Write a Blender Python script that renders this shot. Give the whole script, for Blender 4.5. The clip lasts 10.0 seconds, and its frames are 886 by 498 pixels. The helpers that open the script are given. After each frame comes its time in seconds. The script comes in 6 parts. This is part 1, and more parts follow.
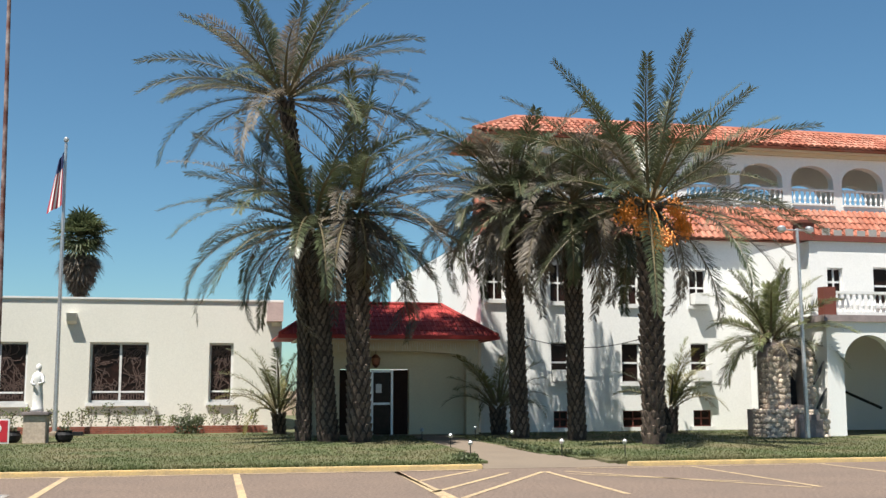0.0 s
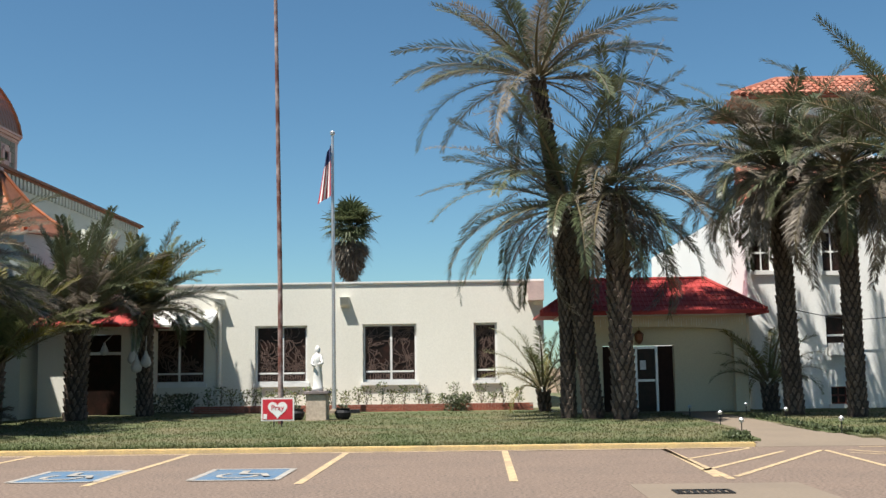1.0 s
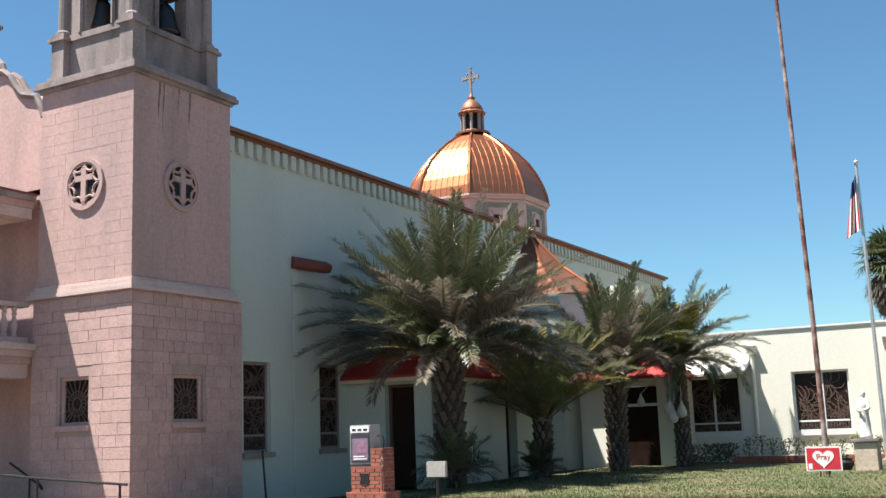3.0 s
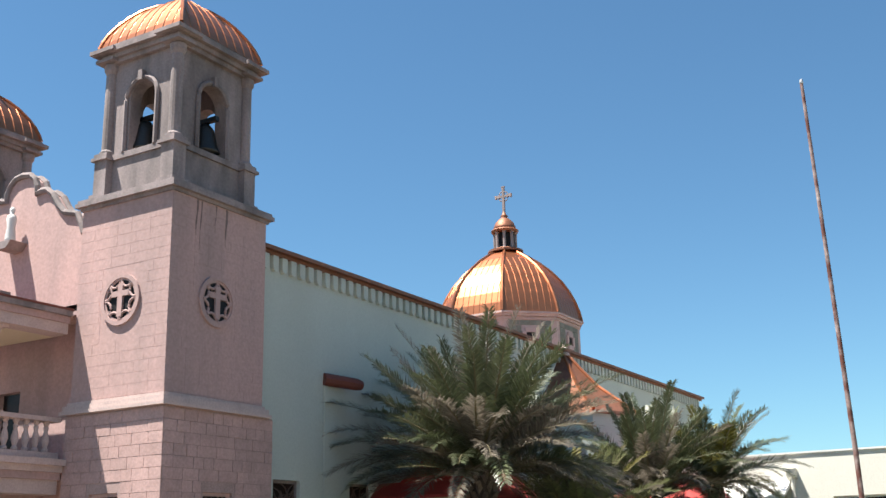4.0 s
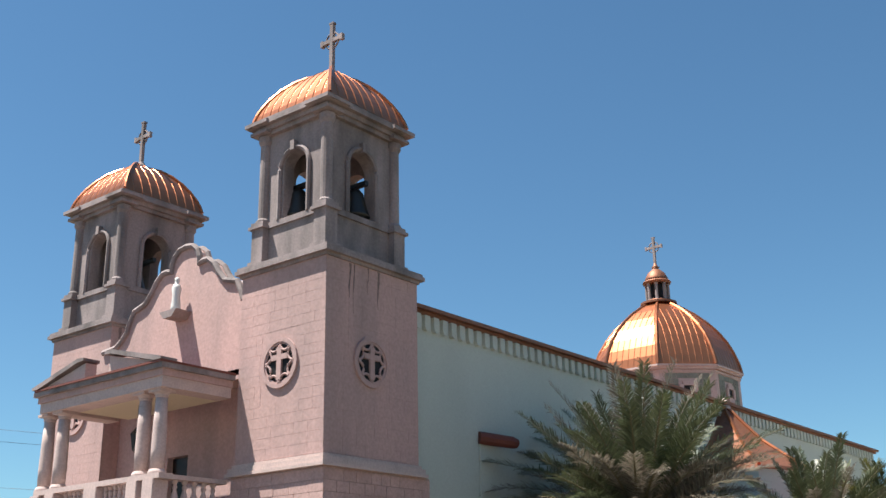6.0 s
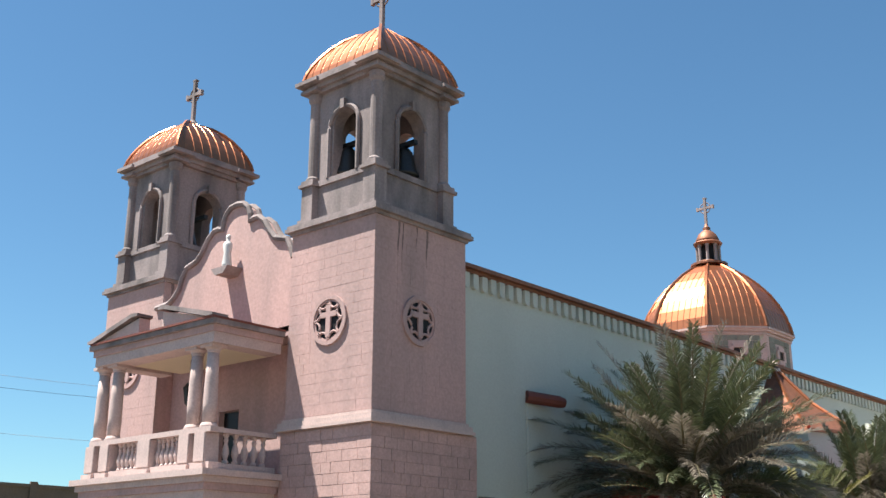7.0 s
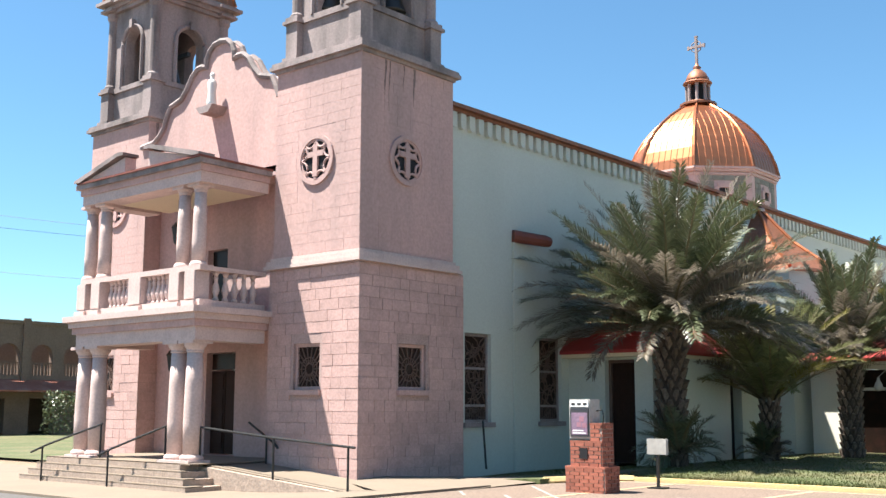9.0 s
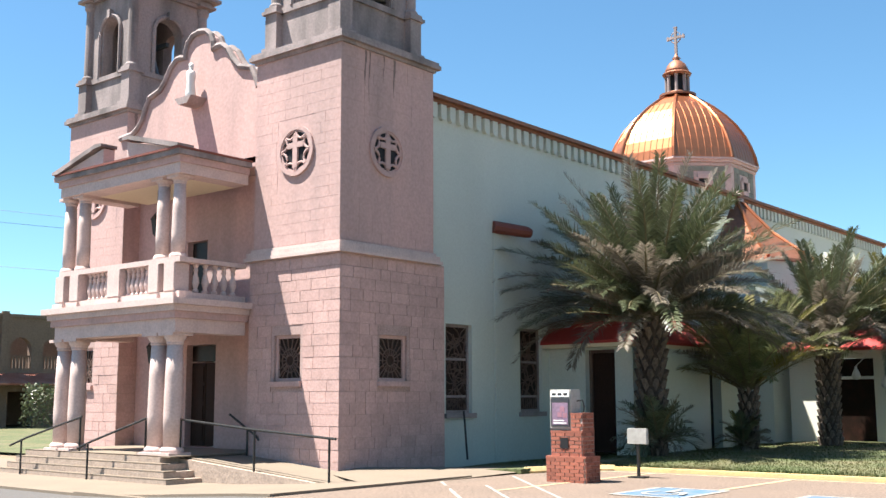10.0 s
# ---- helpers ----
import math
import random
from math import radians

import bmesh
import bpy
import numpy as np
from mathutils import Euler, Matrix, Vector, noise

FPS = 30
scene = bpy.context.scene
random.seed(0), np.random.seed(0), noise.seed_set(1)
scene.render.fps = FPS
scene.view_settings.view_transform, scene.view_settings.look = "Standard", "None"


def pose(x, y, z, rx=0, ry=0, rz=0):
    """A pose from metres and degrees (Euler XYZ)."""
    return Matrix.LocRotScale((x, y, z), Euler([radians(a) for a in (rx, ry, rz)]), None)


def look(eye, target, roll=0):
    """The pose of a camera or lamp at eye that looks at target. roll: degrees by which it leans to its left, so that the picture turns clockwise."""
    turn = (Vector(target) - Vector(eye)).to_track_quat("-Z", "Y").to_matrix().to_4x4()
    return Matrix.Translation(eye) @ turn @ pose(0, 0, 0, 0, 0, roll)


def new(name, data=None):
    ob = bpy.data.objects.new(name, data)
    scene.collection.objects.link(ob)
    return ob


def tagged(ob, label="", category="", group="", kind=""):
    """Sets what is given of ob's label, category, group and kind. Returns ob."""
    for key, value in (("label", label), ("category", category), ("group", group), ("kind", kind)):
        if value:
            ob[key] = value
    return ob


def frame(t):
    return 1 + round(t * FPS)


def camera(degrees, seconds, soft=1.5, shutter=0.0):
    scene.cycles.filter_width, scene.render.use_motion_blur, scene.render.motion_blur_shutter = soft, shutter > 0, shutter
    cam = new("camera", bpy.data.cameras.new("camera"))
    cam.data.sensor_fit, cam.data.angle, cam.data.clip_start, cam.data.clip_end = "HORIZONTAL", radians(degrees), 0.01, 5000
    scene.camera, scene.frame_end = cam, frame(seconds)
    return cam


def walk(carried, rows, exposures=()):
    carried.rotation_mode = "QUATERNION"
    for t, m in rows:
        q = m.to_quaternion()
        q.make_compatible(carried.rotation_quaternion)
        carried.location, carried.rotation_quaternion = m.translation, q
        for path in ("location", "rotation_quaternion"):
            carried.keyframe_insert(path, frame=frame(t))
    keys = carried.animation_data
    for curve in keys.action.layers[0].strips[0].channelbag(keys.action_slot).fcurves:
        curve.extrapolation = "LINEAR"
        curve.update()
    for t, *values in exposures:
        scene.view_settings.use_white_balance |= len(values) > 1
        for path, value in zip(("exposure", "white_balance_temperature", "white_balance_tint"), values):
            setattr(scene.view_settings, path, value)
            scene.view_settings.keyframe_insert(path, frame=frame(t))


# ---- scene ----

# ---- camera: it turns on one spot, at eye height ----
cam = camera(44.84, 10.0)
EYE = (0.0, 0.0, 1.55)
# seconds, yaw, pitch, roll
ROWS = [
    (0.0, -12.60, 7.41, 0.10), (0.5, -6.10, 7.02, 0.33), (1.0, 1.29, 6.33, 0.79), (1.5, 9.22, 6.00, 1.83),
    (2.0, 17.56, 6.42, 1.86), (2.5, 24.75, 7.59, 1.62), (2.7, 27.40, 8.25, 1.55), (3.8, 30.35, 14.41, 1.43),
    (4.0, 30.75, 15.92, 1.38), (4.5, 31.74, 19.51, 1.66), (5.0, 33.42, 21.19, 1.35), (5.5, 36.21, 20.19, 1.56),
    (6.8, 41.45, 17.67, -0.13), (7.0, 41.31, 16.95, -0.18), (7.5, 41.54, 14.94, 0.19), (8.0, 41.49, 12.10, -0.01),
    (8.5, 41.28, 10.02, -0.22), (9.0, 40.63, 8.42, -0.13), (9.5, 40.15, 7.73, -0.07), (10.0, 39.63, 7.94, 0.18),
]
EXPOSURES = [(0.0, 1.0), (1.0, 1.02), (1.5, 1.0), (2.5, 1.34), (4.0, 1.52), (4.5, 1.3), (5.5, 1.25), (7.0, 1.45), (8.0, 1.68), (9.0, 1.9), (10.0, 1.89)]
walk(cam, [(t, pose(*EYE, 90 + pitch, roll, yaw)) for t, yaw, pitch, roll in ROWS], EXPOSURES)

# ---- light: a high summer sun and a clear sky ----
SUN_WAY = Vector((0.34, 0.30, -1.0))
world = bpy.data.worlds.new("sky")
scene.world = world
world.use_nodes = True
wn = world.node_tree.nodes
sky = wn.new("ShaderNodeTexSky")
sky.sky_type, sky.sun_disc = "NISHITA", False
sky.sun_elevation = math.atan2(1.0, math.hypot(0.34, 0.30))
sky.sun_rotation = math.atan2(-0.34, -0.30)
sky.air_density, sky.dust_density, sky.ozone_density = 1.0, 0.15, 2.0
wn["Background"].inputs["Strength"].default_value = 0.05
tint = wn.new("ShaderNodeMix")
tint.data_type, tint.blend_type = "RGBA", "MULTIPLY"
tint.inputs["Factor"].default_value, tint.inputs["B"].default_value = 1.0, (0.69, 0.98, 1.06, 1)
world.node_tree.links.new(sky.outputs[0], tint.inputs["A"])
world.node_tree.links.new(tint.outputs["Result"], wn["Background"].inputs["Color"])
sun = new("sun", bpy.data.lights.new("sun", "SUN"))
sun.data.energy, sun.data.angle, sun.data.color = 5.0, radians(0.5), (1.0, 0.95, 0.87)
sun.matrix_world = look((-20, -20, 50), Vector((-20, -20, 50)) + SUN_WAY)


# ---- materials ----
def material(name, base, rough=0.8, metal=0.0, second=None, scale=2.0, fine=40.0, bump=0.15, spread=0.18, island=0.0, coat=0.0, amount=0.5, relief=0.01, streak=0.0, leaf=0.0, gloss=0.5):
    """A surface with a slow and a fine variation. second: the stains' colour; island: the difference from piece to piece."""
    m = bpy.data.materials.new(name)
    m.use_nodes = True
    nt = m.node_tree
    n, l = nt.nodes, nt.links
    bs = n["Principled BSDF"]
    geo = n.new("ShaderNodeNewGeometry")
    def tex(sc, det=4.0):
        t = n.new("ShaderNodeTexNoise")
        t.inputs["Scale"].default_value, t.inputs["Detail"].default_value = sc, det
        l.new(geo.outputs["Position"], t.inputs["Vector"])
        return t
    slow, quick = tex(scale, 5.0), tex(fine, 3.0)
    if streak:
        run = n.new("ShaderNodeVectorMath")
        run.operation = "MULTIPLY"
        run.inputs[1].default_value = (1.0, 1.0, streak)
        l.new(geo.outputs["Position"], run.inputs[0])
        l.new(run.outputs[0], slow.inputs["Vector"])
    second = second or tuple(c * 0.7 for c in base)
    ramp = n.new("ShaderNodeMapRange")
    ramp.inputs["From Min"].default_value, ramp.inputs["From Max"].default_value = 0.42, 0.72
    ramp.inputs["To Max"].default_value = amount
    l.new(slow.outputs["Fac"], ramp.inputs["Value"])
    mix = n.new("ShaderNodeMix")
    mix.data_type = "RGBA"
    mix.inputs["A"].default_value, mix.inputs["B"].default_value = (*base, 1), (*second, 1)
    l.new(ramp.outputs[0], mix.inputs["Factor"])
    hsv = n.new("ShaderNodeHueSaturation")
    l.new(mix.outputs["Result"], hsv.inputs["Color"])
    val = n.new("ShaderNodeMapRange")
    val.inputs["From Min"].default_value, val.inputs["From Max"].default_value = 0.3, 0.7
    val.inputs["To Min"].default_value, val.inputs["To Max"].default_value = 1 - spread, 1 + spread
    l.new(quick.outputs["Fac"], val.inputs["Value"])
    if island:
        mul = n.new("ShaderNodeMath")
        mul.operation = "MULTIPLY"
        rnd = n.new("ShaderNodeMapRange")
        rnd.inputs["To Min"].default_value, rnd.inputs["To Max"].default_value = 1 - island, 1 + island
        add = n.new("ShaderNodeMath")
        add.operation = "ADD"
        half = n.new("ShaderNodeMath")
        half.operation = "FRACT"
        info = n.new("ShaderNodeObjectInfo")
        l.new(info.outputs["Random"], add.inputs[0])
        l.new(geo.outputs["Random Per Island"], add.inputs[1])
        l.new(add.outputs[0], half.inputs[0])
        l.new(half.outputs[0], rnd.inputs["Value"])
        l.new(rnd.outputs[0], mul.inputs[0])
        l.new(val.outputs[0], mul.inputs[1])
        l.new(mul.outputs[0], hsv.inputs["Value"])
    else:
        l.new(val.outputs[0], hsv.inputs["Value"])
    l.new(hsv.outputs[0], bs.inputs["Base Color"])
    bs.inputs["Roughness"].default_value, bs.inputs["Metallic"].default_value = rough, metal
    bs.inputs["Coat Weight"].default_value = coat
    if bump:
        b = n.new("ShaderNodeBump")
        b.inputs["Strength"].default_value, b.inputs["Distance"].default_value = bump, relief
        l.new(quick.outputs["Fac"], b.inputs["Height"])
        l.new(b.outputs[0], bs.inputs["Normal"])
    if leaf:
        thin, both = n.new("ShaderNodeBsdfTranslucent"), n.new("ShaderNodeMixShader")
        both.inputs[0].default_value = leaf
        l.new(hsv.outputs[0], thin.inputs["Color"])
        l.new(bs.outputs[0], both.inputs[1])
        l.new(thin.outputs[0], both.inputs[2])
        l.new(both.outputs[0], n["Material Output"].inputs["Surface"])
    bs.inputs["Specular IOR Level"].default_value = gloss
    return m


STUCCO = material("white_stucco", (0.69, 0.675, 0.605), 0.9, second=(0.60, 0.585, 0.515), scale=0.5, fine=25, spread=0.05, bump=0.2, streak=0.3)
STUCCO_WHITE = material("bright_white_stucco", (0.78, 0.78, 0.755), 0.9, second=(0.70, 0.70, 0.67), scale=0.4, fine=25, spread=0.05, bump=0.2)
NAVE = material("pale_green_stucco", (0.50, 0.535, 0.485), 0.9, second=(0.40, 0.435, 0.39), scale=0.35, fine=22, spread=0.05, bump=0.2, streak=0.25)
CREAM = material("cream_stucco", (0.62, 0.54, 0.38), 0.9, second=(0.54, 0.47, 0.33), scale=0.6, fine=25, spread=0.05)
PINK = material("pink_stucco", (0.455, 0.300, 0.277), 0.9, second=(0.31, 0.222, 0.208), scale=1.1, fine=14, spread=0.10, bump=0.35, amount=0.8, streak=0.14)
BLOCK = material("pink_cast_block", (0.445, 0.295, 0.270), 0.9, second=(0.345, 0.235, 0.215), scale=2.2, fine=18, spread=0.12, bump=0.5, island=0.07, amount=0.7)
JOINT = material("pink_mortar", (0.36, 0.255, 0.235), 0.95, scale=2, fine=30)
STONE = material("grey_cast_stone", (0.275, 0.226, 0.220), 0.9, second=(0.085, 0.076, 0.073), scale=1.6, fine=16, spread=0.12, bump=0.4, amount=0.8, streak=0.3)
STAIN = material("black_rain_stain", (0.15, 0.108, 0.10), 0.95, second=(0.27, 0.19, 0.175), scale=9, fine=30, spread=0.25, bump=0.3, amount=1.0)
TRIM = material("pale_pink_stone", (0.50, 0.385, 0.355), 0.85, second=(0.36, 0.285, 0.265), scale=2.4, fine=20, spread=0.10, bump=0.3)
COPPER = material("polished_copper", (0.50, 0.185, 0.088), 0.36, 0.9, second=(0.40, 0.135, 0.06), scale=0.7, fine=5, spread=0.06, bump=0.04, island=0.05)
COPPER_EDGE = material("weathered_copper", (0.25, 0.105, 0.06), 0.58, 0.55, scale=2, fine=12)
RED_ROOF = material("red_metal_tile", (0.33, 0.046, 0.042), 0.55, second=(0.25, 0.036, 0.033), scale=1.5, fine=30, spread=0.08, island=0.08, gloss=0.2)
CLAY = material("clay_roof_tile", (0.30, 0.095, 0.056), 0.85, second=(0.46, 0.25, 0.18), scale=1.2, fine=10, spread=0.15, island=0.28)
DARK_GLASS = material("dark_leaded_glass", (0.016, 0.010, 0.008), 0.3, second=(0.05, 0.02, 0.015), scale=3, fine=20, bump=0.05, gloss=0.15)
LEAD = material("brown_window_tracery", (0.115, 0.072, 0.058), 0.7, scale=5, fine=40)
DOOR_WOOD = material("dark_brown_door_wood", (0.028, 0.013, 0.009), 0.7, scale=3, fine=30, gloss=0.15)
IRON = material("black_iron", (0.03, 0.03, 0.03), 0.5, 0.6)
GALV = material("grey_galvanised_steel", (0.55, 0.56, 0.57), 0.4, 0.7, scale=3, fine=20)
RUST = material("rusty_painted_steel", (0.115, 0.042, 0.032), 0.85, second=(0.40, 0.33, 0.31), scale=2.6, fine=12, spread=0.25, amount=1.0)
WHITE = material("white_paint", (0.720, 0.720, 0.702), 0.6, scale=2, fine=30, spread=0.04, bump=0.05)
ASPHALT = material("pebbled_asphalt", (0.150, 0.108, 0.082), 0.95, second=(0.108, 0.082, 0.065), scale=0.7, fine=22, spread=0.5, bump=0.6)
ROAD = material("grey_asphalt", (0.085, 0.078, 0.073), 0.95, second=(0.065, 0.06, 0.057), scale=0.5, fine=25, spread=0.25, bump=0.5)
CONCRETE = material("pale_concrete", (0.175, 0.137, 0.100), 0.9, second=(0.132, 0.104, 0.078), scale=0.9, fine=18, spread=0.08, bump=0.3)
ROUGH_STONE = material("rough_stone_face", (0.33, 0.255, 0.205), 0.95, second=(0.19, 0.148, 0.12), scale=6, fine=20, spread=0.2, bump=0.8)
YELLOW = material("worn_yellow_paint", (0.58, 0.42, 0.19), 0.85, second=(0.40, 0.30, 0.17), scale=3, fine=25, spread=0.15, amount=0.8)
YELLOW_PALE = material("faded_line_paint", (0.42, 0.31, 0.175), 0.9, second=(0.25, 0.19, 0.13), scale=4, fine=25, spread=0.2, amount=0.9)
BLUE = material("faded_blue_paint", (0.060, 0.125, 0.205), 0.9, second=(0.14, 0.15, 0.155), scale=4, fine=25, spread=0.2, amount=0.7)
LINE_WHITE = material("faded_white_paint", (0.30, 0.285, 0.26), 0.9, second=(0.18, 0.155, 0.13), scale=5, fine=25, spread=0.15, amount=0.8)
LAWN = material("mown_lawn", (0.066, 0.080, 0.028), 0.95, second=(0.15, 0.120, 0.065), scale=0.5, fine=12, spread=0.35, bump=0.6, amount=0.8, relief=0.04)
GRASS = material("grass_blades", (0.066, 0.086, 0.028), 0.8, second=(0.145, 0.118, 0.06), scale=0.5, fine=6, spread=0.2, bump=0, island=0.35, amount=0.9, leaf=0.3, gloss=0.2)
SOIL = material("dry_soil", (0.20, 0.14, 0.09), 0.95, scale=2, fine=12, spread=0.3, bump=0.6)
BRICK = material("red_brick", (0.27, 0.088, 0.056), 0.9, second=(0.20, 0.068, 0.046), scale=4, fine=25, spread=0.15, island=0.22)
MORTAR = material("grey_mortar", (0.35, 0.28, 0.24), 0.95, scale=3, fine=30)
BARK = material("date_palm_bark", (0.095, 0.070, 0.053), 0.95, second=(0.175, 0.135, 0.106), scale=3, fine=14, spread=0.3, bump=0.6, island=0.35)
# near-black: the shade between the leaf bases, put into the trunk core's colour
BARK_GAP_SHADE = material("palm_bark_gap_shade", (0.035, 0.024, 0.018), 0.95, second=(0.06, 0.043, 0.032), scale=3, fine=14, spread=0.3, bump=0.6)
BARK_GREY = material("grey_palm_bark", (0.11, 0.08, 0.062), 0.95, second=(0.19, 0.148, 0.115), scale=3, fine=14, spread=0.3, bump=0.6, island=0.35)
LEAF = material("date_palm_leaflets", (0.078, 0.095, 0.046), 0.36, second=(0.130, 0.132, 0.080), scale=0.8, fine=4, spread=0.15, bump=0, island=0.4, leaf=0.2, gloss=0.6)
LEAF_YOUNG = material("young_palm_leaflets", (0.17, 0.19, 0.085), 0.4, second=(0.24, 0.235, 0.125), scale=0.8, fine=4, spread=0.15, bump=0, island=0.3, leaf=0.3, gloss=0.4)
LEAF_YELLOW = material("yellowing_palm_leaflets", (0.170, 0.153, 0.043), 0.55, second=(0.119, 0.119, 0.043), scale=0.8, fine=4, spread=0.15, bump=0, island=0.3, leaf=0.3, gloss=0.2)
LEAF_DRY = material("dry_palm_leaflets", (0.20, 0.172, 0.138), 0.5, second=(0.095, 0.080, 0.062), scale=0.8, fine=4, spread=0.2, bump=0, island=0.4, leaf=0.3, gloss=0.2)
LEAF_FAN = material("fan_palm_leaf", (0.085, 0.105, 0.05), 0.5, scale=0.8, fine=4, spread=0.15, bump=0, island=0.4, leaf=0.3, gloss=0.2)
DATES = material("orange_dates", (0.75, 0.28, 0.04), 0.5, second=(0.6, 0.2, 0.03), scale=4, fine=20, island=0.25)
STATUE_WHITE = material("white_plaster_statue", (0.629, 0.620, 0.595), 0.7, scale=3, fine=30, spread=0.06)
SIGN_RED = material("red_sign_paint", (0.50, 0.02, 0.035), 0.5, scale=3, fine=30, spread=0.04, bump=0)
FIELDSTONE = material("tan_field_stone", (0.52, 0.43, 0.34), 0.9, second=(0.33, 0.26, 0.20), scale=3, fine=14, spread=0.15, bump=0.5, island=0.3)
BRONZE = material("dark_bell_bronze", (0.06, 0.055, 0.05), 0.45, 0.8)
BROWN_WALL = material("brown_brick_wall", (0.16, 0.112, 0.085), 0.95, second=(0.11, 0.08, 0.062), scale=1, fine=8, spread=0.15, bump=0.4)
GREEN_TILE = material("grey_green_drum_panel", (0.20, 0.215, 0.18), 0.85, second=(0.14, 0.15, 0.125), scale=1.5, fine=10, spread=0.1, island=0.12)
BAG = material("white_net_bag", (0.50, 0.49, 0.48), 0.8, scale=8, fine=40, spread=0.1)
FLAG_BLUE = material("flag_blue_cloth", (0.03, 0.04, 0.12), 0.8, bump=0)
FLAG_RED = material("flag_red_cloth", (0.40, 0.03, 0.04), 0.8, bump=0)
SHRUB = material("shrub_leaves", (0.11, 0.14, 0.05), 0.6, second=(0.22, 0.20, 0.11), scale=1.5, fine=6, bump=0, island=0.4, leaf=0.3, gloss=0.2)
PAPER = material("white_notice", (0.75, 0.75, 0.74), 0.6, bump=0)
BLACK = material("black_paint", (0.02, 0.02, 0.022), 0.6, gloss=0.15)
PANEL = material("dark_notice_panel", (0.035, 0.035, 0.042), 0.35, bump=0.0)
POSTER = material("faded_mauve_poster", (0.20, 0.13, 0.19), 0.6, second=(0.10, 0.07, 0.11), scale=7, fine=25, spread=0.2, bump=0)
POSTER_PINK = material("pink_print", (0.27, 0.13, 0.17), 0.6, bump=0)
SIGN_GREY = material("weathered_grey_paint", (0.33, 0.32, 0.30), 0.75, second=(0.26, 0.25, 0.23), scale=3, fine=14, spread=0.1)
STEM = material("tan_frond_stem", (0.13, 0.105, 0.055), 0.6, second=(0.09, 0.08, 0.04), scale=2, fine=9, bump=0)
BRICK_DARK = material("dark_red_wood", (0.16, 0.045, 0.03), 0.7)


# ---- mesh helpers ----
def thing(name, base, label, category, group="", kind=""):
    ob = new(name)
    ob.location = base
    ob.empty_display_size = 0.2
    return tagged(ob, label, category, group, kind)


def world_base(ob):
    return Vector((0, 0, 0)) if ob.parent else Vector(ob.location)


def put(name, me, parent=None, label=""):
    ob = new(name, me)
    if parent:
        ob.parent = parent
        ob.matrix_parent_inverse = Matrix.Translation(-world_base(parent))
    if label:
        ob["label"] = label
    return ob


def part(name, bm, mat, parent=None, label="", smooth=False):
    """One mesh object from a bmesh in world coordinates."""
    bmesh.ops.recalc_face_normals(bm, faces=bm.faces)
    me = bpy.data.meshes.new(name)
    bm.to_mesh(me)
    bm.free()
    me.materials.append(mat)
    if smooth:
        for p in me.polygons:
            p.use_smooth = True
    return put(name, me, parent, label)


def mesh_part(name, verts, faces, mat, parent=None, label="", smooth=False):
    me = bpy.data.meshes.new(name)
    me.from_pydata(verts, [], faces)
    me.materials.append(mat)
    if smooth:
        for p in me.polygons:
            p.use_smooth = True
    return put(name, me, parent, label)


def box(bm, x0, x1, y0, y1, z0, z1, bevel=0.0):
    vs = [bm.verts.new((x, y, z)) for z in (z0, z1) for x, y in ((x0, y0), (x1, y0), (x1, y1), (x0, y1))]
    fs = [(3, 2, 1, 0), (4, 5, 6, 7), (0, 1, 5, 4), (1, 2, 6, 5), (2, 3, 7, 6), (3, 0, 4, 7)]
    faces = [bm.faces.new([vs[i] for i in f]) for f in fs]
    if bevel:
        edges = {e for f in faces for e in f.edges}
        bmesh.ops.bevel(bm, geom=list(edges), offset=bevel, segments=2, affect="EDGES")
    return bm


def boxes(*rows, bevel=0.0):
    bm = bmesh.new()
    for r in rows:
        box(bm, *r, bevel=bevel)
    return bm


def prism(bm, outline, axis, a, b):
    """outline: (u, v) pairs; axis 'x': u=y, v=z; 'y': u=x, v=z; 'z': u=x, v=y."""
    def at(u, v, w):
        return {"x": (w, u, v), "y": (u, w, v), "z": (u, v, w)}[axis]
    lo = [bm.verts.new(at(u, v, a)) for u, v in outline]
    hi = [bm.verts.new(at(u, v, b)) for u, v in outline]
    bm.faces.new(lo), bm.faces.new(hi[::-1])
    k = len(outline)
    for i in range(k):
        bm.faces.new((lo[i], lo[(i + 1) % k], hi[(i + 1) % k], hi[i]))
    return bm


def lathe(bm, profile, centre, n=16, start=0.0):
    """profile: (radius, z) pairs from the bottom up."""
    rings = []
    for r, z in profile:
        rings.append([bm.verts.new((centre[0] + r * math.cos(start + 2 * math.pi * i / n), centre[1] + r * math.sin(start + 2 * math.pi * i / n), centre[2] + z)) for i in range(n)])
    for lo, hi in zip(rings, rings[1:]):
        for i in range(n):
            bm.faces.new((lo[i], lo[(i + 1) % n], hi[(i + 1) % n], hi[i]))
    bm.faces.new(rings[0][::-1]), bm.faces.new(rings[-1])
    return bm


def tube(bm, pts, radii, n=8):
    pts = [Vector(p) for p in pts]
    radii = radii if isinstance(radii, (list, tuple)) else [radii] * len(pts)
    rings = []
    for i, p in enumerate(pts):
        d = (pts[min(i + 1, len(pts) - 1)] - pts[max(i - 1, 0)]).normalized()
        side = d.orthogonal().normalized() if abs(d.z) > 0.99 else d.cross(Vector((0, 0, 1))).normalized()
        up = side.cross(d)
        rings.append([bm.verts.new(p + radii[i] * (math.cos(2 * math.pi * k / n) * side + math.sin(2 * math.pi * k / n) * up)) for k in range(n)])
    for lo, hi in zip(rings, rings[1:]):
        for k in range(n):
            bm.faces.new((lo[k], lo[(k + 1) % n], hi[(k + 1) % n], hi[k]))
    bm.faces.new(rings[0][::-1]), bm.faces.new(rings[-1])
    return bm


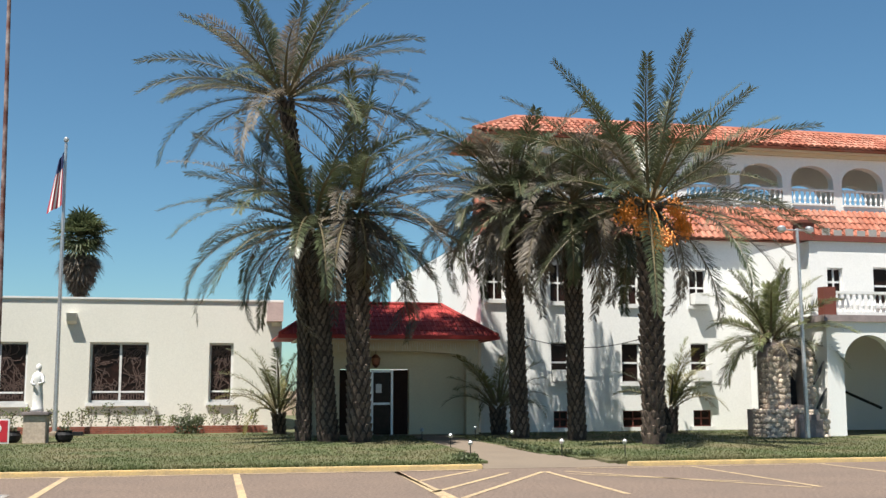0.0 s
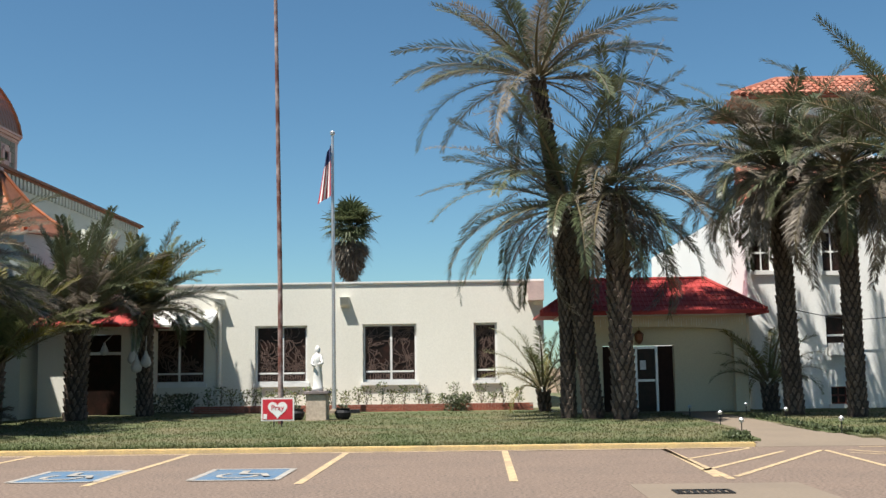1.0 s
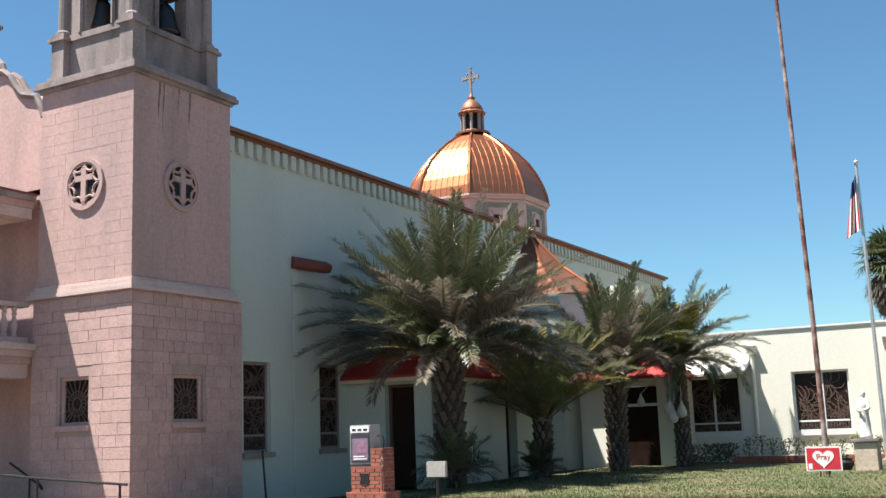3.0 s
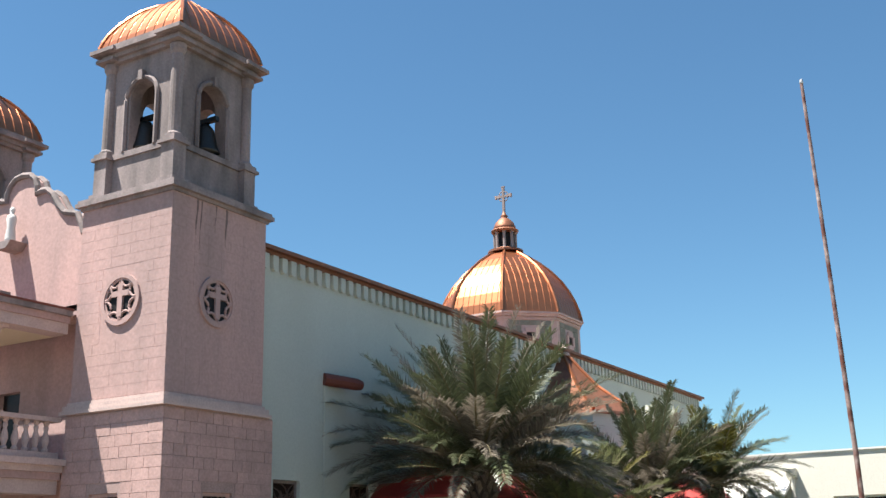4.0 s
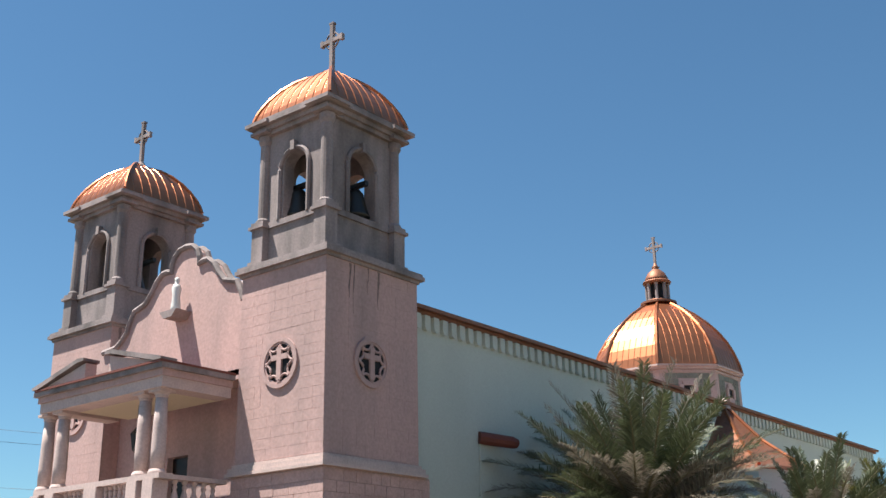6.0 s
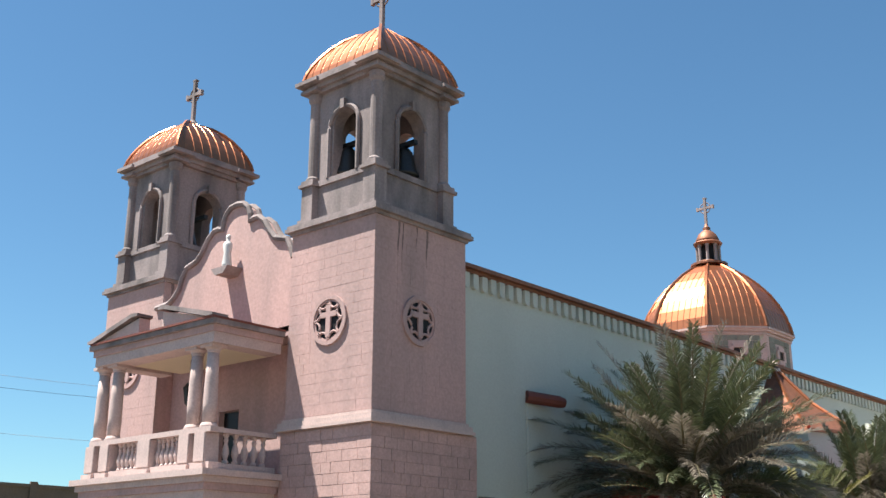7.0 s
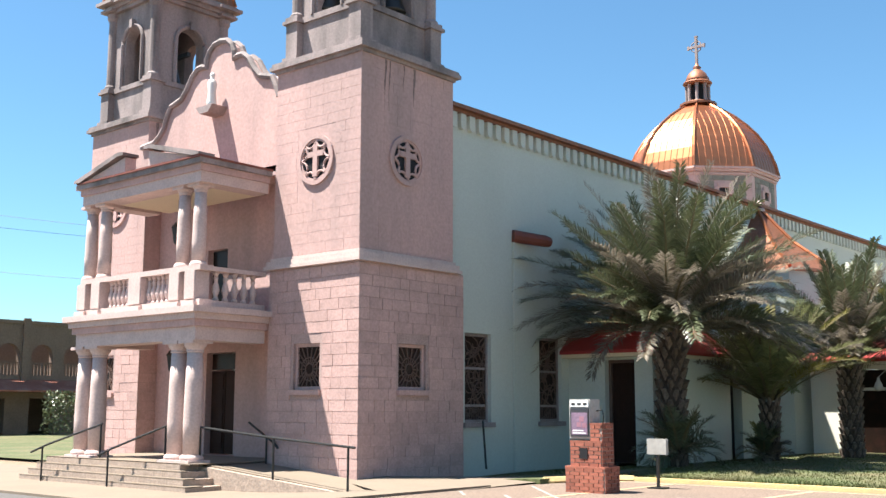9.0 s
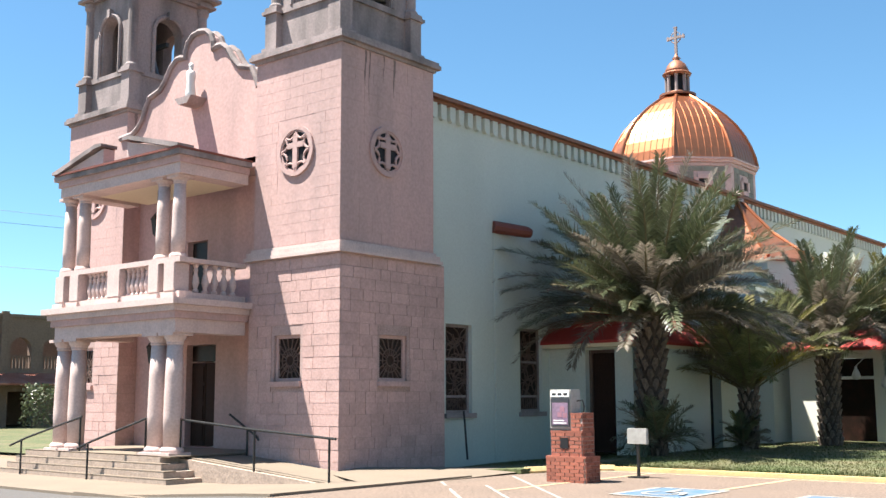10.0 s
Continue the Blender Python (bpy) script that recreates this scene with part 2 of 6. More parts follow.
def holed(bm, axis, a, b, u0, u1, z0, z1, holes):
    """A wall from a to b thick, across axis ('x' or 'y'), with holes (u0, u1, z0, z1, arched) right through it."""
    us = sorted({u0, u1, *(h[0] for h in holes), *(h[1] for h in holes)})
    zs = sorted({z0, z1, *(h[2] for h in holes), *(h[3] for h in holes)})
    us, zs = [u for u in us if u0 <= u <= u1], [z for z in zs if z0 <= z <= z1]
    def at(u, w, z):
        return (w, u, z) if axis == "x" else (u, w, z)
    def solid(i, j):
        if i < 0 or j < 0 or i >= len(us) - 1 or j >= len(zs) - 1:
            return False
        cu, cz = (us[i] + us[i + 1]) / 2, (zs[j] + zs[j + 1]) / 2
        return not any(h[0] < cu < h[1] and h[2] < cz < h[3] for h in holes)
    def quad(*p):
        bm.faces.new([bm.verts.new(at(*q)) for q in p])
    for i in range(len(us) - 1):
        for j in range(len(zs) - 1):
            if not solid(i, j):
                continue
            p, q, r, s = us[i], us[i + 1], zs[j], zs[j + 1]
            quad((p, a, r), (q, a, r), (q, a, s), (p, a, s))
            quad((p, b, s), (q, b, s), (q, b, r), (p, b, r))
            if not solid(i - 1, j):
                quad((p, a, r), (p, a, s), (p, b, s), (p, b, r))
            if not solid(i + 1, j):
                quad((q, b, r), (q, b, s), (q, a, s), (q, a, r))
            if not solid(i, j - 1):
                quad((p, b, r), (q, b, r), (q, a, r), (p, a, r))
            if not solid(i, j + 1):
                quad((p, a, s), (q, a, s), (q, b, s), (p, b, s))
    bmesh.ops.remove_doubles(bm, verts=bm.verts, dist=1e-5)
    for h in holes:
        if len(h) > 4 and h[4]:
            c, half, top = (h[0] + h[1]) / 2, (h[1] - h[0]) / 2, h[3]
            rise = h[4] if h[4] is not True else half
            for sgn in (-1, 1):
                arc = [(c + sgn * half * math.cos(k * math.pi / 16), top - rise + rise * math.sin(k * math.pi / 16)) for k in range(9)]
                prism(bm, arc + [(c + sgn * half, top)], axis, a, b)
    return bm


# ---- ground ----
def ground_z(x, y):
    s = min(1.0, max(0.0, (-x - 12.5) / 6.5))
    return -0.28 * s * s * (3 - 2 * s)


def sheet(name, x0, x1, y0, y1, step, lift, mat, inside=None, label="", category="ground", kind="structure"):
    nx, ny = max(1, round((x1 - x0) / step)), max(1, round((y1 - y0) / step))
    vs, fs, at = [], [], {}
    def vert(i, j):
        if (i, j) not in at:
            x, y = x0 + (x1 - x0) * i / nx, y0 + (y1 - y0) * j / ny
            at[i, j] = len(vs)
            vs.append((x, y, ground_z(x, y) + (lift(x, y) if callable(lift) else lift)))
        return at[i, j]
    for i in range(nx):
        for j in range(ny):
            cx, cy = x0 + (x1 - x0) * (i + 0.5) / nx, y0 + (y1 - y0) * (j + 0.5) / ny
            if inside is None or inside(cx, cy):
                fs.append((vert(i, j), vert(i + 1, j), vert(i + 1, j + 1), vert(i, j + 1)))
    count = {}
    for f in fs:
        for a, b in zip(f, f[1:] + f[:1]):
            count[frozenset((a, b))] = (a, b) if frozenset((a, b)) not in count else None
    for pair in [p for p in count.values() if p]:
        i = len(vs)
        vs += [(vs[pair[0]][0], vs[pair[0]][1], vs[pair[0]][2] - 0.2), (vs[pair[1]][0], vs[pair[1]][1], vs[pair[1]][2] - 0.2)]
        fs.append((pair[1], pair[0], i, i + 1))
    ob = mesh_part(name, vs, fs, mat)
    return tagged(ob, label, category, kind=kind)


ground_rows = [-900, -300, -100, -45, -19, -17, -15.5, -14, -12.5, 0, 30, 100, 300, 900]
gv = [(x, y, ground_z(x, 0) - 0.02) for y in (-900, 900) for x in ground_rows]
k = len(ground_rows)
tagged(mesh_part("ground", gv, [(i, i + 1, k + i + 1, k + i) for i in range(k - 1)], SOIL), "dry flat ground round the church and its lawns", "ground", kind="structure")
KERB = 20.6
tagged(mesh_part("parking_lot", [(x, y, ground_z(x, y)) for y in (-30, KERB + 0.1) for x in (-13.5, -12.5, 40)], [(0, 1, 4, 3), (1, 2, 5, 4)], ASPHALT), "brown pebbled asphalt parking lot with faded stall lines", "parking lot", kind="structure")
rx = [-90, -30, -19, -17.5, -16, -14.5, -13.5]
tagged(mesh_part("road", [(x, y, ground_z(x, y) + 0.002) for y in (-30, 11.9) for x in rx], [(i, i + 1, 8 + i, 7 + i) for i in range(6)], ROAD), "worn grey asphalt road before the church steps", "road", kind="structure")
# lawns stand a kerb's height above the lot
def in_lawn(x, y):
    if not (KERB + 0.15 < y < 60 and -17 < x < 40):
        return False
    return not in_walk(x, y)


def in_walk(x, y):
    # the path from the lot to the porch door, flaring at the kerb
    if y > 34 or y < KERB:
        return False
    s = max(0.0, (23.4 - y) / 2.8)
    left = 5.75 + 0.045 * (y - 21) - 0.35 * s
    right = 7.3 + 0.03 * (y - 21) + 1.3 * s
    return left < x < right


lawn = sheet("lawn", -17, 40, KERB + 0.15, 60, 0.35, lambda x, y: 0.07 + 0.05 * min(1.0, (y - KERB) / 2.0), LAWN, in_lawn, "mown lawn, green with dry yellow patches by the kerb", "lawn")
far_lawn = tagged(mesh_part("lawn", [(-90, 19, -0.2), (-30, 19, -0.2), (-30, 70, -0.2), (-90, 70, -0.2)], [(0, 1, 2, 3)], LAWN), "strip of lawn before the far brown building", "lawn", kind="structure")
sheet("footpath", 5, 10.5, KERB - 0.05, 34.5, 0.2, lambda x, y: 0.004 + 0.11 * min(1.0, max(0.0, (y - KERB) / 2.5)), CONCRETE, lambda x, y: in_walk(x, y) or (KERB - 0.05 < y <= KERB + 0.2 and 5.3 < x < 8.8), "pale concrete footpath from the lot to the porch door", "footpath")
PATCH = sheet("concrete_patch", 2.1, 4.3, 12.4, 14.4, 0.5, 0.004, CONCRETE, None, "light concrete patch round a storm drain", "pavement")


def kerb(name, x0, x1, y, lab):
    bm = boxes((x0, x1, y, y + 0.16, -0.1, 0.085), bevel=0.02)
    return tagged(part(name, bm, YELLOW), lab, "kerb", kind="structure")


kerb("kerb", -12.4, 5.4, KERB, "low concrete kerb with worn yellow paint")
kerb("kerb", 8.45, 40, KERB, "low concrete kerb with worn yellow paint")
bm = bmesh.new()
tube(bm, [(-13.4, 18.9, 0.03), (-13.1, 19.6, 0.03), (-12.75, 20.3, 0.03), (-12.3, KERB + 0.08, 0.03)], 0.1, 6)
tagged(part("kerb", bm, YELLOW), "curved end of the yellow kerb", "kerb", kind="structure")


def stripe(bm, a, b, width=0.11, z=0.006):
    a, b = Vector((*a, 0)), Vector((*b, 0))
    s = (b - a).normalized().cross(Vector((0, 0, 1))) * width / 2
    bm.faces.new([bm.verts.new((p.x, p.y, ground_z(p.x, p.y) + z)) for p in (a - s, b - s, b + s, a + s)])


def painted(name, rows, mat, lab, width=0.11, z=0.006):
    bm = bmesh.new()
    for a, b in rows:
        stripe(bm, a, b, width, z)
    return tagged(part(name, bm, mat), lab, "road marking", "parking lines", "structure")


for k in range(-4, 2):
    x = 0.67 + 2.95 * k
    painted("stall_line", [((x, KERB - 0.25), (x - 0.06, 14.9))], YELLOW_PALE, "faded yellow parking stall line", 0.12)
painted("kerb_line", [((-13.2, KERB - 0.28), (5.2, KERB - 0.28))], YELLOW_PALE, "faded yellow line along the kerb", 0.12, 0.010)
for a, b in (((3.62, 20.3), (3.44, 15.2)), ((3.62, 18.1), (5.2, 20.25)), ((3.44, 16.1), (5.6, 19.5)), ((3.7, 15.2), (6.3, 19.6)), ((6.36, 19.6), (6.2, 15.2)),
             ((6.75, 19.6), (9.4, 15.5)), ((6.6, 19.0), (8.9, 16.8)), ((9.6, 20.2), (9.6, 15.6)), ((12.5, 20.2), (12.5, 15.6)), ((7.2, 20.25), (12.6, 20.25))):
    painted("hatch_line", [(a, b)], YELLOW_PALE, "faded yellow hatching before the footpath", 0.1)
for a, b in (((-13.28, 15.98), (-10.6, 13.25)), ((-12.0, 15.7), (-9.6, 13.3)), ((-13.0, 17.9), (-9.4, 14.25))):
    painted("hatch_line", [(a, b)], LINE_WHITE, "faded white hatching beside the brick sign", 0.06)


def accessible_mark(x, y):
    """A blue square with a white border and a seated figure's wheel and seat as bars."""
    o = thing("accessible_bay_mark", (x, y, ground_z(x, y)), "faded blue accessible-bay square with white edge", "road marking", "accessible bay marks", "structure")
    w, h = 0.62, 0.85
    bm = bmesh.new()
    bm.faces.new([bm.verts.new((x + a * w, y + b * h, 0.007)) for a, b in ((-1, -1), (1, -1), (1, 1), (-1, 1))])
    part("blue_square", bm, BLUE, o)
    bm = bmesh.new()
    for a, b in (((-w, -h), (w, -h)), ((w, -h), (w, h)), ((w, h), (-w, h)), ((-w, h), (-w, -h))):
        stripe(bm, (x + a[0], y + a[1]), (x + b[0], y + b[1]), 0.1, 0.011)
    part("white_border", bm, LINE_WHITE, o)
    bm = bmesh.new()
    ring = [(x - 0.05 + 0.28 * math.cos(t), y - 0.2 + 0.34 * math.sin(t)) for t in [2.2 + k * 0.42 for k in range(11)]]
    for a, b in zip(ring, ring[1:]):
        stripe(bm, a, b, 0.09, 0.015)
    stripe(bm, (x - 0.05, y + 0.5), (x - 0.02, y - 0.05), 0.12, 0.019)
    stripe(bm, (x - 0.02, y - 0.02), (x + 0.3, y - 0.05), 0.1, 0.023)
    stripe(bm, (x + 0.3, y - 0.05), (x + 0.42, y - 0.45), 0.1, 0.027)
    part("white_symbol", bm, LINE_WHITE, o)


for x in (-8.65, -5.98, -3.37):
    accessible_mark(x, 16.3)

# drain
drain = thing("storm_drain", (2.85, 13.4, 0), "black iron storm drain grate set in concrete", "drain")
part("grate_frame", boxes((2.5, 3.2, 13.2, 13.24, 0.004, 0.02), (2.5, 3.2, 13.56, 13.6, 0.004, 0.02), (2.5, 2.54, 13.24, 13.56, 0.004, 0.02), (3.16, 3.2, 13.24, 13.56, 0.004, 0.02)), IRON, drain)
for k in range(7):
    part("grate_bar", boxes((2.56 + 0.085 * k, 2.60 + 0.085 * k, 13.24, 13.56, 0.004, 0.018)), IRON, drain)

# concrete apron before the church
sheet("pavement", -34, -13.5, 11.9, 17.2, 0.6, 0.05, CONCRETE, None, "pale concrete pavement before the church", "pavement")
tagged(mesh_part("pavement", [(-16.9, 16.4, 0.0), (-13.5, 14.5, -0.04), (-13.4, 18.9, 0.03), (-14.2, 19.2, 0.06), (-16.9, 17.4, 0.06)], [(0, 1, 2, 3, 4)], CONCRETE), "concrete footpath past the tower corner", "pavement", kind="structure")
bm = bmesh.new()
box(bm, -34, -19, 11.75, 11.9, -0.45, -0.225), box(bm, -19, -16.3, 11.75, 11.9, -0.45, -0.2)
tagged(part("kerb", bm, CONCRETE), "low grey concrete kerb before the church", "kerb", kind="structure")
sheet("lawn", -17.2, -13.3, 18.6, KERB + 0.2, 0.3, 0.1, LAWN, lambda x, y: y > 18.6 and x < -12.6 - (KERB - y) * 0.45, "shaded dry lawn beside the nave wall", "lawn")

# ---- windows ----
def window(parent, axis, w, u0, u1, z0, z1, mat=WHITE, glass=DARK_GLASS, mullions=(), rails=(), tracery="", sill=True, depth=0.12, out=-1, sill_mat=None, frame_w=0.06, seed=1):
    """A framed pane set back in an opening. axis and out say which way it looks; w: the wall's outer face."""
    rnd = random.Random(seed)
    def bx(bm, a, b, c, d, p, q):
        # p, q: metres behind the outer face
        lo, hi = sorted((w - out * p, w - out * q))
        if axis == "y":
            box(bm, a, b, lo, hi, c, d)
        else:
            box(bm, lo, hi, a, b, c, d)
    bm = bmesh.new()
    f = frame_w
    bx(bm, u0, u1, z1 - f, z1, depth - 0.03, depth + 0.05), bx(bm, u0, u1, z0, z0 + f, depth - 0.03, depth + 0.05)
    bx(bm, u0, u0 + f, z0 + f, z1 - f, depth - 0.03, depth + 0.05), bx(bm, u1 - f, u1, z0 + f, z1 - f, depth - 0.03, depth + 0.05)
    win = part("window", bm, mat, parent)
    us, zs = [u0 + f, *mullions, u1 - f], [z0 + f, *rails, z1 - f]
    for m in mullions:
        bm = bmesh.new()
        bx(bm, m - f / 2, m + f / 2, z0 + f, z1 - f, depth - 0.025, depth + 0.045)
        part("mullion", bm, mat, win)
    for a, b in zip(us, us[1:]):
        for r in rails:
            bm = bmesh.new()
            bx(bm, a + f / 2, b - f / 2, r - 0.03, r + 0.03, depth - 0.02, depth + 0.04)
            part("glazing_bar", bm, mat, win)
        bm = bmesh.new()
        bx(bm, a, b, z0 + f, z1 - f, depth + 0.02, depth + 0.03)
        part("pane", bm, glass, win)
    if tracery:
        bm = bmesh.new()
        def line(p, q, t=0.014):
            d = Vector((q[0] - p[0], q[1] - p[1]))
            if d.length < 0.02:
                return
            s = Vector((-d.y, d.x)).normalized() * t
            pts = [(p[0] - s.x, p[1] - s.y), (q[0] - s.x, q[1] - s.y), (q[0] + s.x, q[1] + s.y), (p[0] + s.x, p[1] + s.y)]
            near, far = w - out * (depth - 0.01), w - out * (depth + 0.015)
            prism(bm, pts, axis, near, far)
        def clip(u, z):
            return min(max(u, u0 + f), u1 - f), min(max(z, z0 + f), z1 - f)
        if tracery == "rays":
            c = ((u0 + u1) / 2, z0 + 0.45 * (z1 - z0))
            for k in range(18):
                t = 2 * math.pi * k / 18
                line((c[0] + 0.13 * math.cos(t), c[1] + 0.13 * math.sin(t)), clip(c[0] + 1.2 * math.cos(t) * (u1 - u0) / 2, c[1] + 0.9 * math.sin(t) * (z1 - z0) / 1.6), 0.011)
            for r in (0.13, 0.27):
                for k in range(12):
                    t, s = 2 * math.pi * k / 12, 2 * math.pi * (k + 1) / 12
                    line((c[0] + r * math.cos(t), c[1] + r * math.sin(t)), (c[0] + r * math.cos(s), c[1] + r * math.sin(s)), 0.011)
        else:
            for a, b in zip(us, us[1:]):
                for r0, r1 in zip(zs, zs[1:]):
                    for hub in range(3):
                        cu, cz = rnd.uniform(a, b), r0 + rnd.uniform(0.05, 0.95) * (r1 - r0)
                        count = max(4, int(9 * (r1 - r0)))
                        for k in range(count):
                            t = 2 * math.pi * (k + rnd.random() * 0.6) / count
                            p = (cu, cz)
                            for step in range(4):
                                q = clip(p[0] + math.cos(t) * 0.17, p[1] + math.sin(t) * 0.17)
                                line(p, q, 0.012)
                                t += rnd.uniform(-0.9, 0.9)
                                p = q
                    n = int((b - a) / 0.09)
                    if r1 - r0 < 0.45:
                        for k in range(1, n):
                            u = a + (b - a) * k / n
                            line((u, r0), (u + rnd.uniform(-0.02, 0.02), r1))
        part("tracery", bm, LEAD, win, "brown leaded pattern")
    if sill:
        bm = bmesh.new()
        bx(bm, u0 - 0.08, u1 + 0.08, z0 - 0.12, z0, -0.09, depth + 0.04)
        part("sill", bm, sill_mat or mat, win)
    return win


def square_cross(bm, cx, cy, z0, h, arm, bar=0.055, ring=0.0, along="x"):
    """A ringed cross, z0 its foot."""
    box(bm, cx - bar, cx + bar, cy - bar, cy + bar, z0, z0 + h)
    zc = z0 + h * 0.66
    if along == "x":
        box(bm, cx - arm, cx + arm, cy - bar * 0.9, cy + bar * 0.9, zc - bar, zc + bar)
    else:
        box(bm, cx - bar * 0.9, cx + bar * 0.9, cy - arm, cy + arm, zc - bar, zc + bar)
    for s in (-1, 1):
        e = bar * 1.6
        if along == "x":
            box(bm, cx + s * arm - e / 2, cx + s * arm + e / 2, cy - bar, cy + bar, zc - e, zc + e)
        else:
            box(bm, cx - bar, cx + bar, cy + s * arm - e / 2, cy + s * arm + e / 2, zc - e, zc + e)
    box(bm, cx - bar * 1.5, cx + bar * 1.5, cy - bar * 1.1, cy + bar * 1.1, z0 + h, z0 + h + bar)
    if ring:
        n = 20
        for k in range(n):
            t, s = 2 * math.pi * k / n, 2 * math.pi * (k + 1) / n
            if along == "x":
                tube(bm, [(cx + ring * math.cos(t), cy, zc + ring * math.sin(t)), (cx + ring * math.cos(s), cy, zc + ring * math.sin(s))], bar * 0.5, 6)
            else:
                tube(bm, [(cx, cy + ring * math.cos(t), zc + ring * math.sin(t)), (cx, cy + ring * math.cos(s), zc + ring * math.sin(s))], bar * 0.5, 6)
    return bm


# ---- the church ----
FY = 16.64
church = thing("church", (-22.45, 36, 0), "twin-towered pink and white stucco church with copper domes", "church")
BLOCKS = []
SHAFTS = []


def mouldings(bm, x0, x1, y0, y1, rows):
    """Stacked bands round a square: (z0, z1, reach)."""
    for z0, z1, r in rows:
        box(bm, x0 - r, x1 + r, y0 - r, y1 + r, z0, z1)
    return bm


def rose(parent, axis, w, u, z, out):
    """A round window: rings, a cross and eight cusps before a dark pane."""
    def at(a, b, d):
        return (u + a, w + out * d, z + b) if axis == "y" else (w + out * d, u + a, z + b)
    def ringed(bm, r0, r1, d0, d1, n=28):
        rows = []
        for k in range(n):
            t = 2 * math.pi * k / n
            c, s = math.cos(t), math.sin(t)
            rows.append([bm.verts.new(at(r * c, r * s, d)) for r, d in ((r0, d0), (r1, d0), (r1, d1), (r0, d1))])
        for k in range(n):
            a, b = rows[k], rows[(k + 1) % n]
            for i in range(4):
                bm.faces.new((a[i], a[(i + 1) % 4], b[(i + 1) % 4], b[i]))
    bm = bmesh.new()
    ringed(bm, 0.50, 0.60, -0.05, 0.06), ringed(bm, 0.45, 0.51, -0.05, 0.035)
    win = part("rose_window", bm, PINK, parent, "round stone window with a cross and cusps")
    bm = bmesh.new()
    vs = [bm.verts.new(at(0.5 * math.cos(2 * math.pi * k / 24), 0.5 * math.sin(2 * math.pi * k / 24), 0.008)) for k in range(24)]
    bm.faces.new(vs)
    part("pane", bm, BLACK, win)
    bm = bmesh.new()
    def bar(a0, a1, b0, b1):
        ps = [at(a, b, d) for d in (0.0, 0.06) for a, b in ((a0, b0), (a1, b0), (a1, b1), (a0, b1))]
        vs = [bm.verts.new(p) for p in ps]
        for f in ((3, 2, 1, 0), (4, 5, 6, 7), (0, 1, 5, 4), (1, 2, 6, 5), (2, 3, 7, 6), (3, 0, 4, 7)):
            bm.faces.new([vs[i] for i in f])
    bar(-0.075, 0.075, -0.40, 0.36), bar(-0.27, -0.075, 0.07, 0.20), bar(0.075, 0.27, 0.07, 0.20)
    part("cross", bm, PINK, win)
    for k in range(8):
        t = 2 * math.pi * (k + 0.5) / 8
        c = Vector((0.49 * math.cos(t), 0.49 * math.sin(t)))
        bm = bmesh.new()
        pts = []
        for j in range(7):
            s = t + math.pi + (j - 3) * 0.42
            pts.append(at(c.x + 0.17 * math.cos(s), c.y + 0.17 * math.sin(s), 0.03))
        tube(bm, pts, 0.032, 6)
        part("cusp", bm, PINK, win)


def block_course(parent, axis, w, out, u0, u1, z0, z1, holes, seed):
    """Cast blocks laid in courses on a wall face, one object each, sharing meshes by size."""
    rnd = random.Random(seed)
    h = 0.246
    rows = int((z1 - z0) / h)
    h = (z1 - z0) / rows
    cache = {}
    for r in range(rows):
        zz, u = z0 + r * h, u0
        while u < u1 - 0.05:
            ln = rnd.choice((0.32, 0.4, 0.5, 0.62))
            e = min(u + ln, u1)
            if u1 - e < 0.25:
                e = u1
            segs = [(u, e)]
            for a, b, c, d in holes:
                if zz < d - 0.03 and zz + h > c + 0.03:
                    segs = [s for p, q in segs for s in ((p, min(q, a)), (max(p, b), q)) if s[1] - s[0] > 0.05]
            for p, q in segs:
                BLOCKS.append((parent, axis, w, out, round(p, 3), round(q - p, 3), zz, h))
            u = e


rnd_stain = random.Random(44)


def mesh_strip(x, y, z, drop, width):
    """A thin ragged run of dirt on a wall that looks along x."""
    bm = bmesh.new()
    n, left, right = 10, [], []
    for k in range(n + 1):
        f = k / n
        w = width * (1.15 - f) * rnd_stain.uniform(0.6, 1.3)
        c = y + 0.02 * math.sin(5 * f + drop)
        left.append(bm.verts.new((x, c - w, z - drop * f))), right.append(bm.verts.new((x, c + w, z - drop * f)))
    for k in range(n):
        bm.faces.new((left[k], right[k], right[k + 1], left[k + 1]))
    return bm


